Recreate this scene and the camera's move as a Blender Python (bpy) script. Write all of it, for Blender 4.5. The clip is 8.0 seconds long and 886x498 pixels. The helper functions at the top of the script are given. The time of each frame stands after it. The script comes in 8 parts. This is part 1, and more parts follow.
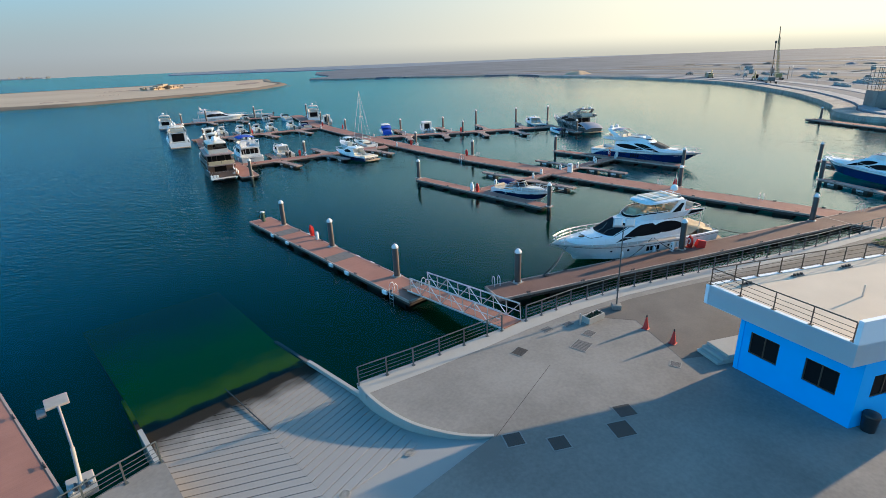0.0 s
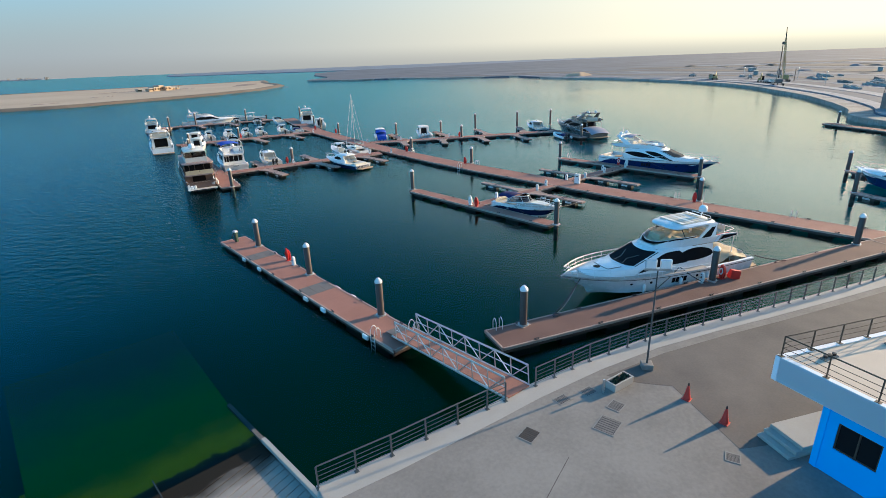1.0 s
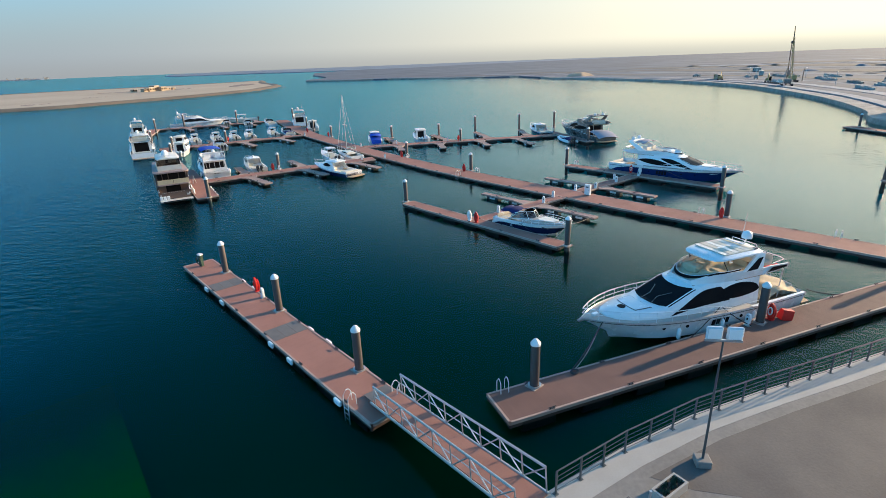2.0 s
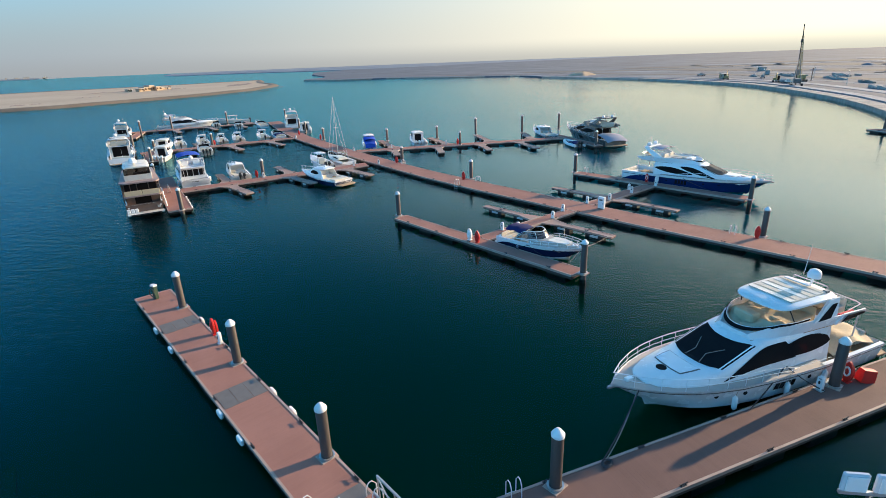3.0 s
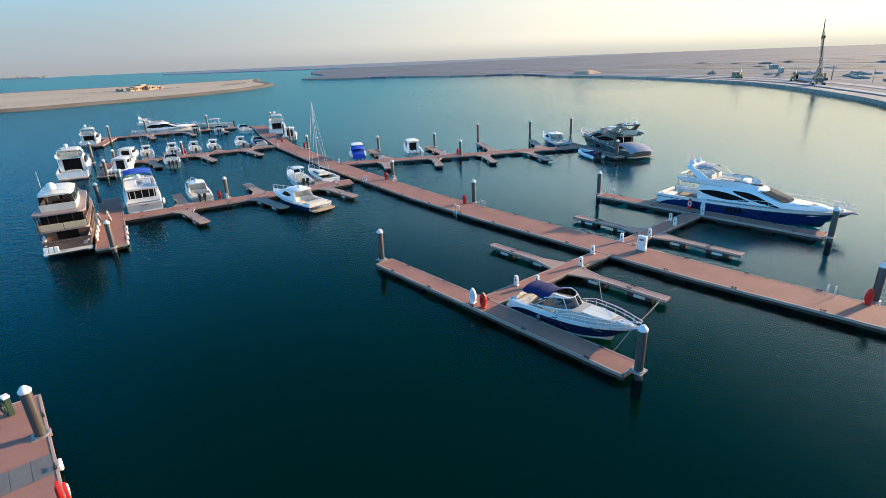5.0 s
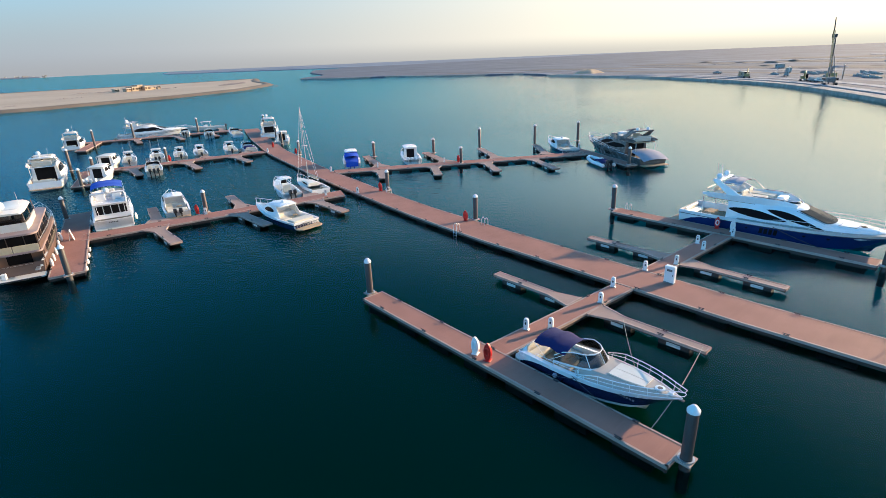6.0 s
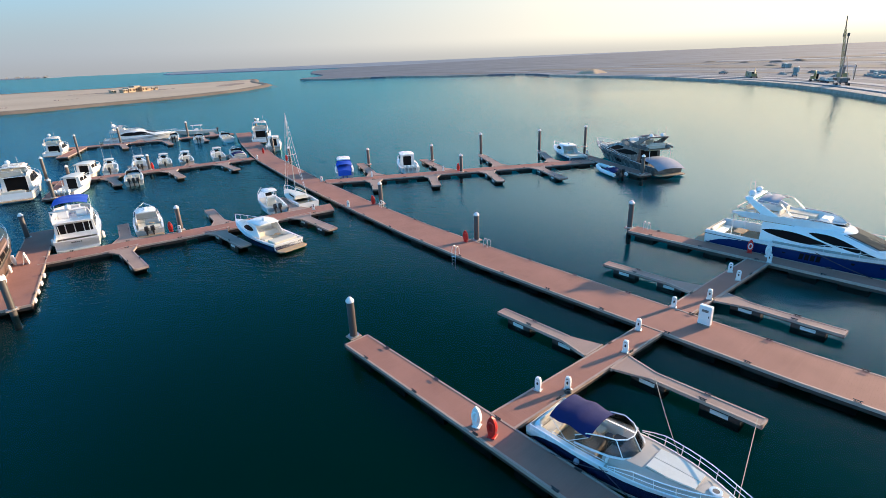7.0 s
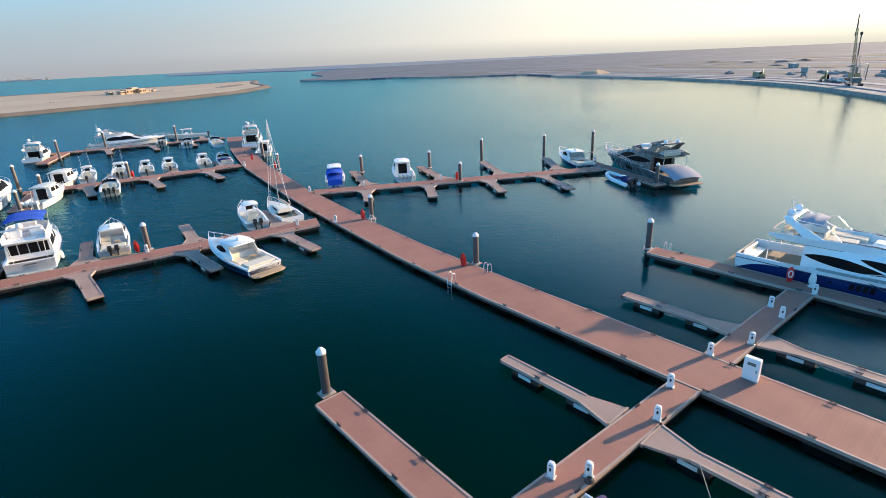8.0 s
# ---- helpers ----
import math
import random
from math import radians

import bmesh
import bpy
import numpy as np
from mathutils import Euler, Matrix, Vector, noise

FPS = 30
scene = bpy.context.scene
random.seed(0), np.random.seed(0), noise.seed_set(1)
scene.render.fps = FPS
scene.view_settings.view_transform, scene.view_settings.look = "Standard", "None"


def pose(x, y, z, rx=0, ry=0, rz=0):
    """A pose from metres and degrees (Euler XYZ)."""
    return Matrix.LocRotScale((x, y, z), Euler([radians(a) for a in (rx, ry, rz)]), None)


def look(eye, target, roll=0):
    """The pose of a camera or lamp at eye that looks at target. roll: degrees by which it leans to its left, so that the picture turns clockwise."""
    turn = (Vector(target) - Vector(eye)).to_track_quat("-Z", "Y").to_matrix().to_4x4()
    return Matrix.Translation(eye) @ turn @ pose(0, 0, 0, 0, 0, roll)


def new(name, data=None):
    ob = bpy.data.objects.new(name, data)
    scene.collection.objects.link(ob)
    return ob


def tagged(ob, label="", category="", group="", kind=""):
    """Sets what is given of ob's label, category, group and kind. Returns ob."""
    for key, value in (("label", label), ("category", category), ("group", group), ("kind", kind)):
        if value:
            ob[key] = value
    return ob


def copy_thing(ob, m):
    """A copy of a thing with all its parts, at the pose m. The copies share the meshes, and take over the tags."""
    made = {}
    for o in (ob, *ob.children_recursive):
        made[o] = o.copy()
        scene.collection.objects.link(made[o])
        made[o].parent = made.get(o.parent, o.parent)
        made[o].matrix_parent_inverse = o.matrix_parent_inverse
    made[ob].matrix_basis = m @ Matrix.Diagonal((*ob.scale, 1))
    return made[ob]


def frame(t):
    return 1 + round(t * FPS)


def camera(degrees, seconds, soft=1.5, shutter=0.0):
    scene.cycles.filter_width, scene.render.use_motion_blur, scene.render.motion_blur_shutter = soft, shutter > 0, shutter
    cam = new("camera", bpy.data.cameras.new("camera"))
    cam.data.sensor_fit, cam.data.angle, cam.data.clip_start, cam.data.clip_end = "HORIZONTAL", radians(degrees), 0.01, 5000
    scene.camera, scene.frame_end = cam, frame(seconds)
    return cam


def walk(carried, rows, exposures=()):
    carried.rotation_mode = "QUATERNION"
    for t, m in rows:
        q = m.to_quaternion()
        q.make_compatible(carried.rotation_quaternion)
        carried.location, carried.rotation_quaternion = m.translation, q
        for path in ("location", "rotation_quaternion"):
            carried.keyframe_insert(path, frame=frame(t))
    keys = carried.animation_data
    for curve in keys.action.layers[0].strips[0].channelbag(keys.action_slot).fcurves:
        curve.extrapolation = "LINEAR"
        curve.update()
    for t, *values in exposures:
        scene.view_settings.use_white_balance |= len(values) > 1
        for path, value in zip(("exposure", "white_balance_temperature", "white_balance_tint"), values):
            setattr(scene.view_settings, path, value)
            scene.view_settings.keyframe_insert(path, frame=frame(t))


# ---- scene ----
cam = camera(82.0, 8.0, soft=0.55)
PATH = [
    (0, (-46.665, -34.593, 16.719), (-34.333, -20.459, 9.779), -2.20),
    (0.5, (-44.317, -32.378, 16.745), (-31.975, -18.241, 9.830), -2.17),
    (1, (-41.912, -30.067, 16.704), (-29.563, -15.929, 9.803), -2.16),
    (1.5, (-39.476, -27.688, 16.626), (-27.125, -13.550, 9.730), -2.15),
    (2, (-37.032, -25.265, 16.536), (-24.681, -11.127, 9.639), -2.15),
    (2.5, (-34.599, -22.818, 16.456), (-22.250, -8.681, 9.551), -2.15),
    (3, (-32.191, -20.366, 16.400), (-19.847, -6.232, 9.483), -2.16),
    (3.5, (-29.818, -17.928, 16.379), (-17.483, -3.794, 9.446), -2.18),
    (4, (-27.488, -15.516, 16.398), (-15.163, -1.381, 9.448), -2.20),
    (4.5, (-25.204, -13.142, 16.457), (-12.892, 0.995, 9.489), -2.23),
    (5, (-22.964, -10.815, 16.551), (-10.667, 3.327, 9.567), -2.26),
    (5.5, (-20.765, -8.541, 16.672), (-8.484, 5.608, 9.673), -2.30),
    (6, (-18.598, -6.325, 16.803), (-6.335, 7.834, 9.793), -2.35),
    (6.5, (-16.449, -4.168, 16.924), (-4.206, 10.005, 9.908), -2.40),
    (7, (-14.304, -2.069, 17.011), (-2.081, 12.122, 9.996), -2.46),
    (7.5, (-12.141, -0.025, 17.034), (0.059, 14.190, 10.027), -2.52),
    (8, (-9.938, 1.972, 16.956), (2.240, 16.214, 9.967), -2.59),
]
walk(cam, [(t, look(eye, target, roll)) for t, eye, target, roll in PATH], exposures=[(0, 0.88, 6150, 2), (8, 1.06, 6200, 8)])

# ---- world and sun ----
SUN_AZ, SUN_EL = math.atan2(-0.26, 0.965), radians(13.5)
SUN_WAY = Vector((math.cos(SUN_EL) * math.cos(SUN_AZ), math.cos(SUN_EL) * math.sin(SUN_AZ), math.sin(SUN_EL)))
world = bpy.data.worlds.new("sky")
scene.world = world
world.use_nodes = True
wt = world.node_tree
sky = wt.nodes.new("ShaderNodeTexSky")
sky.sky_type = "NISHITA"
sky.sun_disc = False
sky.sun_elevation = SUN_EL
sky.sun_rotation = math.pi / 2 - SUN_AZ
sky.air_density, sky.dust_density, sky.ozone_density = 1.0, 0.6, 2.5
# dusty haze low over the horizon, warmer and brighter towards the sun
geo = wt.nodes.new("ShaderNodeTexCoord")
sepw = wt.nodes.new("ShaderNodeSeparateXYZ")
wt.links.new(geo.outputs["Generated"], sepw.inputs["Vector"])
low = wt.nodes.new("ShaderNodeMapRange")
low.interpolation_type = "SMOOTHERSTEP"
low.inputs["From Min"].default_value, low.inputs["From Max"].default_value = -0.02, 0.52
low.inputs["To Min"].default_value, low.inputs["To Max"].default_value = 0.98, 0.0
wt.links.new(sepw.outputs["Z"], low.inputs["Value"])
dot = wt.nodes.new("ShaderNodeVectorMath")
dot.operation = "DOT_PRODUCT"
dot.inputs[1].default_value = SUN_WAY
wt.links.new(geo.outputs["Generated"], dot.inputs[0])
near_sun = wt.nodes.new("ShaderNodeMapRange")
near_sun.inputs["From Min"].default_value, near_sun.inputs["From Max"].default_value = -0.3, 1.0
wt.links.new(dot.outputs["Value"], near_sun.inputs["Value"])
hue = wt.nodes.new("ShaderNodeMix")
hue.data_type = "RGBA"
hue.inputs["A"].default_value, hue.inputs["B"].default_value = (2.2, 2.26, 2.5, 1), (8.4, 7.0, 5.1, 1)
glow = wt.nodes.new("ShaderNodeMath")
glow.operation = "POWER"
glow.inputs[1].default_value = 1.9
wt.links.new(near_sun.outputs["Result"], glow.inputs[0])
wt.links.new(glow.outputs[0], hue.inputs["Factor"])
band = wt.nodes.new("ShaderNodeMapRange")
band.inputs["To Min"].default_value, band.inputs["To Max"].default_value = 0.31, 0.76
wt.links.new(glow.outputs[0], band.inputs["Value"])
wt.links.new(band.outputs["Result"], low.inputs["From Max"])
upper = wt.nodes.new("ShaderNodeVectorMath")
upper.operation = "MULTIPLY"
# clear blue, deeper and fuller in the half opposite the sun
away = wt.nodes.new("ShaderNodeMapRange")
away.interpolation_type = "SMOOTHSTEP"
away.inputs["From Min"].default_value, away.inputs["From Max"].default_value = 0.05, -0.95
wt.links.new(dot.outputs["Value"], away.inputs["Value"])
clear = wt.nodes.new("ShaderNodeMix")
clear.data_type = "RGBA"
clear.inputs["A"].default_value, clear.inputs["B"].default_value = (0.66, 1.40, 1.66, 1), (0.84, 2.05, 2.6, 1)
wt.links.new(away.outputs["Result"], clear.inputs["Factor"])
wt.links.new(clear.outputs["Result"], upper.inputs[1])
wt.links.new(sky.outputs["Color"], upper.inputs[0])
veil = wt.nodes.new("ShaderNodeMix")
veil.data_type = "RGBA"
wt.links.new(low.outputs["Result"], veil.inputs["Factor"])
wt.links.new(upper.outputs["Vector"], veil.inputs["A"])
# the dust dims the lowest few degrees; the glow round the sun is stronger above them
above = wt.nodes.new("ShaderNodeMapRange")
above.interpolation_type = "SMOOTHSTEP"
above.inputs["From Min"].default_value, above.inputs["From Max"].default_value = 0.10, 0.30
above.inputs["To Min"].default_value, above.inputs["To Max"].default_value = 0.0, 1.0
wt.links.new(sepw.outputs["Z"], above.inputs["Value"])
share = wt.nodes.new("ShaderNodeMath")
share.operation = "MULTIPLY"
wt.links.new(above.outputs["Result"], share.inputs[0])
wt.links.new(glow.outputs[0], share.inputs[1])
halo = wt.nodes.new("ShaderNodeMix")
halo.data_type = "RGBA"
halo.inputs["B"].default_value = (27.0, 21.5, 16.0, 1)
wt.links.new(share.outputs[0], halo.inputs["Factor"])
wt.links.new(hue.outputs["Result"], halo.inputs["A"])
# brown dust layer along the horizon
dust = wt.nodes.new("ShaderNodeMapRange")
dust.interpolation_type = "SMOOTHSTEP"
dust.inputs["From Min"].default_value, dust.inputs["From Max"].default_value = -0.004, 0.034
dust.inputs["To Min"].default_value, dust.inputs["To Max"].default_value = 0.62, 0.0
wt.links.new(sepw.outputs["Z"], dust.inputs["Value"])
layer = wt.nodes.new("ShaderNodeMix")
layer.data_type = "RGBA"
layer.inputs["B"].default_value = (2.05, 1.98, 1.98, 1)
wt.links.new(dust.outputs["Result"], layer.inputs["Factor"])
wt.links.new(halo.outputs["Result"], layer.inputs["A"])
wt.links.new(layer.outputs["Result"], veil.inputs["B"])
wt.links.new(veil.outputs["Result"], wt.nodes["Background"].inputs["Color"])
wt.nodes["Background"].inputs["Strength"].default_value = 0.1
sun = bpy.data.lights.new("sun", "SUN")
sun.energy, sun.angle, sun.color = 5.0, radians(0.8), (1.0, 0.71, 0.45)
new("sun", sun).matrix_world = look(SUN_WAY * 100, (0, 0, 0))


# ---- materials ----
def material(name):
    m = bpy.data.materials.new(name)
    m.use_nodes = True
    return m, m.node_tree.nodes, m.node_tree.links, m.node_tree.nodes["Principled BSDF"]


def surface(name, colour, rough=0.5, metal=0.0, second=None, scale=2.0, grain=40.0, amount=0.5, bump=0.1, depth=0.01, stretch=(1, 1, 1), coat=0.0, tint=0.06):
    """A surface with stains at one scale, grain at another, a fine relief and a slightly different tone for each object."""
    m, n, l, p = material(name)
    second = second or tuple(c * 0.72 for c in colour)
    at = n.new("ShaderNodeTexCoord")
    mp = n.new("ShaderNodeMapping")
    mp.inputs["Scale"].default_value = stretch
    l.new(at.outputs["Object"], mp.inputs["Vector"])
    big, fine = n.new("ShaderNodeTexNoise"), n.new("ShaderNodeTexNoise")
    big.inputs["Scale"].default_value, big.inputs["Detail"].default_value = scale, 6
    fine.inputs["Scale"].default_value, fine.inputs["Detail"].default_value = grain, 4
    for t in (big, fine):
        l.new(mp.outputs["Vector"], t.inputs["Vector"])
    add = n.new("ShaderNodeMath")
    add.operation = "MULTIPLY_ADD"
    l.new(fine.outputs["Fac"], add.inputs[0])
    add.inputs[1].default_value = 0.45
    l.new(big.outputs["Fac"], add.inputs[2])
    ramp = n.new("ShaderNodeMapRange")
    ramp.inputs["From Min"].default_value, ramp.inputs["From Max"].default_value = 0.5, 0.95
    ramp.inputs["To Max"].default_value = amount
    l.new(add.outputs[0], ramp.inputs["Value"])
    mix = n.new("ShaderNodeMix")
    mix.data_type = "RGBA"
    mix.inputs["A"].default_value, mix.inputs["B"].default_value = (*colour, 1), (*second, 1)
    l.new(ramp.outputs["Result"], mix.inputs["Factor"])
    info = n.new("ShaderNodeObjectInfo")
    tone = n.new("ShaderNodeMapRange")
    tone.inputs["To Min"].default_value, tone.inputs["To Max"].default_value = 1 - tint, 1 + tint
    l.new(info.outputs["Random"], tone.inputs["Value"])
    hsv = n.new("ShaderNodeHueSaturation")
    l.new(tone.outputs["Result"], hsv.inputs["Value"])
    l.new(mix.outputs["Result"], hsv.inputs["Color"])
    l.new(hsv.outputs["Color"], p.inputs["Base Color"])
    rr = n.new("ShaderNodeMapRange")
    rr.inputs["To Min"].default_value, rr.inputs["To Max"].default_value = max(rough - 0.08, 0.02), min(rough + 0.12, 1)
    l.new(big.outputs["Fac"], rr.inputs["Value"])
    l.new(rr.outputs["Result"], p.inputs["Roughness"])
    p.inputs["Metallic"].default_value = metal
    p.inputs["Coat Weight"].default_value = coat
    b = n.new("ShaderNodeBump")
    b.inputs["Strength"].default_value, b.inputs["Distance"].default_value = bump, depth
    l.new(fine.outputs["Fac"], b.inputs["Height"])
    l.new(b.outputs["Normal"], p.inputs["Normal"])
    return m


def planked(name, colour, second, pitch, rough=0.75, axis=0, joint=0.35):
    """Narrow boards across the walkway: a tone for each board, dark joints and long stains."""
    m, n, l, p = material(name)
    at = n.new("ShaderNodeTexCoord")
    sep = n.new("ShaderNodeSeparateXYZ")
    l.new(at.outputs["Object"], sep.inputs["Vector"])
    div = n.new("ShaderNodeMath")
    div.operation = "DIVIDE"
    l.new(sep.outputs[axis], div.inputs[0])
    div.inputs[1].default_value = pitch
    cell, part_of = n.new("ShaderNodeMath"), n.new("ShaderNodeMath")
    cell.operation, part_of.operation = "FLOOR", "FRACT"
    for o in (cell, part_of):
        l.new(div.outputs[0], o.inputs[0])
    white = n.new("ShaderNodeTexWhiteNoise")
    white.noise_dimensions = "1D"
    l.new(cell.outputs[0], white.inputs["W"])
    stain = n.new("ShaderNodeTexNoise")
    stain.inputs["Scale"].default_value, stain.inputs["Detail"].default_value = 0.55, 8
    l.new(at.outputs["Object"], stain.inputs["Vector"])
    grain = n.new("ShaderNodeTexNoise")
    grain.inputs["Scale"].default_value, grain.inputs["Detail"].default_value = 14.0, 5
    l.new(at.outputs["Object"], grain.inputs["Vector"])
    s1 = n.new("ShaderNodeMath")
    s1.operation = "MULTIPLY_ADD"
    l.new(white.outputs["Value"], s1.inputs[0])
    s1.inputs[1].default_value = 0.10
    l.new(stain.outputs["Fac"], s1.inputs[2])
    s2 = n.new("ShaderNodeMath")
    s2.operation = "MULTIPLY_ADD"
    l.new(grain.outputs["Fac"], s2.inputs[0])
    s2.inputs[1].default_value = 0.3
    l.new(s1.outputs[0], s2.inputs[2])
    f = n.new("ShaderNodeMapRange")
    f.inputs["From Min"].default_value, f.inputs["From Max"].default_value = 0.55, 1.15
    l.new(s2.outputs[0], f.inputs["Value"])
    mix = n.new("ShaderNodeMix")
    mix.data_type = "RGBA"
    mix.inputs["A"].default_value, mix.inputs["B"].default_value = (*colour, 1), (*second, 1)
    l.new(f.outputs["Result"], mix.inputs["Factor"])
    gap = n.new("ShaderNodeMath")
    gap.operation = "LESS_THAN"
    l.new(part_of.outputs[0], gap.inputs[0])
    gap.inputs[1].default_value = 0.05
    dark = n.new("ShaderNodeMix")
    dark.data_type = "RGBA"
    dark.blend_type = "MULTIPLY"
    dark.inputs["B"].default_value = (joint, joint, joint, 1)
    l.new(gap.outputs[0], dark.inputs["Factor"])
    l.new(mix.outputs["Result"], dark.inputs["A"])
    l.new(dark.outputs["Result"], p.inputs["Base Color"])
    p.inputs["Specular IOR Level"].default_value = 0.2
    p.inputs["Roughness"].default_value = rough
    b = n.new("ShaderNodeBump")
    b.inputs["Strength"].default_value, b.inputs["Distance"].default_value = 0.4, 0.006
    b.invert = True
    l.new(gap.outputs[0], b.inputs["Height"])
    l.new(b.outputs["Normal"], p.inputs["Normal"])
    return m


def water_material():
    """Clear water over a dark bed: Fresnel gloss on wind ripples, the rest lets the bed show."""
    m, n, l, p = material("sea_water")
    n.remove(p)
    out = n["Material Output"]
    at = n.new("ShaderNodeTexCoord")
    waves = None
    for scale, stretch, detail, weight in ((0.14, (0.5, 1.0, 1), 2, 0.5), (1.15, (0.5, 1.0, 1), 2, 0.62), (2.6, (0.55, 1.0, 1), 2, 0.40)):
        turned, mp = n.new("ShaderNodeMapping"), n.new("ShaderNodeMapping")
        turned.inputs["Rotation"].default_value = (0, 0, radians(48))
        mp.inputs["Scale"].default_value = stretch
        l.new(at.outputs["Object"], turned.inputs["Vector"])
        l.new(turned.outputs["Vector"], mp.inputs["Vector"])
        t = n.new("ShaderNodeTexNoise")
        t.inputs["Scale"].default_value, t.inputs["Detail"].default_value = scale, detail
        l.new(mp.outputs["Vector"], t.inputs["Vector"])
        k = n.new("ShaderNodeMath")
        k.operation = "MULTIPLY_ADD"
        l.new(t.outputs["Fac"], k.inputs[0])
        k.inputs[1].default_value = weight
        if waves:
            l.new(waves.outputs[0], k.inputs[2])
        else:
            k.inputs[2].default_value = 0
        waves = k
    # wind lanes: calmer and rougher patches
    lane = n.new("ShaderNodeTexNoise")
    lane.inputs["Scale"].default_value, lane.inputs["Detail"].default_value = 0.022, 4
    l.new(at.outputs["Object"], lane.inputs["Vector"])
    force = n.new("ShaderNodeMapRange")
    force.inputs["From Min"].default_value, force.inputs["From Max"].default_value = 0.35, 0.65
    force.inputs["To Min"].default_value, force.inputs["To Max"].default_value = 0.17, 0.56
    # the open water to the west is rougher than the sheltered basin
    open_sea = n.new("ShaderNodeVectorMath")
    open_sea.operation = "DOT_PRODUCT"
    open_sea.inputs[1].default_value = (-0.38, 0.925, 0)
    l.new(at.outputs["Object"], open_sea.inputs[0])
    wind = n.new("ShaderNodeMapRange")
    wind.inputs["From Min"].default_value, wind.inputs["From Max"].default_value = 14, 62
    wind.inputs["To Min"].default_value, wind.inputs["To Max"].default_value = -0.22, 0.22
    l.new(open_sea.outputs["Value"], wind.inputs["Value"])
    both = n.new("ShaderNodeMath")
    l.new(lane.outputs["Fac"], both.inputs[0])
    l.new(wind.outputs["Result"], both.inputs[1])
    l.new(both.outputs[0], force.inputs["Value"])
    b = n.new("ShaderNodeBump")
    b.inputs["Distance"].default_value = 0.35
    l.new(force.outputs["Result"], b.inputs["Strength"])
    l.new(waves.outputs[0], b.inputs["Height"])
    fr = n.new("ShaderNodeFresnel")
    fr.inputs["IOR"].default_value = 1.195
    l.new(b.outputs["Normal"], fr.inputs["Normal"])
    gl = n.new("ShaderNodeBsdfGlossy")
    gl.inputs["Roughness"].default_value = 0.06
    # reflected light tinted by place: bluer to the west, paler in the basin
    gloss_tint = n.new("ShaderNodeMix")
    gloss_tint.data_type = "RGBA"
    gloss_tint.inputs["A"].default_value, gloss_tint.inputs["B"].default_value = (0.98, 0.99, 0.90, 1), (0.34, 0.74, 0.86, 1)
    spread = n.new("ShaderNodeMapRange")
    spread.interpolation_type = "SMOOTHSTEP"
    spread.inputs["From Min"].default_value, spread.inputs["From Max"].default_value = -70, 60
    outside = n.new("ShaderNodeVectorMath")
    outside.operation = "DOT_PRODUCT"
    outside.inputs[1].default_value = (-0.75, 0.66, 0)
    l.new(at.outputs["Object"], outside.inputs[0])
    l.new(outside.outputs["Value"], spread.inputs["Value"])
    l.new(spread.outputs["Result"], gloss_tint.inputs["Factor"])
    l.new(gloss_tint.outputs["Result"], gl.inputs["Color"])
    l.new(b.outputs["Normal"], gl.inputs["Normal"])
    tr = n.new("ShaderNodeBsdfTransparent")
    tr.inputs["Color"].default_value = (0.70, 0.90, 0.88, 1)
    mix = n.new("ShaderNodeMixShader")
    l.new(fr.outputs["Fac"], mix.inputs["Fac"])
    l.new(tr.outputs["BSDF"], mix.inputs[1])
    l.new(gl.outputs["BSDF"], mix.inputs[2])
    l.new(mix.outputs["Shader"], out.inputs["Surface"])
    return m


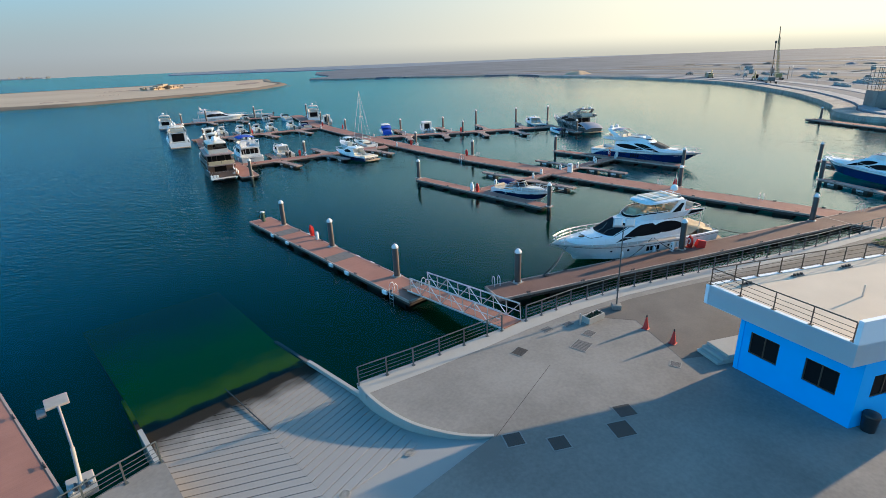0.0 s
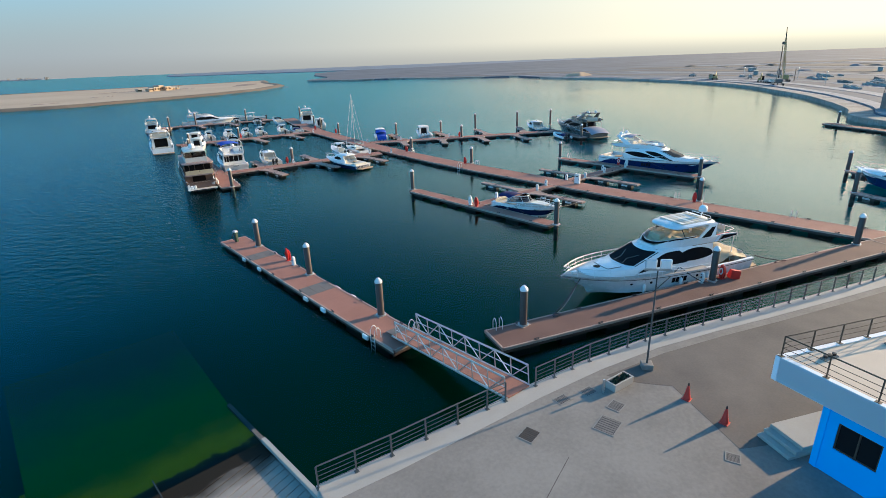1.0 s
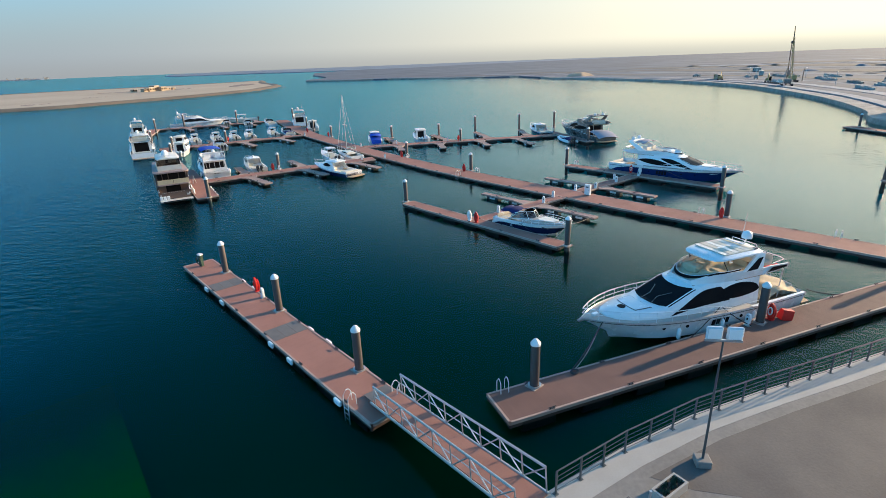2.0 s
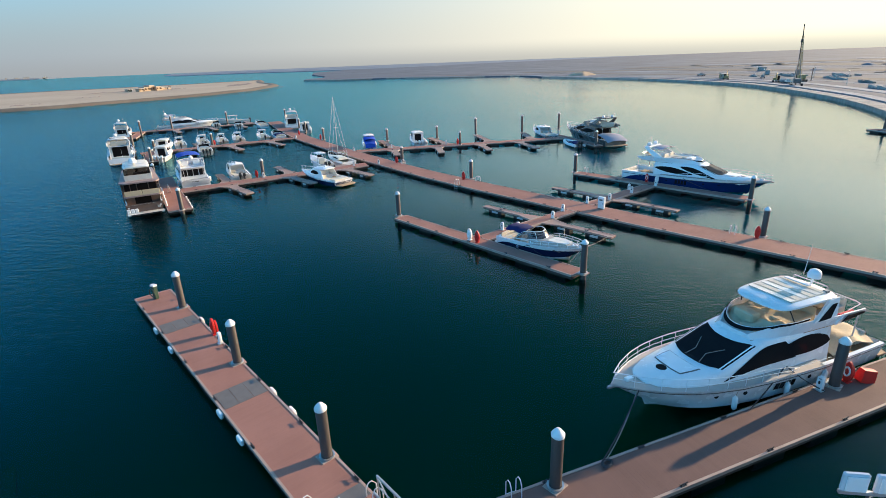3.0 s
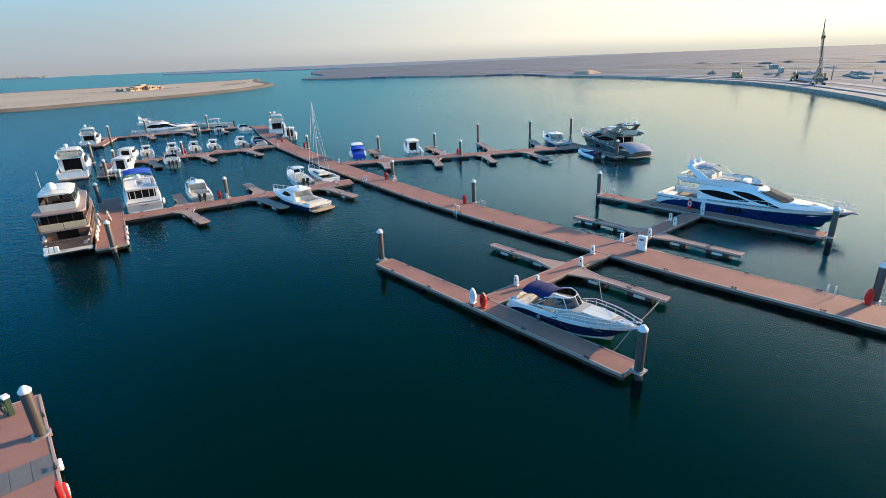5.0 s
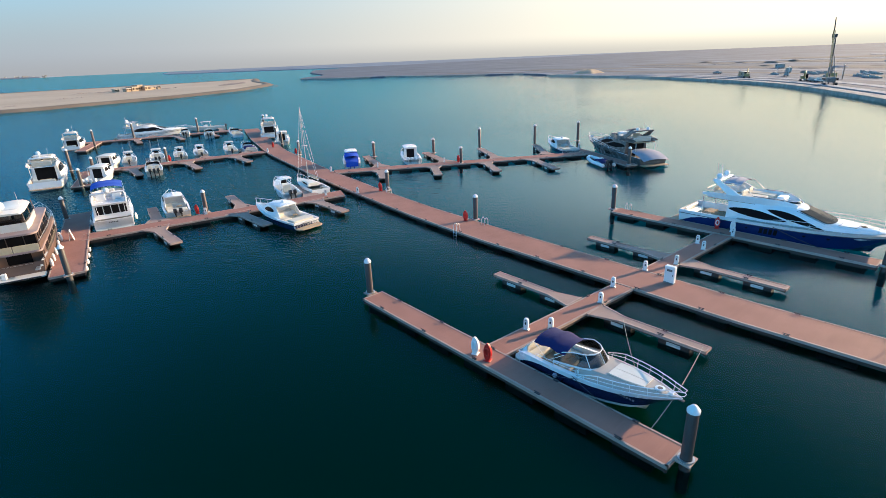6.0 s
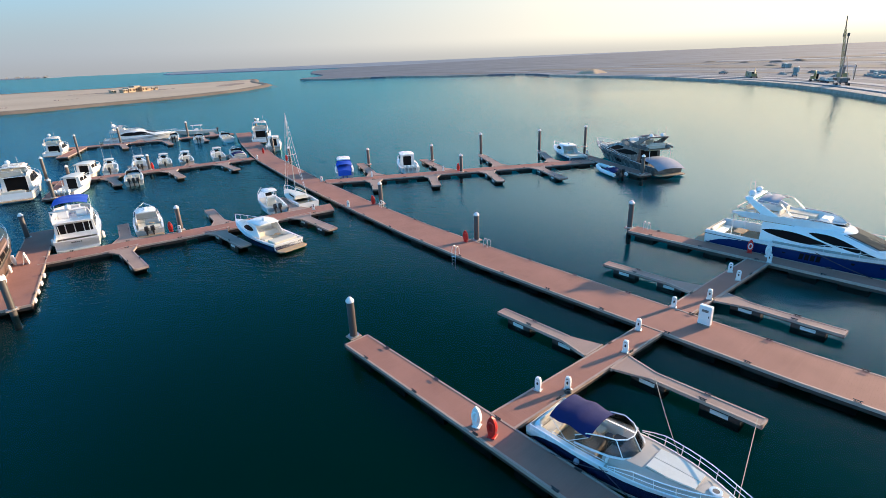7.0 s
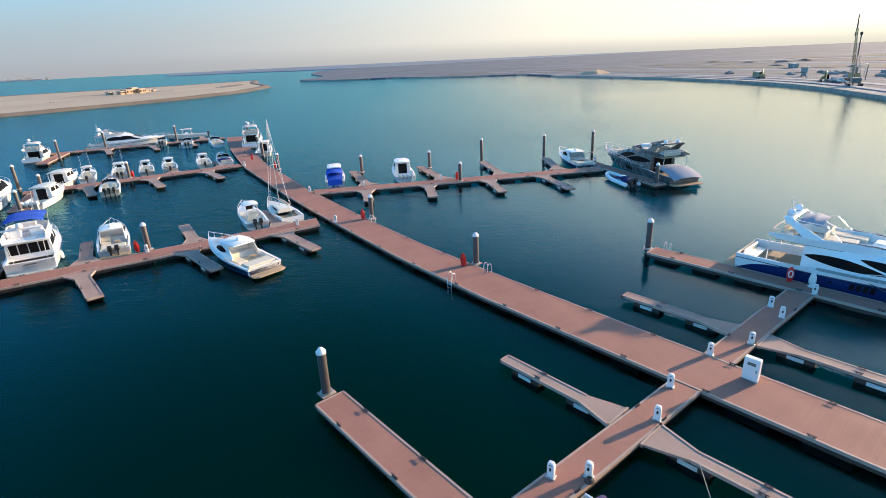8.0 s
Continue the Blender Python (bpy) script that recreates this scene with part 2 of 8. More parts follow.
def slip_material():
    """Grooved ramp concrete: grey above, wet below the tide line, algae under water dimmed with depth for the light
    lost there.
    """
    m, n, l, p = material("slipway_concrete")
    at = n.new("ShaderNodeTexCoord")
    sep = n.new("ShaderNodeSeparateXYZ")
    l.new(at.outputs["Object"], sep.inputs["Vector"])
    noise_a = n.new("ShaderNodeTexNoise")
    noise_a.inputs["Scale"].default_value, noise_a.inputs["Detail"].default_value = 0.6, 7
    l.new(at.outputs["Object"], noise_a.inputs["Vector"])
    k = n.new("ShaderNodeMath")
    k.operation = "MULTIPLY_ADD"
    l.new(noise_a.outputs["Fac"], k.inputs[0])
    k.inputs[1].default_value = 0.30
    l.new(sep.outputs["Z"], k.inputs[2])
    ramp = n.new("ShaderNodeValToRGB")
    e = ramp.color_ramp.elements
    e[0].position, e[0].color = 0.0, (0.0002, 0.056, 0.018, 1)
    e[1].position, e[1].color = 1.0, (0.34, 0.32, 0.30, 1)
    for at_z, c in ((0.03, (0.0002, 0.060, 0.017, 1)), (0.12, (0.0008, 0.120, 0.010, 1)), (0.20, (0.003, 0.165, 0.001, 1)), (0.27, (0.02, 0.165, 0.0, 1)), (0.32, (0.20, 0.20, 0.0, 1)), (0.38, (0.62, 0.32, 0.0, 1)), (0.413, (0.58, 0.29, 0.0, 1)), (0.424, (0.07, 0.05, 0.016, 1)), (0.445, (0.022, 0.018, 0.012, 1)), (0.505, (0.024, 0.019, 0.014, 1)), (0.535, (0.12, 0.106, 0.092, 1)), (0.59, (0.32, 0.282, 0.245, 1))):
        x = e.new(at_z)
        x.color = c
    span = n.new("ShaderNodeMapRange")
    span.inputs["From Min"].default_value, span.inputs["From Max"].default_value = -0.935, 1.465
    l.new(k.outputs[0], span.inputs["Value"])
    l.new(span.outputs["Result"], ramp.inputs["Fac"])
    l.new(ramp.outputs["Color"], p.inputs["Base Color"])
    p.inputs["Specular IOR Level"].default_value = 0.08
    p.inputs["Roughness"].default_value = 0.8
    fine = n.new("ShaderNodeTexNoise")
    fine.inputs["Scale"].default_value = 18
    l.new(at.outputs["Object"], fine.inputs["Vector"])
    b = n.new("ShaderNodeBump")
    b.inputs["Strength"].default_value, b.inputs["Distance"].default_value = 0.3, 0.02
    l.new(fine.outputs["Fac"], b.inputs["Height"])
    l.new(b.outputs["Normal"], p.inputs["Normal"])
    return m


def bed_material():
    """Silty green bed in the basin, turning to blue in the west for light scattered in the open water."""
    m, n, l, p = material("sea_bed")
    at = n.new("ShaderNodeTexCoord")
    way = n.new("ShaderNodeVectorMath")
    way.operation = "DOT_PRODUCT"
    way.inputs[1].default_value = (-0.80, 0.60, 0)
    l.new(at.outputs["Object"], way.inputs[0])
    silt = n.new("ShaderNodeTexNoise")
    silt.inputs["Scale"].default_value, silt.inputs["Detail"].default_value = 0.04, 5
    l.new(at.outputs["Object"], silt.inputs["Vector"])
    k = n.new("ShaderNodeMath")
    k.operation = "MULTIPLY_ADD"
    l.new(silt.outputs["Fac"], k.inputs[0])
    k.inputs[1].default_value = 30.0
    l.new(way.outputs["Value"], k.inputs[2])
    span = n.new("ShaderNodeMapRange")
    span.interpolation_type = "SMOOTHSTEP"
    span.inputs["From Min"].default_value, span.inputs["From Max"].default_value = 36, 115
    l.new(k.outputs[0], span.inputs["Value"])
    mix = n.new("ShaderNodeMix")
    mix.data_type = "RGBA"
    mix.inputs["A"].default_value, mix.inputs["B"].default_value = (0.0002, 0.058, 0.017, 1), (0.0002, 0.098, 0.222, 1)
    l.new(span.outputs["Result"], mix.inputs["Factor"])
    # paler teal to the east: brightness towards the sun put into the bed
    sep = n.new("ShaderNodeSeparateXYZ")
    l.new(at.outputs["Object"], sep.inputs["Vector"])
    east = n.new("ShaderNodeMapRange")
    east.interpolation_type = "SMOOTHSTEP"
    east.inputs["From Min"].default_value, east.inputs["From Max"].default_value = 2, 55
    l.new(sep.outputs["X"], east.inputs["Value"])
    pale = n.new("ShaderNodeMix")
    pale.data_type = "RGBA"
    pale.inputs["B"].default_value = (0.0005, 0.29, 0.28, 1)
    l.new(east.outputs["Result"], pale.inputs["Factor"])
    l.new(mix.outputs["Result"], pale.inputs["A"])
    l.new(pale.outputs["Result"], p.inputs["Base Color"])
    p.inputs["Roughness"].default_value = 0.95
    p.inputs["Specular IOR Level"].default_value = 0.0
    return m


M = {}
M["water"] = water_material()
M["slip"] = slip_material()
M["bed"] = bed_material()
M["deck"] = planked("composite_deck_boards", (0.365, 0.175, 0.130), (0.265, 0.125, 0.092), 0.146, axis=0, joint=0.82)
M["worndeck"] = planked("worn_dark_deck_boards", (0.185, 0.106, 0.086), (0.13, 0.076, 0.063), 0.146, axis=0, joint=0.8)
M["fingerdeck"] = planked("weathered_finger_deck", (0.385, 0.265, 0.215), (0.29, 0.195, 0.16), 0.146, axis=0, joint=0.85)
M["tan"] = surface("tan_deck_paint", (0.47, 0.42, 0.37), 0.6, second=(0.38, 0.335, 0.295), scale=2, grain=30)
M["trim"] = surface("pale_timber_edge", (0.43, 0.31, 0.25), 0.65, second=(0.31, 0.21, 0.165), scale=1.5, grain=30)
M["fascia"] = surface("dark_fascia_and_shade", (0.060, 0.038, 0.030), 0.6, second=(0.03, 0.022, 0.018), scale=1.2, grain=20)
M["float"] = surface("float_concrete", (0.62, 0.60, 0.56), 0.8, second=(0.42, 0.39, 0.34), scale=1.5, grain=25)
M["pile"] = surface("black_pile_sleeve", (0.060, 0.047, 0.042), 0.45, second=(0.095, 0.076, 0.065), scale=1.0, grain=12, stretch=(1, 1, 0.25))
M["cap"] = surface("white_plastic_cap", (0.80, 0.79, 0.76), 0.4, second=(0.62, 0.58, 0.50), scale=4, grain=30, amount=0.3)
M["concrete"] = surface("quay_concrete", (0.285, 0.258, 0.228), 0.85, second=(0.17, 0.152, 0.135), scale=0.25, grain=6, amount=0.9, bump=0.25, depth=0.02)
M["coping"] = surface("quay_coping", (0.40, 0.37, 0.33), 0.8, second=(0.31, 0.285, 0.25), scale=0.6, grain=12, bump=0.2)
M["paver"] = surface("worn_paving", (0.155, 0.132, 0.116), 0.88, second=(0.10, 0.086, 0.077), scale=0.45, grain=9, amount=0.8, bump=0.3, depth=0.02)
# haze put into the colour: the farther land is paler and bluer
M["farland"] = surface("haze_tinted_far_land", (0.165, 0.20, 0.25), 0.95, second=(0.11, 0.135, 0.17), scale=0.004, grain=0.03, amount=1.0, stretch=(1.0, 0.35, 1))
M["hazeland"] = surface("haze_paled_land", (0.34, 0.39, 0.45), 0.95, second=(0.27, 0.31, 0.36), scale=0.003, grain=0.02, amount=1.0, stretch=(1.0, 0.4, 1))
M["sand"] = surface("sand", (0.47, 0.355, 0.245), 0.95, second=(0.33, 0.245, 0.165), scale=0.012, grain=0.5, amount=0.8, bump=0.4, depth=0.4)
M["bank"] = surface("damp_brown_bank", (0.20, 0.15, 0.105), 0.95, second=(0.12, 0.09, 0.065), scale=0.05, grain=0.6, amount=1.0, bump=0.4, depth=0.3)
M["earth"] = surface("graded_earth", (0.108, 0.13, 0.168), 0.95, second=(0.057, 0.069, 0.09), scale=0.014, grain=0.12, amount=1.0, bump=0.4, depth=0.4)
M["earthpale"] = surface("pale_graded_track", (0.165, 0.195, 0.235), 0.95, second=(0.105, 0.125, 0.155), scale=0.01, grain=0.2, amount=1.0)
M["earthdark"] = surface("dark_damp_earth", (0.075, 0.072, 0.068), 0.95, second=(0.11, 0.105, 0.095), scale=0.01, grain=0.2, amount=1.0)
M["rock"] = surface("revetment_rock", (0.43, 0.37, 0.31), 0.9, second=(0.25, 0.215, 0.185), scale=0.4, grain=2.5, amount=1.0, bump=0.8, depth=0.3)
M["steel"] = surface("galvanised_steel", (0.55, 0.56, 0.56), 0.4, 0.85, second=(0.42, 0.42, 0.42), scale=3, grain=40)
M["chrome"] = surface("stainless_tube", (0.82, 0.82, 0.82), 0.3, 0.5, scale=3, grain=40, amount=0.2)
M["rail"] = surface("dark_painted_rail", (0.10, 0.115, 0.115), 0.45, 0.4, scale=3, grain=40)
M["brownrail"] = surface("bronze_painted_rail", (0.10, 0.075, 0.055), 0.45, 0.4, scale=3, grain=40)
M["gel"] = surface("white_gelcoat", (0.85, 0.84, 0.825), 0.24, second=(0.72, 0.70, 0.67), scale=1.2, grain=8, amount=0.35, bump=0.02, coat=0.3, tint=0.03)
M["cream"] = surface("cream_gelcoat", (0.72, 0.68, 0.60), 0.3, second=(0.58, 0.53, 0.45), scale=1.4, grain=10, amount=0.5, bump=0.02, coat=0.2)
M["greygel"] = surface("warm_grey_gelcoat", (0.13, 0.125, 0.12), 0.25, second=(0.10, 0.095, 0.09), scale=1.2, grain=8, bump=0.02, coat=0.4)
M["navy"] = surface("navy_gelcoat", (0.010, 0.018, 0.060), 0.15, second=(0.016, 0.022, 0.055), scale=1.2, grain=8, bump=0.02, coat=0.5)
M["blue"] = surface("royal_blue_gelcoat", (0.008, 0.026, 0.115), 0.2, second=(0.008, 0.022, 0.092), scale=1.2, grain=8, bump=0.02, coat=0.5)
M["brown"] = surface("brown_varnished_topside", (0.135, 0.085, 0.065), 0.35, second=(0.095, 0.06, 0.048), scale=1.2, grain=14, stretch=(0.3, 1, 1))
M["glass"] = surface("tinted_glass", (0.012, 0.012, 0.014), 0.06, second=(0.02, 0.018, 0.016), scale=0.8, grain=4, bump=0.0, tint=0.2)
M["glass"].node_tree.nodes["Principled BSDF"].inputs["Specular IOR Level"].default_value = 0.02
def clear_glass():
    """Thin smoked screen: lets most light through and mirrors at glancing angles."""
    m, n, l, p = material("smoked_screen")
    n.remove(p)
    fr = n.new("ShaderNodeFresnel")
    fr.inputs["IOR"].default_value = 1.35
    tr, gl, mix = n.new("ShaderNodeBsdfTransparent"), n.new("ShaderNodeBsdfGlossy"), n.new("ShaderNodeMixShader")
    tr.inputs["Color"].default_value = (0.56, 0.57, 0.60, 1)
    gl.inputs["Roughness"].default_value = 0.04
    l.new(fr.outputs["Fac"], mix.inputs["Fac"])
    l.new(tr.outputs["BSDF"], mix.inputs[1])
    l.new(gl.outputs["BSDF"], mix.inputs[2])
    l.new(mix.outputs["Shader"], n["Material Output"].inputs["Surface"])
    return m


M["screen"] = clear_glass()
M["seawall"] = surface("grey_sea_wall_concrete", (0.31, 0.32, 0.34), 0.85, second=(0.21, 0.215, 0.225), scale=0.2, grain=2.5, amount=1.0, bump=0.3)
M["mauve"] = surface("mauve_brown_painted_roof", (0.30, 0.215, 0.195), 0.5, second=(0.24, 0.17, 0.155), scale=1.0, grain=10, amount=0.6)
M["teak"] = planked("teak_deck", (0.42, 0.31, 0.20), (0.33, 0.24, 0.155), 0.07, axis=1, joint=0.4)
M["canvas_blue"] = surface("blue_canvas", (0.014, 0.075, 0.46), 0.85, second=(0.012, 0.055, 0.34), scale=2, grain=60, bump=0.3)
M["canvas_navy"] = surface("navy_canvas", (0.006, 0.010, 0.085), 0.95, second=(0.004, 0.008, 0.06), scale=2, grain=60, bump=0.3)
M["canvas_beige"] = surface("beige_canvas", (0.58, 0.46, 0.30), 0.85, second=(0.46, 0.35, 0.22), scale=2.5, grain=50, bump=0.4, depth=0.03)
M["canvas_grey"] = surface("grey_canvas", (0.30, 0.31, 0.36), 0.8, second=(0.24, 0.25, 0.29), scale=2, grain=50, bump=0.3)
M["cushion"] = surface("cream_cushion", (0.64, 0.58, 0.47), 0.75, second=(0.52, 0.46, 0.36), scale=2, grain=50, bump=0.2)
M["black"] = surface("black_plastic", (0.022, 0.022, 0.024), 0.4, scale=4, grain=40)
M["red"] = surface("red_plastic", (0.62, 0.025, 0.018), 0.4, second=(0.48, 0.02, 0.015), scale=3, grain=30)
M["orange"] = surface("red_cone_plastic", (0.62, 0.045, 0.03), 0.5, second=(0.46, 0.035, 0.025), scale=6, grain=40)
M["white"] = surface("white_plastic", (0.80, 0.79, 0.77), 0.4, second=(0.68, 0.66, 0.62), scale=3, grain=30, amount=0.3)
M["green"] = surface("dark_green_paint", (0.025, 0.055, 0.035), 0.5, scale=4, grain=30)
M["rope"] = surface("mooring_rope", (0.42, 0.38, 0.30), 0.9, scale=6, grain=80, bump=0.5)
M["darkrope"] = surface("dark_rope", (0.05, 0.05, 0.055), 0.9, scale=6, grain=80, bump=0.5)
M["bluewall"] = surface("bright_blue_plaster", (0.02, 0.44, 0.95), 0.8, second=(0.02, 0.38, 0.86), scale=0.8, grain=40, amount=0.5, bump=0.2)
M["whitewall"] = surface("pale_painted_plaster", (0.84, 0.86, 0.88), 0.8, second=(0.78, 0.80, 0.83), scale=0.8, grain=40, amount=0.5, bump=0.2)
M["roofing"] = surface("roof_screed", (0.66, 0.54, 0.42), 0.9, second=(0.57, 0.46, 0.35), scale=0.5, grain=16, amount=0.6, bump=0.3)
M["grate"] = surface("rusty_grate", (0.055, 0.050, 0.048), 0.7, 0.3, second=(0.10, 0.075, 0.055), scale=4, grain=30)
M["coverframe"] = surface("drain_cover_surround", (0.25, 0.235, 0.215), 0.85, second=(0.18, 0.17, 0.155), scale=3, grain=30)
M["paleframe"] = surface("cover_frame", (0.36, 0.34, 0.31), 0.8, scale=3, grain=30)
M["leaf"] = surface("shrub_leaf", (0.09, 0.17, 0.03), 0.7, second=(0.12, 0.20, 0.04), scale=3, grain=20, tint=0.3)
M["lampglass"] = surface("floodlight_glass", (0.60, 0.62, 0.64), 0.15, second=(0.5, 0.52, 0.54), scale=3, grain=20)
M["rust"] = surface("rusty_rig_steel", (0.33, 0.25, 0.20), 0.7, 0.1, second=(0.22, 0.17, 0.14), scale=0.3, grain=4)
M["deckgrey"] = surface("grey_service_panel", (0.16, 0.145, 0.135), 0.8, second=(0.11, 0.10, 0.095), scale=2, grain=30)


# ---- mesh helpers ----
def part(name, bm, mat, parent=None, label="", smooth=False, angle=40):
    me = bpy.data.meshes.new(name)
    bmesh.ops.recalc_face_normals(bm, faces=bm.faces)
    bm.to_mesh(me)
    bm.free()
    me.materials.append(M[mat])
    if smooth:
        me.shade_smooth()
        me.set_sharp_from_angle(angle=radians(angle))
    ob = new(name, me)
    ob.parent = parent
    if label:
        ob["label"] = label
    return ob


def thing(name, m, label, category, group="", kind=""):
    ob = new(name)
    ob.empty_display_size = 0.3
    ob.matrix_basis = m
    return tagged(ob, label, category, group, kind)


def B():
    return bmesh.new()


def box(bm, x0, x1, y0, y1, z0, z1, bevel=0.0):
    vs = [bm.verts.new((x, y, z)) for x in (x0, x1) for y in (y0, y1) for z in (z0, z1)]
    fs = [bm.faces.new([vs[i] for i in q]) for q in ((0, 1, 3, 2), (4, 6, 7, 5), (0, 4, 5, 1), (2, 3, 7, 6), (0, 2, 6, 4), (1, 5, 7, 3))]
    if bevel:
        es = {e for f in fs for e in f.edges}
        bmesh.ops.bevel(bm, geom=list(es), offset=bevel, segments=1, affect="EDGES")
    return bm


def prism(bm, pts, z0, z1, bevel=0.0):
    """A slab over a plan outline; z0 and z1 may be functions of the plan point."""
    f0 = z0 if callable(z0) else (lambda x, y: z0)
    f1 = z1 if callable(z1) else (lambda x, y: z1)
    lo = [bm.verts.new((x, y, f0(x, y))) for x, y in pts]
    hi = [bm.verts.new((x, y, f1(x, y))) for x, y in pts]
    n = len(pts)
    top = bm.faces.new(hi)
    bm.faces.new(lo[::-1])
    for i in range(n):
        bm.faces.new((lo[i], lo[(i + 1) % n], hi[(i + 1) % n], hi[i]))
    if bevel:
        bmesh.ops.bevel(bm, geom=list(top.edges), offset=bevel, segments=1, affect="EDGES")
    return bm


def tube(bm, pts, r, seg=6, ends=True, r1=None):
    """A round tube along a line of points, tapering to r1."""
    pts = [Vector(p) for p in pts]
    rings = []
    for i, p in enumerate(pts):
        d = (pts[min(i + 1, len(pts) - 1)] - pts[max(i - 1, 0)]).normalized()
        side = d.cross(Vector((0, 0, 1)) if abs(d.z) < 0.9 else Vector((1, 0, 0))).normalized()
        up = side.cross(d)
        rad = r if r1 is None else r + (r1 - r) * i / (len(pts) - 1)
        rings.append([bm.verts.new(p + rad * (math.cos(a) * side + math.sin(a) * up)) for a in (2 * math.pi * k / seg for k in range(seg))])
    for a, b in zip(rings, rings[1:]):
        for k in range(seg):
            bm.faces.new((a[k], a[(k + 1) % seg], b[(k + 1) % seg], b[k]))
    if ends:
        bm.faces.new(rings[0][::-1])
        bm.faces.new(rings[-1])
    return bm


def lathe(bm, profile, seg=16, at=(0, 0)):
    """A turned body from (radius, z) pairs."""
    rings = []
    for r, z in profile:
        rings.append([bm.verts.new((at[0] + r * math.cos(a), at[1] + r * math.sin(a), z)) for a in (2 * math.pi * k / seg for k in range(seg))] if r > 1e-4 else [bm.verts.new((at[0], at[1], z))])
    for a, b in zip(rings, rings[1:]):
        if len(a) == 1 and len(b) == 1:
            continue
        for k in range(seg):
            q = [a[k % len(a)], a[(k + 1) % len(a)], b[(k + 1) % len(b)], b[k % len(b)]]
            q = [v for i, v in enumerate(q) if v not in q[:i]]
            if len(q) > 2:
                bm.faces.new(q)
    for ring, flip in ((rings[0], True), (rings[-1], False)):
        if len(ring) > 2:
            bm.faces.new(ring[::-1] if flip else ring)
    return bm


def skin(bm, rows, close=False):
    """A sheet through rows of points of equal number."""
    vs = [[bm.verts.new(p) for p in row] for row in rows]
    for a, b in zip(vs, vs[1:]):
        n = len(a)
        for k in range(n if close else n - 1):
            bm.faces.new((a[k], a[(k + 1) % n], b[(k + 1) % n], b[k]))
    return vs


def thick(bm, d):
    """Give an open sheet a thickness d."""
    bmesh.ops.recalc_face_normals(bm, faces=bm.faces)
    bmesh.ops.solidify(bm, geom=list(bm.faces), thickness=d)
    return bm


def lerp(a, b, t):
    return a + (b - a) * t


# ---- setting: water, land, quay ----
QUAY = 1.56
sheet = B()
box(sheet, -4400, 4400, -4400, 4400, -1.6, -1.2)
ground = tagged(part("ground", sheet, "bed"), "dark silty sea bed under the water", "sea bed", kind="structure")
bm = B()
bmesh.ops.create_grid(bm, x_segments=8, y_segments=8, size=4400)
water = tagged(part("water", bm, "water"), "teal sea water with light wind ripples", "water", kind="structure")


def land(name, pts, z, mat, label, category="land", slope=2.5, foot=-1.3):
    """Raised ground with a sloping bank round its outline."""
    bm = B()
    n = len(pts)
    cx, cy = sum(p[0] for p in pts) / n, sum(p[1] for p in pts) / n
    area = sum(pts[i][0] * pts[(i + 1) % n][1] - pts[(i + 1) % n][0] * pts[i][1] for i in range(n))
    turn = 1 if area > 0 else -1
    hi, lo = [], []
    for i in range(n):
        a, b, c = (Vector(pts[(i + k) % n]) for k in (-1, 0, 1))
        t = ((b - a).normalized() + (c - b).normalized()).normalized()
        out = Vector((t.y, -t.x)) * turn
        hi.append(bm.verts.new((b.x, b.y, z)))
        lo.append(bm.verts.new((b.x + out.x * slope, b.y + out.y * slope, foot)))
    bm.faces.new(hi)
    for i in range(n):
        bm.faces.new((lo[i], lo[(i + 1) % n], hi[(i + 1) % n], hi[i]))
    return tagged(part(name, bm, mat), label, category, kind="structure")


def wavy(pts, step, amp, seed):
    """An outline with extra points, a little uneven."""
    rnd, out = random.Random(seed), []
    for a, b in zip(pts, pts[1:] + pts[:1]):
        a, b = Vector(a), Vector(b)
        k = max(1, min(14, int((b - a).length / step)))
        out += [tuple(a.lerp(b, i / k) + Vector((rnd.uniform(-amp, amp), rnd.uniform(-amp, amp)))) for i in range(k)]
    return out


def smooth_line(pts, k=5):
    """Points on a smooth curve through the given ones."""
    out = []
    for i in range(len(pts) - 1):
        p0, p1, p2, p3 = (Vector(pts[min(max(i + j, 0), len(pts) - 1)]) for j in (-1, 0, 1, 2))
        for s in range(k):
            t = s / k
            out.append(tuple(0.5 * ((2 * p1) + (p2 - p0) * t + (2 * p0 - 5 * p1 + 4 * p2 - p3) * t * t + (3 * p1 - p0 - 3 * p2 + p3) * t ** 3)))
    return out + [tuple(pts[-1])]


ISLAND = [(-150, 352), (-90, 342), (-36, 335), (-7, 326), (33, 339), (79, 353), (133, 392), (180, 452), (197, 490), (215, 560), (262, 672), (136, 650), (27, 664), (-60, 640), (-150, 660), (-400, 600), (-420, 400)]
def soft_land(name, pts, z, mat, label, rings, closed=True):
    """Low ground whose edge rounds off gently into the water; rings: (set outwards, height)."""
    bm = B()
    n = len(pts)
    area = sum(pts[i][0] * pts[(i + 1) % n][1] - pts[(i + 1) % n][0] * pts[i][1] for i in range(n))
    turn = 1 if area > 0 else -1
    rows = []
    for out, h in rings:
        row = []
        for i in range(n):
            a, b, c = (Vector(pts[(i + k) % n]) for k in (-1, 0, 1))
            t = ((b - a).normalized() + (c - b).normalized()).normalized()
            row.append((b.x + t.y * turn * out, b.y - t.x * turn * out, h))
        rows.append(row)
    vs = skin(bm, rows, close=True)
    if closed:
        bm.faces.new(vs[-1])
    return tagged(part(name, bm, mat, smooth=True, angle=60), label, "land", kind="structure")


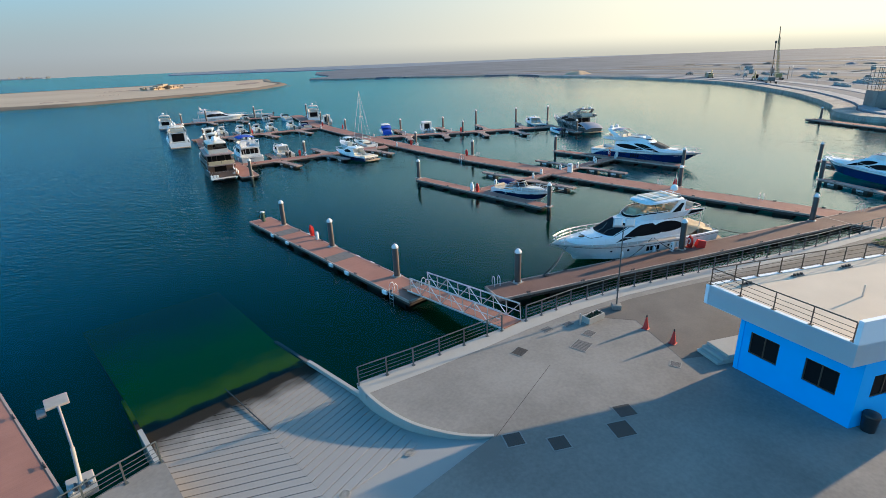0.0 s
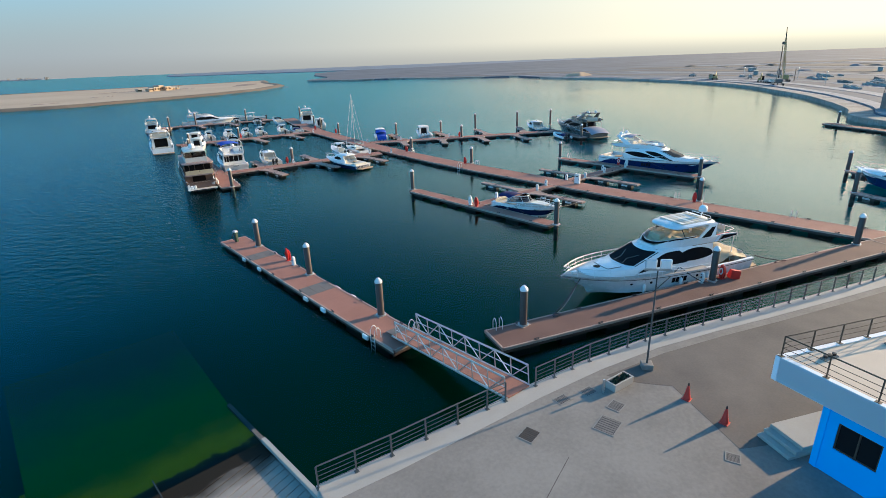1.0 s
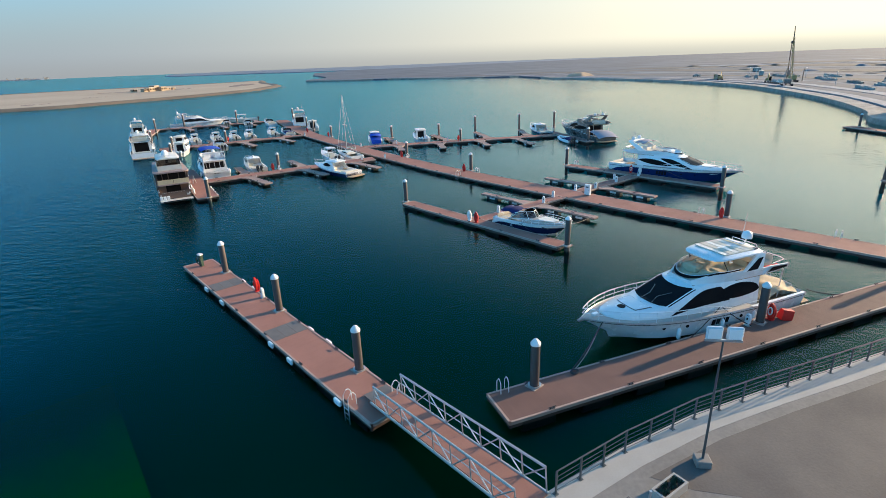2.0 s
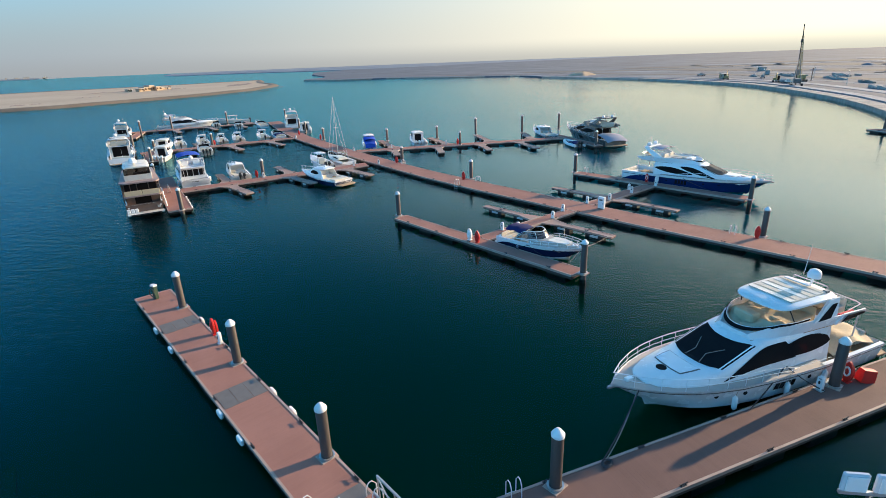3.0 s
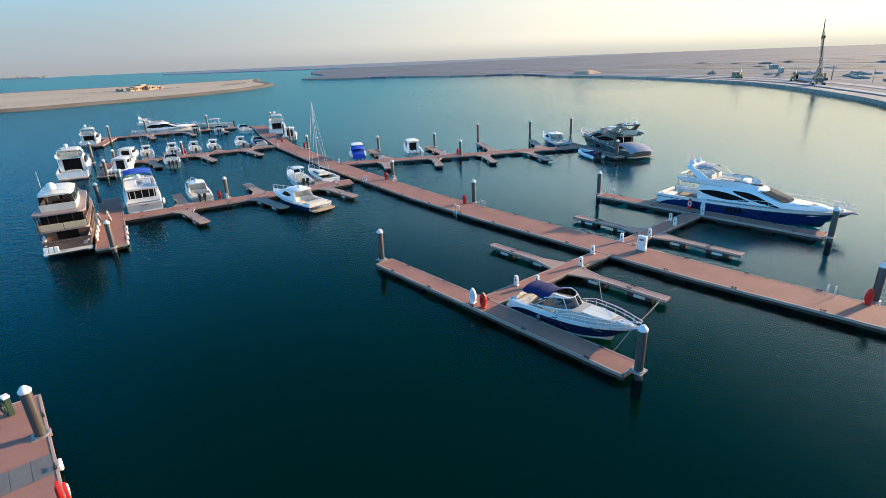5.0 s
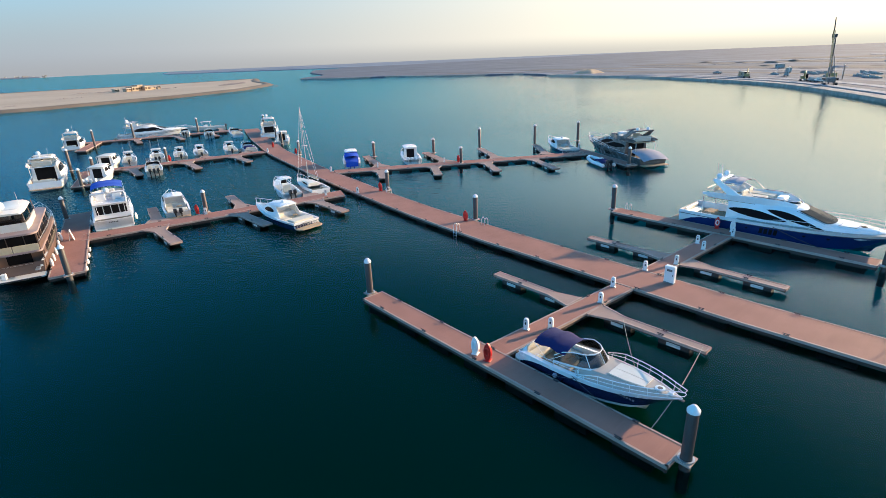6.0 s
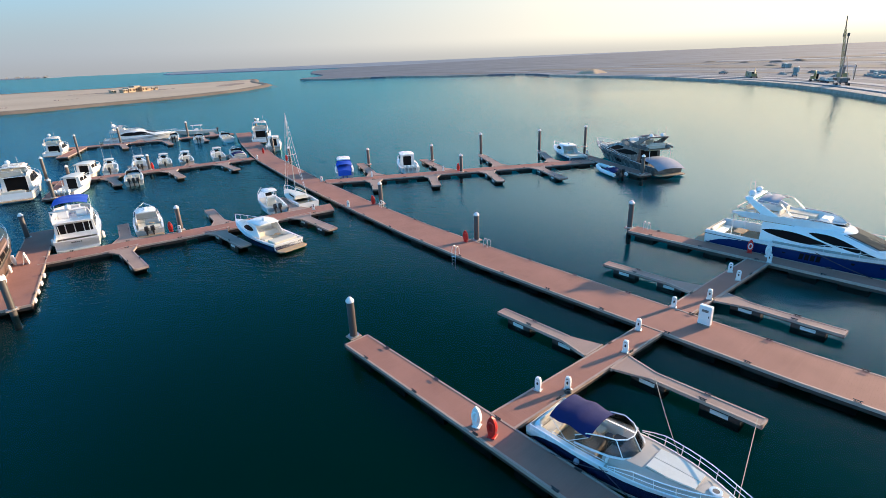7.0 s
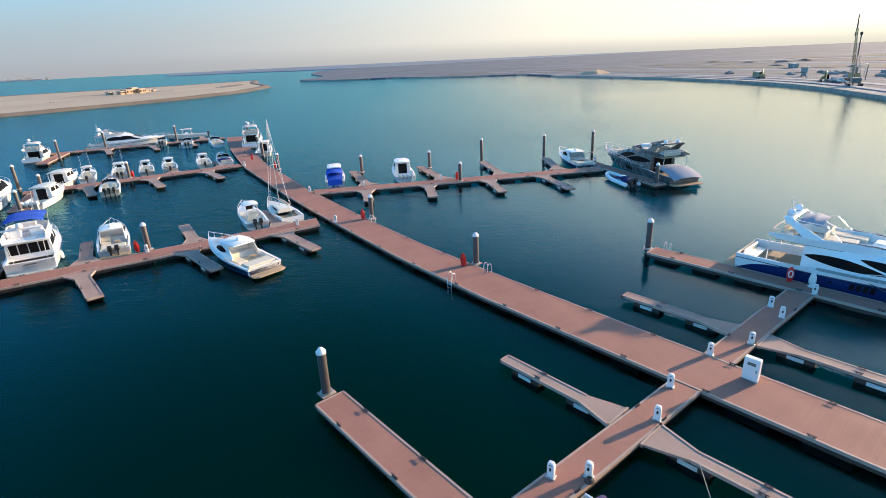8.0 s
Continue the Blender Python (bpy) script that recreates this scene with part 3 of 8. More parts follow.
soft_land("island", wavy(smooth_line(ISLAND[:11], 3) + ISLAND[11:], 60, 1.5, 3), 1.3, "sand", "low sandy island with a pale beach", ((5, -1.3), (2, -0.1), (0, 0.45), (-5, 0.95), (-12, 1.25), (-13, 1.26)))
soft_land("island_bank", wavy(smooth_line(ISLAND[:11], 3) + ISLAND[11:], 60, 1.5, 3), 1.3, "bank", "damp brown cut bank round a sandy island", ((9, -1.3), (4, -0.05), (1.8, 0.9), (0, 1.45), (-4, 1.4), (-6, 0.6)), False)
LANDZ = 1.1
SHORE = [(269, 560), (283, 493), (321, 458), (331, 374), (360, 313), (326, 247), (305, 167), (277, 113), (242, 68), (188, 28.4), (160, 12.6), (140, 3.5), (129, -0.5), (119, -2.5), (112, -6), (107, -13), (102, -40), (78, -55), (40, -42)]
LAND_BACK = [(60, -120), (200, -420), (2400, -900), (4350, -600), (4350, 2900), (1400, 1700), (860, 1420), (600, 1150), (450, 880), (370, 690), (330, 625), (285, 590)]
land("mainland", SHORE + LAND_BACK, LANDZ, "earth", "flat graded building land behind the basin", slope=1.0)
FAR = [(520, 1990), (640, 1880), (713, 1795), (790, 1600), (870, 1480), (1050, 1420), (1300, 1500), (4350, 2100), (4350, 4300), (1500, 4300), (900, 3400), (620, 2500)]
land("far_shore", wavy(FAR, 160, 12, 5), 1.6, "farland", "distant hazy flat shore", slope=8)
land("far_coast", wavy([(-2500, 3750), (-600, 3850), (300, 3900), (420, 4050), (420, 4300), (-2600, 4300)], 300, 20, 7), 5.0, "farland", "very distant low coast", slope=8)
# revetment walls along the basin's edge
def wall_strip(name, pts, w, z0, z1, mat, label, category, parent=None):
    bm = B()
    left, right = [], []
    for i, p in enumerate(pts):
        a, c = Vector(pts[max(i - 1, 0)]), Vector(pts[min(i + 1, len(pts) - 1)])
        t = (c - a).normalized()
        nrm = Vector((-t.y, t.x))
        left.append(Vector(p) + nrm * w / 2)
        right.append(Vector(p) - nrm * w / 2)
    rows = [[(*l, z0), (*l, z1), (*r, z1), (*r, z0)] for l, r in zip(left, right)]
    vs = skin(bm, rows, close=True)
    bm.faces.new(vs[0][::-1])
    bm.faces.new(vs[-1])
    ob = part(name, bm, mat, parent)
    return ob if parent else tagged(ob, label, category, kind="structure")


wall_strip("sea_wall", smooth_line(SHORE[:6]), 4.0, -1.3, 1.2, "rock", "low pale stone revetment at the basin mouth", "sea wall")
wall_strip("sea_wall", smooth_line(SHORE[5:17]), 5.0, -1.3, 1.2, "rock", "pale stone revetment wall round the basin", "sea wall")
wall_strip("promenade", smooth_line([(p[0] + 5, p[1] - 4) for p in SHORE[4:17]]), 4.0, 0.8, 1.4, "seawall", "grey concrete promenade edge", "promenade")
wall_strip("promenade", smooth_line([(p[0] + 16, p[1] - 12) for p in SHORE[5:16]]), 5.0, 0.8, 1.22, "seawall", "grey service road behind the sea wall", "road")
# the farthest bands are palest, with haze painted into their colour
LAND_BANDS = ((30, -22, 5, "earthpale"), (48, -36, 12, "earthdark"), (80, -60, 14, "earthpale"), (118, -88, 34, "earthdark"), (176, -128, 16, "earthpale"), (225, -160, 50, "earthdark"), (300, -205, 34, "farland"), (390, -250, 70, "earthdark"), (500, -310, 60, "farland"), (640, -380, 90, "earth"), (900, -480, 260, "farland"), (1500, -650, 640, "hazeland"), (2300, -900, 700, "hazeland"))
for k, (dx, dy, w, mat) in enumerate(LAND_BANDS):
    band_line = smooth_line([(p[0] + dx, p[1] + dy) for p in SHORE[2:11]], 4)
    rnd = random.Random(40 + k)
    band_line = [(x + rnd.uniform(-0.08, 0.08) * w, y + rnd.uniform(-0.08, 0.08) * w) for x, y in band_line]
    wall_strip("road", band_line, w, 0.8, LANDZ + 0.03 + 0.02 * k, mat, "graded earth track across flat building land" if w < 100 else "flat far land with haze in its colour beyond building land", "road" if w < 100 else "land")

QUAY_EDGE = [(-35.74, -15.17), (-32.67, -15.72), (-27.73, -16.41), (-25.15, -16.71), (-21.0, -17.45), (-17.02, -18.47), (-13.0, -19.95), (-9.01, -21.57), (-4.0, -23.5), (1.1, -25.41), (8.3, -27.6), (20, -32.0), (40, -42.5)]
KERB = [(-35.74, -15.17), (-35.93, -16.4), (-35.95, -17.64), (-35.85, -18.7), (-35.6, -19.7), (-35.1, -20.8), (-34.5, -21.7), (-33.7, -22.5)]
quay_outline = KERB[::-1] + QUAY_EDGE[1:] + [(60, -122), (100, -300), (-300, -300), (-300, -30), (-75, -18.5), (-50, -14.9), (-44.5, -13.8), (-44.5, -22.9)]
bm = B()
prism(bm, quay_outline, -1.3, QUAY)
quay = tagged(part("quay", bm, "concrete"), "worn grey concrete quay apron", "quay", kind="structure")
# darker paved strip and pale coping, laid on the apron
bm = B()
inner = [(x - 0.55, y - 1.45) for x, y in QUAY_EDGE[4:]]
prism(bm, inner + [(44, -60), (-6, -39), (-14, -34), (-20.5, -26.6), (-22.3, -25.4), (-20.1, -21.6), (-21.0, -20.3)], QUAY, QUAY + 0.006)
part("paving", bm, "paver", quay, "worn brown-grey block paving")
coping_line = [(x - 0.12, y - 0.45) for x, y in QUAY_EDGE]
wall_strip("coping", coping_line, 1.1, QUAY - 0.25, QUAY + 0.012, "coping", "", "", quay)
# kerb wall beside the slipway
wall_strip("kerb", [(x + 0.07, y) for x, y in smooth_line(KERB, 3)], 0.16, 0.0, QUAY + 0.035, "coping", "", "", quay)

# expansion joints cut into the apron
for a, b in (((-33.6, -22.6), (-27.6, -20.9)),):
    a, b = Vector(a), Vector(b)
    sd = Vector((-(b - a).y, (b - a).x)).normalized() * 0.012
    part("joint", prism(B(), [tuple(a - sd), tuple(b - sd), tuple(b + sd), tuple(a + sd)], QUAY, QUAY + 0.004), "fascia", quay)

# slipway
SLIP_TOP, SLIP_FOOT, SLIP_BEND = -22.9, -9.0, -4.6


def slip_z(x, y):
    """The ramp's height; it flattens out on the sea bed."""
    z = QUAY * (y - SLIP_FOOT) / (SLIP_TOP - SLIP_FOOT)
    return z if y < SLIP_BEND else QUAY * (SLIP_BEND - SLIP_FOOT) / (SLIP_TOP - SLIP_FOOT) - 0.052 * (y - SLIP_BEND)


slipway = tagged(new("slipway"), "concrete boat ramp with drainage grooves, wet and green below the tide line", "boat ramp", kind="structure")
bm = B()
prism(bm, [(-44.5, -22.9), (-33.5, -22.9), (-34.2, -21.9), (-35.4, -20), (-35.7, -17), (-35.6, SLIP_BEND), (-44.5, SLIP_BEND)], lambda x, y: -1.3, lambda x, y: slip_z(x, y) - 0.03)
part("ramp_bed", bm, "slip", slipway)
bm = B()
prism(bm, [(-44.5, SLIP_BEND), (-35.6, SLIP_BEND), (-35.0, 8.6), (-44.9, 8.6)], lambda x, y: -1.35, lambda x, y: slip_z(x, y) - 0.03)
part("ramp_foot", bm, "slip", slipway)
for x, y0, y1 in ((-35.62, -15.2, -9.4), (-44.6, -13.9, -9.0)):
    bm = B()
    prism(bm, [(x - 0.1, y0), (x + 0.1, y0), (x + 0.1, y1), (x - 0.1, y1)], -1.2, lambda px, py: slip_z(px, py) + 0.22)
    part("side_kerb", bm, "coping", slipway)
for x, y0, y1 in ((-35.62, -9.4, -4.6), (-44.6, -9.0, -4.6)):
    bm = B()
    prism(bm, [(x - 0.1, y0), (x + 0.1, y0), (x + 0.1, y1), (x - 0.1, y1)], -1.2, lambda px, py: slip_z(px, py) + 0.1)
    part("sunken_kerb", bm, "paver" if x > -40 else "slip", slipway, "weedy kerb under water")


def clip_poly(poly, inside, cross):
    out = []
    for a, b in zip(poly, poly[1:] + poly[:1]):
        if inside(a):
            out.append(a)
        if inside(a) != inside(b):
            out.append(cross(a, b))
    return out


def half_plane(poly, nx, ny, c):
    """The piece of a plan polygon where nx*x + ny*y <= c."""
    d = lambda p: nx * p[0] + ny * p[1] - c
    return clip_poly(poly, lambda p: d(p) <= 0, lambda a, b: tuple(np.array(a) + (np.array(b) - np.array(a)) * d(a) / (d(a) - d(b))))


def grooved(outline, way, pitch):
    """Ribs of concrete between grooves that run along a direction."""
    wx, wy = Vector(way).normalized()
    nx, ny = -wy, wx
    vals = [nx * x + ny * y for x, y in outline]
    c = min(vals)
    while c < max(vals):
        strip = half_plane(half_plane(outline, nx, ny, c + pitch - 0.05), -nx, -ny, -c)
        if len(strip) > 2:
            bm = B()
            prism(bm, strip, lambda x, y: slip_z(x, y) - 0.05, lambda x, y: slip_z(x, y))
            bmesh.ops.remove_doubles(bm, verts=bm.verts, dist=1e-4)
            part("rib", bm, "slip", slipway)
        c += pitch


grooved([(-44.4, -20.9), (-40.505, -20.6), (-39.905, -10.3), (-44.4, -10.6)], (0.88, -0.48), 0.46)
grooved([(-40.5, -20.6), (-36.2, -20.4), (-35.78, -18.4), (-35.8, -10.2), (-39.9, -10.3)], (0.95, 0.31), 0.46)

# ---- floating pontoons ----
def strip(bm, a, b, inset, w, z0, z1, out=0.0):
    """A straight board along the plan edge a-b, set inwards (to the left of a to b)."""
    a, b = Vector(a), Vector(b)
    t = (b - a).normalized()
    nrm = Vector((-t.y, t.x))
    q = [a + nrm * inset - t * out, b + nrm * inset + t * out, b + nrm * (inset + w) + t * out, a + nrm * (inset + w) - t * out]
    return prism(bm, [tuple(p) for p in q], z0, z1)


cleat_mesh = None


def cleat(parent, x, y, z):
    global cleat_mesh
    if cleat_mesh is None:
        bm = B()
        box(bm, -0.17, 0.17, -0.05, 0.05, 0, 0.014)
        for s in (-0.1, 0.1):
            tube(bm, [(s, 0, 0.01), (s, 0, 0.085)], 0.026, 6)
        tube(bm, [(-0.2, 0, 0.112), (-0.12, 0, 0.098), (0.12, 0, 0.098), (0.2, 0, 0.112)], 0.024, 6)
        cleat_mesh = part("cleat", bm, "black", parent)
        cleat_mesh.location = (x, y, z)
        return
    ob = new("cleat", cleat_mesh.data)
    ob.parent, ob.location = parent, (x, y, z)


DECK = 0.5


def pontoon(pts, edges, label, floats="dark", group="pontoons", cleats=4.5, deck="deck", sunk=0.0):
    """A pontoon over a plan outline, counter-clockwise; its boards lie across the first edge; edges: which sides carry a fascia."""
    a, b = Vector(pts[0]), Vector(pts[1])
    ang = math.atan2((b - a).y, (b - a).x)
    base = thing("pontoon", pose(a.x, a.y, 0, 0, 0, math.degrees(ang)), label, "floating dock", group)
    c, s = math.cos(-ang), math.sin(-ang)
    loc = [((p[0] - a.x) * c - (p[1] - a.y) * s, (p[0] - a.x) * s + (p[1] - a.y) * c) for p in pts]
    bm = B()
    prism(bm, loc, 0.36, DECK - sunk)
    part("deck", bm, deck, base)
    n = len(loc)
    for i in edges:
        p, q = loc[i], loc[(i + 1) % n]
        bm = B()
        strip(bm, p, q, -0.02, 0.11, 0.34, DECK + 0.018, 0.02)
        part("edge_board", bm, "trim", base)
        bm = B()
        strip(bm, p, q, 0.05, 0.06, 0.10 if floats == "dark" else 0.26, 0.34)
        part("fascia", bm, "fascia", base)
        length = (Vector(q) - Vector(p)).length
        if cleats and length > 3:
            t = (Vector(q) - Vector(p)).normalized()
            k = max(1, int(length / cleats))
            for j in range(k):
                at = Vector(p) + t * (j + 0.5) * length / k + Vector((-t.y, t.x)) * 0.07
                if abs(t.x) > 0.7:
                    cleat(base, at.x, at.y, DECK + 0.015)
    x0, x1 = min(p[0] for p in loc), max(p[0] for p in loc)
    ys = sorted(p[1] for p in loc)
    lo, hi = ys[1], ys[-2]
    k = max(1, int((x1 - x0) / 3.2))
    for j in range(k):
        cx = x0 + (j + 0.5) * (x1 - x0) / k
        bm = B()
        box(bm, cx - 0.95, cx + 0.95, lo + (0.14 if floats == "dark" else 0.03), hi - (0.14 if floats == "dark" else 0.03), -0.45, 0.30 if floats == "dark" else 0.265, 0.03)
        # floats get the dark fascia colour to stand for shade below the deck
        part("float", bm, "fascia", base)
        if floats == "pale":
            for y, d in ((lo, -1), (hi, 1)):
                part("float_panel", box(B(), cx - 0.42, cx + 0.42, y + d * 0.005 - 0.02, y + d * 0.005 + 0.02, 0.04, 0.25), "float", base, "pale float end panel")
    return base


def run(p0, p1, w, label, **kw):
    """A straight rectangular pontoon from p0 to p1."""
    p0, p1 = Vector(p0), Vector(p1)
    t = (p1 - p0).normalized()
    nrm = Vector((-t.y, t.x)) * w / 2
    return pontoon([tuple(p0 - nrm), tuple(p1 - nrm), tuple(p1 + nrm), tuple(p0 + nrm)], kw.pop("edges", (0, 1, 2, 3)), label, **kw)


def finger(root, tip, w, flare, label, depth=2.0, floats="pale"):
    """A narrow berth finger that widens to a gusset at its root."""
    r, t = Vector(root), Vector(tip)
    d = (t - r).normalized()
    nrm = Vector((-d.y, d.x))
    pts = [r - nrm * flare / 2, r + d * depth - nrm * w / 2, t - nrm * w / 2, t + nrm * w / 2, r + d * depth + nrm * w / 2, r + nrm * flare / 2]
    # the boards follow the finger's own axis
    pts = pts[1:] + pts[:1]
    return pontoon([tuple(p) for p in pts], (0, 1, 2, 3, 4), label, floats=floats, group="berth fingers", cleats=3.5, deck="fingerdeck", sunk=0.008)


DECKED = "reddish-brown composite-decked pontoon floating on the water"
# main walkway, bending as it runs out
MAIN_L = [(14.75, -23.35), (13.85, 3.0), (14.05, 26.0), (14.7, 37.5), (16.0, 49.5), (18.3, 67.8), (22.4, 92.8), (28.4, 116.0), (35.2, 137.5)]
MAIN_R = [(18.1, -24.55), (17.35, 3.0), (17.75, 26.0), (18.25, 37.5), (19.4, 49.5), (21.85, 67.8), (26.3, 92.8), (32.3, 115.0), (38.6, 136.0)]
for i in range(len(MAIN_L) - 1):
    ends = (0, 2) + ((1,) if i == len(MAIN_L) - 2 else ())
    pontoon([MAIN_R[i], MAIN_R[i + 1], MAIN_L[i + 1], MAIN_L[i]], ends, "wide " + DECKED, group="main walkway")
# pontoon by the sport cruiser, its link and fingers
run((-0.12, 0.35), (-0.12, 23.2), 1.7, "outer " + DECKED)
pontoon([(0.74, 10.75), (13.8, 10.10), (13.8, 11.6), (0.74, 12.3)], (0, 2), "narrow link " + DECKED, group="link walkways")
pontoon([(17.42, 9.93), (29.9, 9.36), (29.9, 11.0), (17.42, 11.5)], (0, 2), "narrow link " + DECKED, group="link walkways")
run((31.0, -1.1), (30.95, 21.7), 1.75, "outer " + DECKED)
FING = "brown-decked berth finger with pale panels on dark floats"
finger((9.2, 11.95), (9.2, 19.3), 0.75, 1.8, FING)
finger((9.2, 10.3), (9.3, 2.9), 0.75, 1.9, FING)
finger((21.5, 11.35), (21.5, 18.75), 0.8, 1.8, FING)
finger((21.4, 9.7), (21.35, 2.4), 0.8, 1.9, FING)
# arrival pontoon with the gangway, and the long pontoon along the quay
arrival = run((-25.53, -7.9), (-25.53, 21.1), 2.5, "broad reddish-brown decked pontoon at the foot of a gangway")
b0, bdir = Vector((-21.57, -11.2)), Vector((math.cos(radians(-20.2)), math.sin(radians(-20.2))))
bnrm = Vector((-bdir.y, bdir.x))
pontoon([tuple(b0 + bdir * k + bnrm * o) for k, o in ((38.9, -3.3), (70, -3.3), (70, 1.225), (38, 1.225), (38, -1.225))], (0, 1, 2, 4), "broad landing end of a worn dark brown decked pontoon", deck="worndeck")
run(b0, b0 + bdir * 38, 2.45, "long worn dark brown decked pontoon along the quay", deck="worndeck")
# row with the bimini boat
pontoon([(-13.9, 56.3), (14.6, 51.2), (15.6, 53.9), (-13.4, 58.7)], (0, 2), "side " + DECKED, group="side walkways")
finger((-7.1, 55.6), (-7.0, 47.9), 1.15, 3.0, FING)
finger((-6.3, 57.6), (-5.2, 65.0), 1.1, 2.6, FING)
finger((1.6, 54.3), (2.0, 46.6), 1.1, 3.0, FING)
finger((3.0, 55.8), (4.0, 63.4), 1.1, 2.6, FING)
finger((10.6, 52.4), (10.6, 44.6), 1.1, 3.0, FING)
finger((11.6, 54.4), (12.6, 62.0), 1.1, 2.6, FING)
# far rows
pontoon([(-8.5, 100.5), (22.6, 94.2), (22.9, 96.6), (-8.2, 102.9)], (0, 2), "side " + DECKED, group="side walkways")
for root, tip in (((-0.6, 98.6), (-0.9, 90.6)), ((8.2, 96.8), (7.8, 88.2)), ((16.6, 95.2), (16.4, 87.0)), ((3.4, 100.2), (4.4, 108.0)), ((12.4, 98.4), (13.4, 106.0)), ((20.0, 96.9), (21.2, 104.0))):
    finger(root, tip, 1.2, 3.0, FING)
pontoon([(-1.0, 147.6), (34.6, 136.8), (35.0, 139.2), (-0.6, 150.0)], (0, 2), "side " + DECKED, group="side walkways")
for root, tip in (((9.9, 144.4), (9.0, 135.6)), ((18.6, 141.6), (17.9, 132.4)), ((26.4, 139.4), (25.6, 130.6)), ((14.0, 145.4), (15.4, 153.0)), ((30.6, 140.4), (32.2, 148.0))):
    finger(root, tip, 1.2, 3.0, FING)
run((2.5, 148.6), (-3.6, 133.0), 2.2, "end " + DECKED, sunk=0.008)
# left end pontoon
run((-16.4, 46.1), (-12.4, 69.5), 2.7, "end " + DECKED, sunk=0.008)
run((-9.6, 88.5), (-5.8, 103.0), 2.6, "end " + DECKED, sunk=0.008)
# row towards the grey yacht
pontoon([(20.9, 64.6), (57.0, 42.8), (58.2, 45.0), (22.2, 66.8)], (0, 2), "side " + DECKED, group="side walkways")
for root, tip in (((27.1, 61.2), (24.0, 55.6)), ((34.6, 56.7), (30.6, 50.8)), ((42.0, 52.2), (38.1, 45.7)), ((48.9, 48.1), (44.8, 39.9)),
                  ((28.8, 63.1), (32.8, 73.6)), ((38.2, 57.4), (41.9, 67.5)), ((45.8, 52.8), (50.9, 61.9)), ((53.4, 48.2), (59.6, 55.5))):
    finger(root, tip, 1.2, 3.0, FING)
run((53.6, 32.4), (62.0, 50.0), 1.9, "end " + DECKED, sunk=0.008)
# berths across the basin
finger((28.3, -28.2), (33.3, -18.3), 0.95, 2.4, FING)
finger((38.4, -31.6), (46.5, -15.0), 0.95, 2.4, FING)
run((101.5, 0.2), (91.0, -16.5), 2.6, "reddish-brown decked pontoon below a sea wall")


# ---- mooring piles ----
def mooring_pile(x, y, top=3.3, r=0.24):
    ob = thing("mooring_pile", pose(x, y, 0), "black sleeved steel mooring pile with a white conical cap", "pile", "mooring piles")
    bm = B()
    lathe(bm, [(r, -1.25), (r, top - 0.32), (r * 0.96, top - 0.30)], 18)
    part("sleeve", bm, "pile", ob, smooth=True)
    bm = B()
    lathe(bm, [(r * 1.1, top - 0.36), (r * 1.12, top - 0.26), (r * 1.02, top - 0.22), (r * 0.45, top - 0.05), (0, top)], 18)
    part("cap", bm, "cap", ob, "white conical cap", smooth=True, angle=50)
    bm = B()
    lathe(bm, [(r * 1.45, DECK + 0.022), (r * 1.45, DECK + 0.09), (r * 1.12, DECK + 0.09), (r * 1.12, DECK + 0.022), (r * 1.45, DECK + 0.022)], 18)
    part("collar", bm, "steel", ob, "steel guide collar")
    bm = B()
    box(bm, -0.40, 0.40, -0.34, 0.34, DECK - 0.06, DECK + 0.021, 0.01)
    part("guide_plate", bm, "trim", ob)
    return ob


first_pile = mooring_pile(-24.58, -3.5)
for x, y in ((-24.52, 6.8), (-24.58, 16.95), (-18.85, -11.3), (0.0, 23.7), (0.0, 0.0), (18.35, 30.8), (18.1, -6.8), (19.9, 48.9), (31.1, 22.1), (30.65, -1.5), (12.4, -22.6), (-1.0, 57.3), (-16.3, 45.9), (-13.85, 67.7), (25.6, 85.6), (38.9, 54.6), (53.7, 33.0), (5.9, 100.4), (33.4, 71.8), (42.4, 65.6), (-6.0, 100.0), (-9.4, 88.6), (46.6, -14.9), (33.0, -18.35), (102.3, -1.6), (33.0, 112.0), (30.2, 103.0), (-3.7, -17.0)):
    copy_thing(first_pile, pose(x, y, 0))
tall_pile = mooring_pile(51.2, 62.4, 4.4)
for x, y in ((60.2, 56.4), (10.2, 147.4), (25.0, 143.4), (39.2, 133.0), (68.6, 52.4), (0.2, 139.0), (-8.6, 106.0)):
    copy_thing(tall_pile, pose(x, y, 0))


# ---- quay furniture ----
def railing(pts, z, h, label, mat="rail", rails=4, gap=1.45, group="quay railings", post_w=0.06):
    """A railing along a plan line: posts on plates, thin bars and a handrail."""
    base = thing("railing", pose(pts[0][0], pts[0][1], z), label, "railing", group)
    o = Vector(pts[0])
    loc = [Vector(p) - o for p in pts]
    for k in range(rails + 1):
        bm = B()
        zz = h if k == rails else h * (0.16 + 0.78 * k / rails)
        tube(bm, [(p.x, p.y, zz) for p in loc], 0.032 if k == rails else 0.014, 6)
        part("handrail" if k == rails else "bar", bm, mat, base)
    bm = B()
    box(bm, -post_w / 2, post_w / 2, -post_w / 2, post_w / 2, 0, h - 0.02)
    box(bm, -0.09, 0.09, -0.09, 0.09, 0, 0.015)
    first = None
    for a, b in zip(loc, loc[1:]):
        k = max(1, round((b - a).length / gap))
        for j in range(k + (1 if b is loc[-1] else 0)):
            p = a.lerp(b, j / k)
            if first is None:
                first = post = part("post", bm, mat, base)
            else:
                post = new("post", first.data)
                post.parent = base
            post.location = (p.x, p.y, 0)
            post.rotation_euler.z = math.atan2((b - a).y, (b - a).x)
    return base


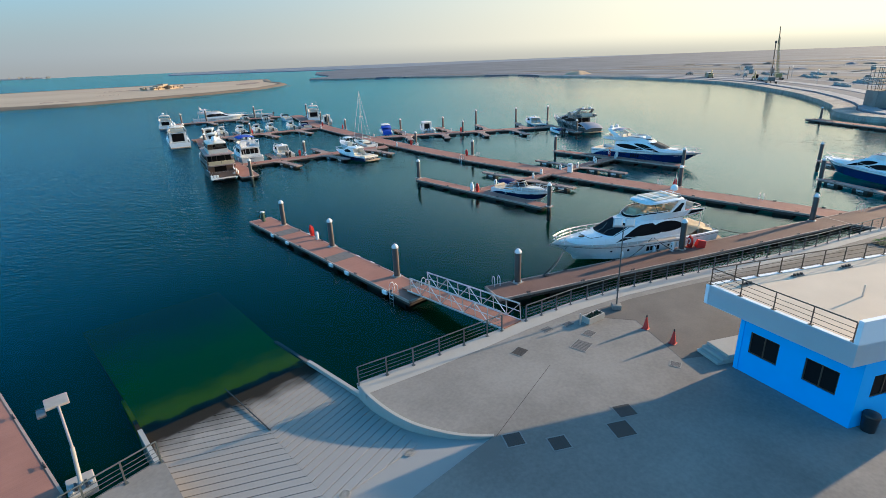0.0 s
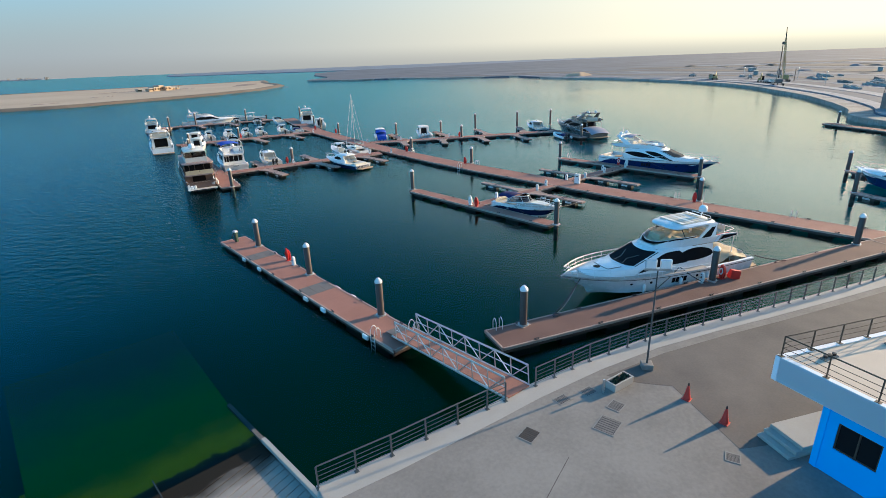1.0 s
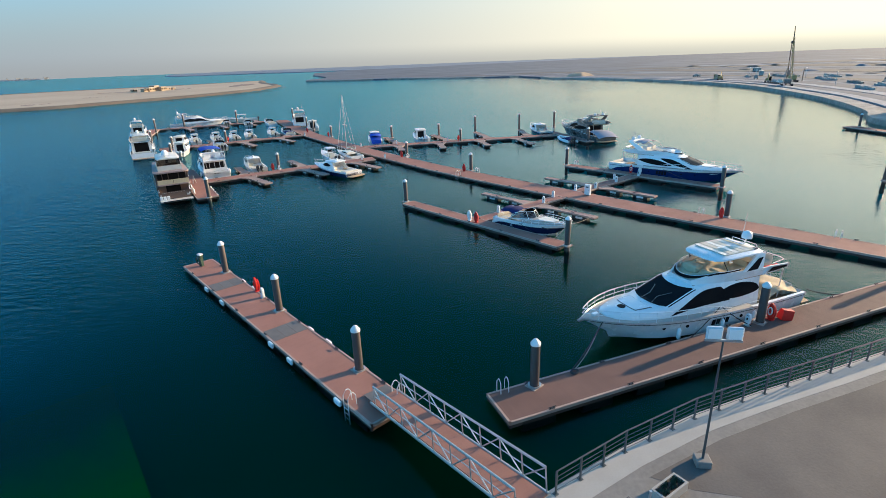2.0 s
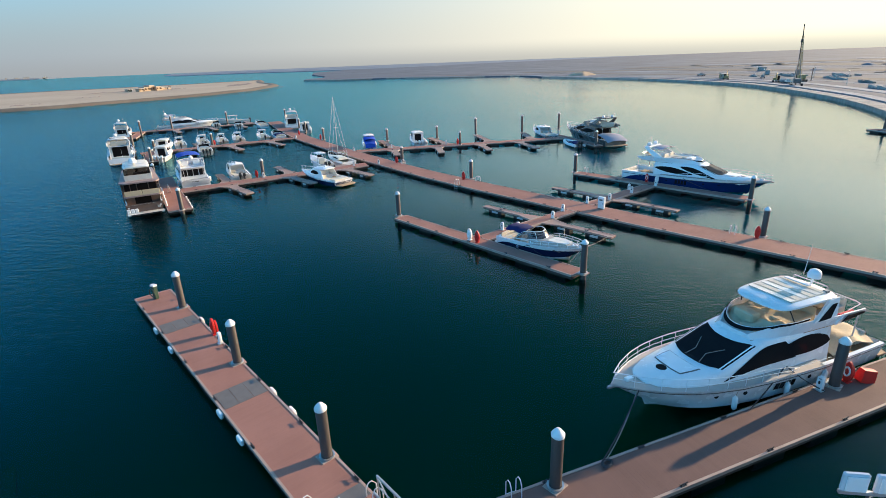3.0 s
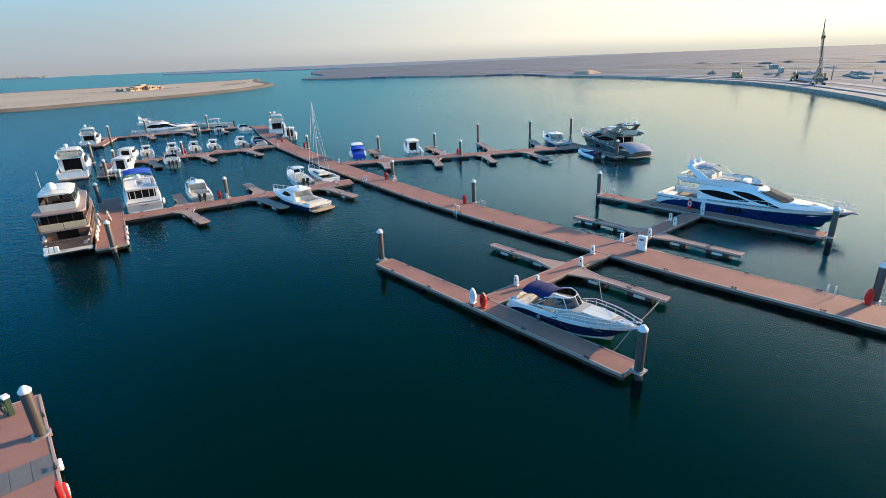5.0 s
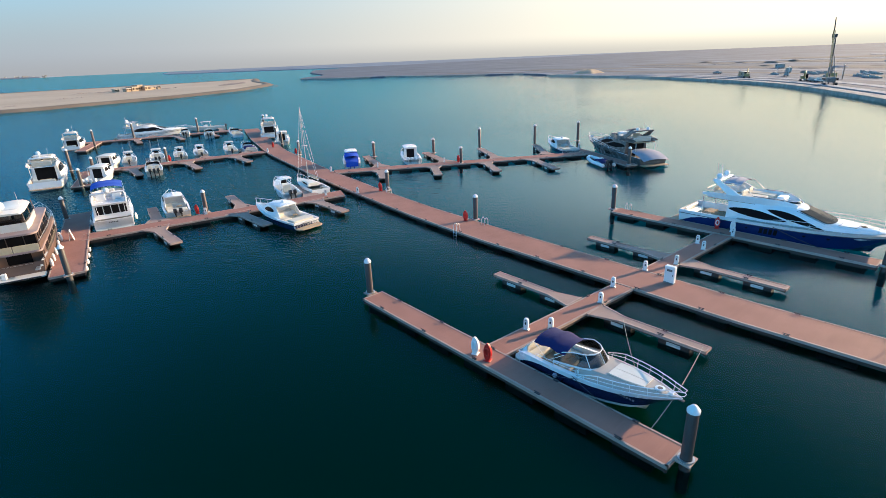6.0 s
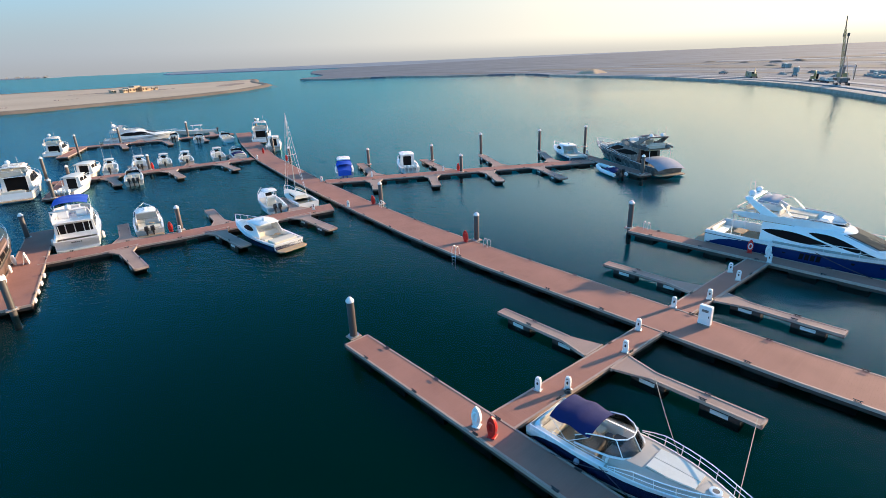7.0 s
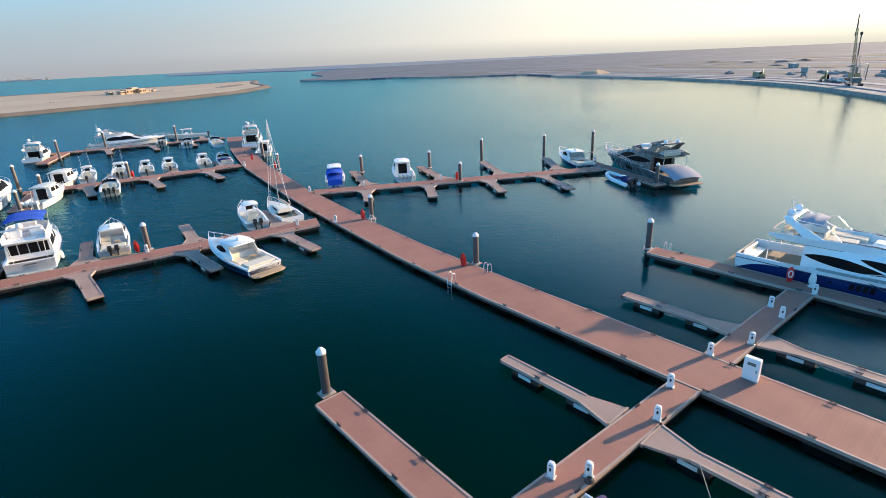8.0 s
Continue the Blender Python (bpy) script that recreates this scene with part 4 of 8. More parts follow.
DARK_RAIL = "dark painted steel railing with thin bars on a quay edge"
railing([(x - 0.02, y - 0.12) for x, y in QUAY_EDGE[:3]] + [(-26.7, -16.72)], QUAY + 0.012, 1.05, DARK_RAIL)
railing([(-24.75, -16.95)] + [(x - 0.04, y - 0.13) for x, y in QUAY_EDGE[4:]], QUAY + 0.012, 1.05, DARK_RAIL)
railing([(-44.6, -14.0), (-50, -15.1), (-75, -18.8)], QUAY, 1.05, DARK_RAIL)

# gangway down to the arrival pontoon
g0, g1 = Vector((-25.75, -16.75, QUAY + 0.03)), Vector((-25.15, -6.7, DECK + 0.16))
gl = (g1 - g0).length
gang = thing("gangway", Matrix.Translation(g0) @ (g1 - g0).to_track_quat("X", "Z").to_matrix().to_4x4(), "aluminium truss gangway with brown boards sloping to a pontoon", "gangway")
bm = B()
box(bm, 0, gl, -0.72, 0.72, 0.0, 0.06)
part("walkway", bm, "deck", gang)
for s in (-0.8, 0.8):
    bm = B()
    tube(bm, [(0, s, 0.02), (gl, s, 0.02)], 0.06, 8)
    part("bottom_chord", bm, "steel", gang)
    bm = B()
    tube(bm, [(0.1, s, 1.12), (gl - 0.5, s, 1.12)], 0.05, 8)
    part("top_chord", bm, "steel", gang)
    bm = B()
    tube(bm, [(0.1, s, 0.6), (gl - 0.5, s, 0.6)], 0.025, 6)
    part("mid_rail", bm, "steel", gang)
    bays = 8
    for j in range(bays + 1):
        x = 0.1 + (gl - 0.6) * j / bays
        bm = B()
        tube(bm, [(x, s, 0.02), (x, s, 1.12)], 0.03, 6)
        part("upright", bm, "steel", gang)
        if j < bays:
            x2 = 0.1 + (gl - 0.6) * (j + 1) / bays
            bm = B()
            tube(bm, [(x, s, 1.1), (x2, s, 0.05)] if j % 2 == 0 else [(x, s, 0.05), (x2, s, 1.1)], 0.028, 6)
            part("brace", bm, "steel", gang)
bm = B()
box(bm, gl - 0.05, gl + 0.9, -0.7, 0.7, -0.02, 0.02)
part("landing_flap", bm, "deckgrey", gang, "grey hinged landing flap")

# floodlight mast
lamp = thing("street_lamp", pose(-19.5, -19.95, QUAY, 0, 0, -50), "slim grey floodlight mast with two square heads on a concrete footing", "street lamp")
bm = B()
box(bm, -0.28, 0.28, -0.28, 0.28, 0, 0.3, 0.03)
part("footing", bm, "concrete", lamp)
bm = B()
tube(bm, [(0, 0, 0.3), (0, 0, 5.45)], 0.05, 10, r1=0.032)
part("mast", bm, "rail", lamp, smooth=True)
bm = B()
box(bm, -0.62, 0.62, -0.04, 0.04, 5.42, 5.5)
part("cross_arm", bm, "steel", lamp)
for s in (-0.34, 0.34):
    bm = B()
    box(bm, s - 0.27, s + 0.27, -0.07, 0.07, 5.5, 6.0, 0.04)
    head = part("floodlight", bm, "lampglass", lamp, "pale square floodlight head")
    bm = B()
    box(bm, s - 0.22, s + 0.22, -0.10, -0.07, 5.55, 5.95, 0.01)
    part("lens", bm, "white", head)


def cone(x, y, label):
    ob = thing("traffic_cone", pose(x, y, QUAY), label, "traffic cone", "traffic cones")
    bm = B()
    box(bm, -0.19, 0.19, -0.19, 0.19, 0, 0.04, 0.012)
    part("foot", bm, "orange", ob)
    part("lower_body", lathe(B(), [(0.17, 0.05), (0.115, 0.33)], 16), "orange", ob, smooth=True)
    part("upper_body", lathe(B(), [(0.085, 0.53), (0.045, 0.75)], 16), "orange", ob, smooth=True)
    bm = B()
    lathe(bm, [(0.116, 0.33), (0.084, 0.53)], 16)
    part("band", bm, "orange", ob, "faded red reflective band", smooth=True)
    bm = B()
    lathe(bm, [(0.046, 0.75), (0.032, 0.88), (0.0, 0.89)], 12)
    part("tip", bm, "black", ob, "black tip", smooth=True)
    return ob


cone(-20.6, -22.5, "red traffic cone with a black tip on paving")
cone(-21.1, -24.35, "red traffic cone with a black tip beside concrete steps")

# planter with a low post
planter = thing("planter_box", pose(-21.8, -19.75, QUAY, 0, 0, -8), "low concrete planter box with dry plants", "planter")
bm = B()
for x0, x1, y0, y1 in ((-0.68, 0.68, -0.3, -0.22), (-0.68, 0.68, 0.22, 0.3), (-0.68, -0.6, -0.22, 0.22), (0.6, 0.68, -0.22, 0.22)):
    box(bm, x0, x1, y0, y1, 0, 0.38)
part("trough", bm, "coping", planter)
bm = B()
box(bm, -0.6, 0.6, -0.22, 0.22, 0.02, 0.3)
part("soil", bm, "fascia", planter)
rnd = random.Random(4)
bm = B()
for _ in range(70):
    x, y, a = rnd.uniform(-0.52, 0.52), rnd.uniform(-0.16, 0.16), rnd.uniform(0, 6.28)
    z = rnd.uniform(0.32, 0.44)
    d = 0.06
    bm.faces.new([bm.verts.new(v) for v in ((x - d * math.cos(a), y - d * math.sin(a), z - 0.05), (x + d * math.cos(a), y + d * math.sin(a), z - 0.04), (x, y, z + 0.1))])
part("dry_plants", bm, "green", planter)["kind"] = "stuff"
# low planting behind the quay edge
hedge = thing("shrub_bed", pose(4.6, -28.9, QUAY, 0, 0, -17), "low bright green shrub bed along the quay edge", "shrubs")
bm = B()
for _ in range(1500):
    x, y = rnd.uniform(0, 6.5), rnd.uniform(-0.55, 0.55)
    top = 0.24 + 0.22 * noise.noise((x * 1.3, y * 1.9, 4)) + 0.10 * (1 - abs(y) / 0.55)
    z, a, d = rnd.uniform(0.05, max(top, 0.12)), rnd.uniform(0, 6.28), rnd.uniform(0.05, 0.10)
    u, v = Vector((math.cos(a), math.sin(a), rnd.uniform(-0.3, 0.5))) * d, Vector((-math.sin(a), math.cos(a), rnd.uniform(-0.2, 0.4))) * d * 0.5
    c = Vector((x, y, z))
    bm.faces.new([bm.verts.new(w) for w in (c - u, c - v, c + u, c + v)])
part("foliage", bm, "leaf", hedge)["kind"] = "stuff"
part("soil", box(B(), -0.1, 6.6, -0.62, 0.62, 0.0, 0.06, 0.02), "fascia", hedge)
post = thing("bollard", pose(-22.9, -19.55, QUAY), "short slim steel post beside a planter", "post")
bm = B()
tube(bm, [(0, 0, 0), (0, 0, 0.75)], 0.05, 8)
part("shaft", bm, "steel", post)


def cover(x, y, w, d, rz, label, frame_w=0.12, inner="grate"):
    ob = thing("manhole_cover", pose(x, y, QUAY + 0.004, 0, 0, rz), label, "drain cover", "drain covers")
    bm = B()
    for a, b, c, e in ((-w - frame_w, w + frame_w, -d - frame_w, -d), (-w - frame_w, w + frame_w, d, d + frame_w), (-w - frame_w, -w, -d, d), (w, w + frame_w, -d, d)):
        box(bm, a, b, c, e, 0, 0.012)
    part("surround", bm, "coverframe", ob)
    bm = B()
    box(bm, -w, w, -d, d, 0, 0.008)
    part("plate", bm, "black", ob)
    k = 7
    for j in range(k):
        bm = B()
        x0 = -w + (j + 0.15) * 2 * w / k
        box(bm, x0, x0 + 1.5 * w / k, -d + 0.02, d - 0.02, 0.008, 0.016)
        part("bar", bm, inner, ob)
    return ob


GRATE = "dark metal drain cover in a pale concrete surround"
for x, y, w, d, rz, m in ((-27.7, -18.95, 0.5, 0.42, 10, "grate"), (-24.8, -20.95, 0.66, 0.55, 10, "deckgrey"), (-33.2, -23.25, 0.5, 0.48, -28, "grate"), (-32.0, -24.7, 0.5, 0.48, -28, "grate"), (-28.2, -25.5, 0.55, 0.5, -28, "grate"), (-29.4, -26.05, 0.6, 0.6, -28, "grate"), (-24.7, -18.5, 0.42, 0.3, -8, "deckgrey"), (-23.35, -20.5, 0.42, 0.35, 5, "deckgrey"), (-23.3, -19.0, 0.42, 0.3, -8, "deckgrey"), (-23.0, -25.4, 0.3, 0.3, 20, "deckgrey")):
    cover(x, y, w * 0.76, d * 0.76, rz, GRATE, 0.06, m)
# painted discs on the ramp
for x, y in ((-36.7, -20.5), (-39.85, -20.5)):
    z = slip_z(x, y) + 0.002
    ob = thing("ramp_marking", pose(x, y, z, -6.4, 0, 0), "round white painted marking on ramp concrete", "marking", "ramp markings")
    bm = B()
    lathe(bm, [(0.24, 0.0), (0.24, 0.006), (0.20, 0.006), (0.20, 0.0)], 24)
    part("ring", bm, "coping", ob)
    for j in (-1, 0, 1):
        bm = B()
        box(bm, -0.10 + abs(j) * 0.03, 0.10 - abs(j) * 0.03, j * 0.08 - 0.018, j * 0.08 + 0.018, 0, 0.006)
        part("bar", bm, "coping", ob)
# rod and rope lying over the wet edge
pole = thing("boat_pole", Matrix.Identity(4), "thin dark pole lying down the ramp into the water", "pole")
bm = B()
tube(bm, [(-40.2, -8.3, 0.03), (-40.07, -14.1, slip_z(0, -14.1) + 0.03)], 0.03, 6)
part("shaft", bm, "black", pole)

# blue kiosk building
W1, W2 = Vector((-21.21, -27.49)), Vector((-22.68, -32.58))
DV = Vector((0.897, -0.442)).normalized()
DEPTH_B, WING, SETBACK = 7.2, 19.0, 2.6
EAVE, PARAPET = 4.68, 5.72
house = thing("kiosk_building", Matrix.Identity(4), "bright blue single-storey harbour office with a pale flat roof", "building")
foot = [W2, W2 + DV * DEPTH_B, W1 + DV * DEPTH_B, W1]


def wall_with_windows(a, b, windows, name="wall"):
    """A wall 0.25 m thick from a to b with real openings (start, end, sill, head)."""
    a, b = Vector(a), Vector(b)
    t = (b - a).normalized()
    length = (b - a).length
    inn = Vector((-t.y, t.x)) * 0.25
    xs = sorted({0.0, length, *[w[0] for w in windows], *[w[1] for w in windows]})
    zs = sorted({QUAY, EAVE, *[w[2] for w in windows], *[w[3] for w in windows]})
    bm = B()
    for x0, x1 in zip(xs, xs[1:]):
        for z0, z1 in zip(zs, zs[1:]):
            if any(w[0] <= x0 and x1 <= w[1] and w[2] <= z0 and z1 <= w[3] for w in windows):
                continue
            q = [a + t * x0, a + t * x1, a + t * x1 + inn, a + t * x0 + inn]
            prism(bm, [tuple(v) for v in q], z0, z1)
    bmesh.ops.remove_doubles(bm, verts=bm.verts, dist=1e-4)
    wall = part(name, bm, "bluewall", house)
    for x0, x1, z0, z1 in windows:
        o = a + t * x0 + inn * 0.35
        win = part("window", box(B(), 0, x1 - x0, 0, 0.03, z0, z1), "glass", house, "dark tinted sliding window")
        win.matrix_basis = pose(o.x, o.y, 0, 0, 0, math.degrees(math.atan2(t.y, t.x)))
        w = x1 - x0
        for fx0, fx1, fz0, fz1 in ((0, w, z0, z0 + 0.05), (0, w, z1 - 0.05, z1), (0, 0.05, z0, z1), (w - 0.05, w, z0, z1), (w / 2 - 0.03, w / 2 + 0.03, z0, z1)):
            part("frame", box(B(), fx0, fx1, -0.04, 0.0, fz0, fz1), "brownrail", win)
    return wall


wall_with_windows(W1, W2, [(0.60, 1.99, 2.73, 3.87), (3.14, 4.53, 2.71, 3.85)])
wall_with_windows(W2, foot[1], [(0.70, 2.1, 2.93, 4.0), (4.2, 5.6, 2.93, 4.0)])
fw = (W1 - W2).normalized()
wing_foot = [foot[1] + fw * SETBACK, W2 + DV * WING + fw * SETBACK, W1 + DV * WING]
wall_with_windows(foot[1], wing_foot[0], [])
wall_with_windows(wing_foot[0], wing_foot[1], [(3.0, 4.4, 2.93, 4.0)])
wall_with_windows(wing_foot[1], wing_foot[2], [])
wall_with_windows(wing_foot[2], W1, [])
over = [W2 + fw * 0.02 - DV * 0.72, W2 + DV * (DEPTH_B + 0.5) + fw * 0.02, W2 + DV * (DEPTH_B + 0.5) + fw * SETBACK, W2 + DV * (WING + 0.5) + fw * SETBACK, W1 + DV * (WING + 0.5) + fw * 1.5, W1 + fw * 1.5 - DV * 0.72]
bm = B()
prism(bm, [tuple(p) for p in over], EAVE, PARAPET - 0.05)
part("roof_slab", bm, "whitewall", house)
bm = B()
ins = [over[0] + fw * 0.2 + DV * 0.2, over[1] + fw * 0.2 - DV * 0.2, over[2] + fw * 0.2 - DV * 0.2, over[3] + fw * 0.2 - DV * 0.2, over[4] - fw * 0.2 - DV * 0.2, over[5] - fw * 0.2 + DV * 0.2]
prism(bm, [tuple(p) for p in ins], PARAPET - 0.06, PARAPET - 0.035)
part("roof_screed", bm, "roofing", house, "sand-coloured roof screed")
for i in range(6):
    a, b = over[i], over[(i + 1) % 6]
    bm = B()
    strip(bm, tuple(a), tuple(b), 0.0, 0.2, EAVE + 0.01, PARAPET + (1.0 if i == 0 else 0.0))
    part("parapet", bm, "whitewall", house)
rail_pts = [over[0] + fw * 0.28 + DV * 0.12, over[5] - fw * 0.12 + DV * 0.12, over[4] - fw * 0.12]
railing([tuple(p) for p in rail_pts], PARAPET, 0.85, "bronze-painted roof railing on a pale parapet", "brownrail", 3, 1.45, "roof railings", 0.04)
for j in range(3):
    p = over[5] - fw * 0.75 + DV * (1.6 + 3.2 * j)
    ob = thing("roof_light_fitting", pose(p.x, p.y, PARAPET - 0.035, 0, 0, -24), "small dark triple spotlight fitting on a flat roof", "spotlight", "roof spotlights")
    part("tray", box(B(), -0.35, 0.35, -0.1, 0.1, 0, 0.06), "concrete", ob)
    for s in (-0.22, 0, 0.22):
        part("lamp_head", lathe(B(), [(0.07, 0.06), (0.08, 0.16), (0.0, 0.17)], 10, (s, 0)), "black", ob)
for px, py in ((4.2, 3.2), (8.6, 2.6)):
    p = W2 + DV * px + fw * py
    ob = thing("vent_pipe", pose(p.x, p.y, PARAPET - 0.035), "thin upright vent pipe on a flat roof", "pipe", "vent pipes")
    part("shaft", tube(B(), [(0, 0, 0), (0, 0, 0.6)], 0.04, 8), "steel", ob)
steps = thing("entrance_steps", pose(-21.05, -26.4, QUAY, 0, 0, math.degrees(math.atan2(DV.y, DV.x))), "three pale concrete steps beside a blue wall", "steps")
for j in range(3):
    part("step", box(B(), 0.3 * j - 0.3, 3.6, -0.75, 0.75, 0.16 * j, 0.16 * (j + 1), 0.015), "coping", steps)
bin_ = thing("waste_bin", pose(-22.2, -33.15, QUAY), "dark round plastic waste bin beside a blue wall", "bin")
part("drum", lathe(B(), [(0.26, 0.0), (0.31, 0.66), (0.33, 0.69), (0.33, 0.74), (0.28, 0.74)], 18), "black", bin_, smooth=True)
part("lid", lathe(B(), [(0.33, 0.745), (0.31, 0.81), (0.12, 0.87), (0, 0.87)], 18), "black", bin_, smooth=True)
shrub = thing("shrub", pose(11.0, -31.0, QUAY), "low green shrub beside a railing", "shrub")
bm = B()
rnd = random.Random(9)
for _ in range(1400):
    a, r, z = rnd.uniform(0, 6.28), rnd.random() ** 0.5 * 2.0, rnd.random()
    top = 0.9 * (1 - (r / 2.0) ** 2) + 0.15
    c = Vector((r * math.cos(a) * 1.6, r * math.sin(a), z * top + 0.05))
    d = Vector((rnd.gauss(0, 1), rnd.gauss(0, 1), rnd.gauss(0, 0.6))).normalized()
    e = d.orthogonal().normalized()
    s = rnd.uniform(0.05, 0.11)
    bm.faces.new([bm.verts.new(c + v) for v in (d * s, e * s * 0.5, -d * s, -e * s * 0.5)])
part("foliage", bm, "leaf", shrub)["kind"] = "stuff"

# davit crane and bench on the pontoon beside the ramp
run((-49.2, -12.0), (-51.5, 4.0), 2.6, "outer " + DECKED)
dav = thing("davit", pose(-47.3, -11.9, 0.5), "weathered pale steel boat davit with a platform arm", "davit")
part("base_plate", box(B(), -0.5, 0.5, -0.65, 0.65, 0.0, 0.3, 0.03), "paleframe", dav)
for k in range(5):
    part("winch_part", box(B(), -0.42 + 0.18 * k, -0.32 + 0.18 * k, -0.5 + 0.11 * (k % 3), -0.1 + 0.13 * (k % 2), 0.3, 0.38 + 0.05 * (k % 3), 0.01), "black" if k % 2 else "steel", dav)
part("mast", tube(B(), [(0, 0, 0.35), (0.1, 0.9, 1.5)], 0.08, 10), "paleframe", dav)
part("arm", tube(B(), [(0.1, 0.9, 1.5), (0.05, 4.6, 1.7)], 0.055, 10), "paleframe", dav)
part("platform", box(B(), -0.45, 0.5, 4.4, 5.4, 1.65, 1.78, 0.02), "paleframe", dav)
part("seat", box(B(), -0.8, -0.45, 4.2, 5.0, 1.5, 1.62, 0.02), "greygel", dav)
part("support_leg", tube(B(), [(0, 0.4, -0.5), (0, 0.4, 0.0)], 0.1, 8), "steel", dav)

# ---- far things ----
M["yellow"] = surface("site_machine_yellow", (0.36, 0.27, 0.12), 0.5, second=(0.34, 0.24, 0.08), scale=1.2, grain=9, amount=0.8)
def lattice(p0, p1, w, k, parent, name="mast"):
    p0, p1 = Vector(p0), Vector(p1)
    d = (p1 - p0).normalized()
    a = d.orthogonal().normalized()
    b = d.cross(a)
    cs = [a * w + b * w, a * w - b * w, -a * w - b * w, b * w - a * w]
    bm = B()
    for c in cs:
        tube(bm, [p0 + c, p1 + c * 0.6], 0.08, 5)
    for j in range(k):
        q0, q1 = p0.lerp(p1, j / k), p0.lerp(p1, (j + 1) / k)
        for i in range(4):
            tube(bm, [q0 + cs[i] * (1 - 0.4 * j / k), q1 + cs[(i + 1) % 4] * (1 - 0.4 * (j + 1) / k)], 0.06, 4)
    return part(name, bm, "yellow", parent)


def crawler(base, w=1.9, l=3.2, z=1.0):
    """Two tracks under a machine."""
    for s in (-1, 1):
        bm = B()
        prism(bm, [(-l + 0.4, 0.0), (l - 0.4, 0.0), (l, z * 0.5), (l - 0.4, z), (-l + 0.4, z), (-l, z * 0.5)], -0.35, 0.35)
        ob = part("track", bm, "black", base)
        ob.matrix_basis = pose(0, s * w, 0, 90, 0, 0)


rig = thing("piling_rig", pose(234.5, 50, LANDZ, 0, 0, 20), "dark piling rig with a leaning solid leader mast", "crane")
crawler(rig)
part("cab", box(B(), -3.2, 1.6, -1.4, 1.4, 1.1, 3.0, 0.2), "rust", rig)
part("counterweight", box(B(), -4.2, -3.2, -1.3, 1.3, 1.2, 2.6, 0.15), "greygel", rig)
part("leader_mast", tube(B(), [(2.6, 0, 0.2), (4.2, 0.5, 17.6)], 0.25, 8, r1=0.18), "grate", rig, "dark solid leader mast")
part("mast_head", box(B(), 3.9, 4.7, 0.1, 0.9, 17.5, 18.6, 0.15), "black", rig)
part("drive_head", box(B(), 2.6, 4.2, -0.7, 0.9, 4.2, 6.6, 0.2), "rust", rig)
for s in (-1, 1):
    part("backstay", tube(B(), [(-2.0, s * 1.1, 3.0), (3.4, s * 0.3, 10.5)], 0.16, 6), "rust", rig)
rig = thing("crawler_crane", pose(268, 57.5, LANDZ, 0, 0, 30), "crawler crane with a slim lattice boom behind a piling rig", "crane")
crawler(rig)
part("cab", box(B(), -3.0, 1.8, -1.4, 1.4, 1.1, 3.2, 0.2), "yellow", rig)
lattice((1.5, 0, 2.2), (0.9, 2.0, 20.5), 0.42, 13, rig, "boom")
part("boom_head", tube(B(), [(0.9, 2.0, 20.5), (0.7, 2.4, 25.6)], 0.26, 6, r1=0.2), "black", rig, "dark boom head")
part("hook_block", box(B(), 1.4, 2.0, 1.6, 2.2, 17.5, 19.0, 0.1), "black", rig)
part("pendant_line", tube(B(), [(-2.6, 0, 3.2), (0.8, 2.0, 20.5)], 0.06, 4), "rust", rig)
part("hoist_line", tube(B(), [(1.7, 1.9, 19.0), (0.9, 2.1, 22.0)], 0.06, 4), "rust", rig)
pile_mast = thing("survey_mast", pose(272, 54, LANDZ), "slim rusty casing standing upright on building land", "pipe")
part("casing", tube(B(), [(0, 0, 0), (0.1, 0, 6.0)], 0.2, 8), "rust", pile_mast)


def excavator(x, y, rz):
    ob = thing("excavator", pose(x, y, LANDZ, 0, 0, rz), "dusty yellow excavator parked on building land", "excavator", "site machines")
    crawler(ob, 1.2, 1.9, 0.8)
    part("house", box(B(), -1.9, 1.2, -1.3, 1.3, 0.9, 2.1, 0.15), "yellow", ob)
    part("cab", box(B(), 0.2, 1.6, 0.2, 1.3, 1.0, 2.9, 0.12), "glass", ob)
    part("boom", tube(B(), [(1.0, -0.2, 1.6), (3.2, -0.2, 4.3), (5.4, -0.2, 3.6)], 0.28, 6), "yellow", ob)
    part("stick", tube(B(), [(5.4, -0.2, 3.7), (6.0, -0.2, 1.2)], 0.2, 6), "yellow", ob)
    part("bucket", box(B(), 5.5, 6.4, -0.7, 0.3, 0.3, 1.2, 0.15), "rust", ob)


def pickup(x, y, rz, mat):
    ob = thing("pickup_truck", pose(x, y, LANDZ, 0, 0, rz), "pale dusty pickup truck parked on building land", "truck", "site vehicles")
    part("body", box(B(), -2.6, 2.6, -0.95, 0.95, 0.5, 1.15, 0.12), mat, ob)
    part("cab", prism(B(), [(-0.6, -0.85), (1.6, -0.85), (1.6, 0.85), (-0.6, 0.85)], 1.15, lambda px, py: 1.95 if px < 1 else 1.3), mat, ob)
    part("bed", box(B(), -2.5, -0.7, -0.8, 0.8, 1.15, 1.25), "black", ob)
    for wx in (-1.7, 1.7):
        for wy in (-0.85, 0.85):
            wheel = part("wheel", lathe(B(), [(0.42, -0.14), (0.42, 0.14)], 12), "black", ob)
            wheel.matrix_basis = pose(wx, wy, 0.42, 90, 0, 0)


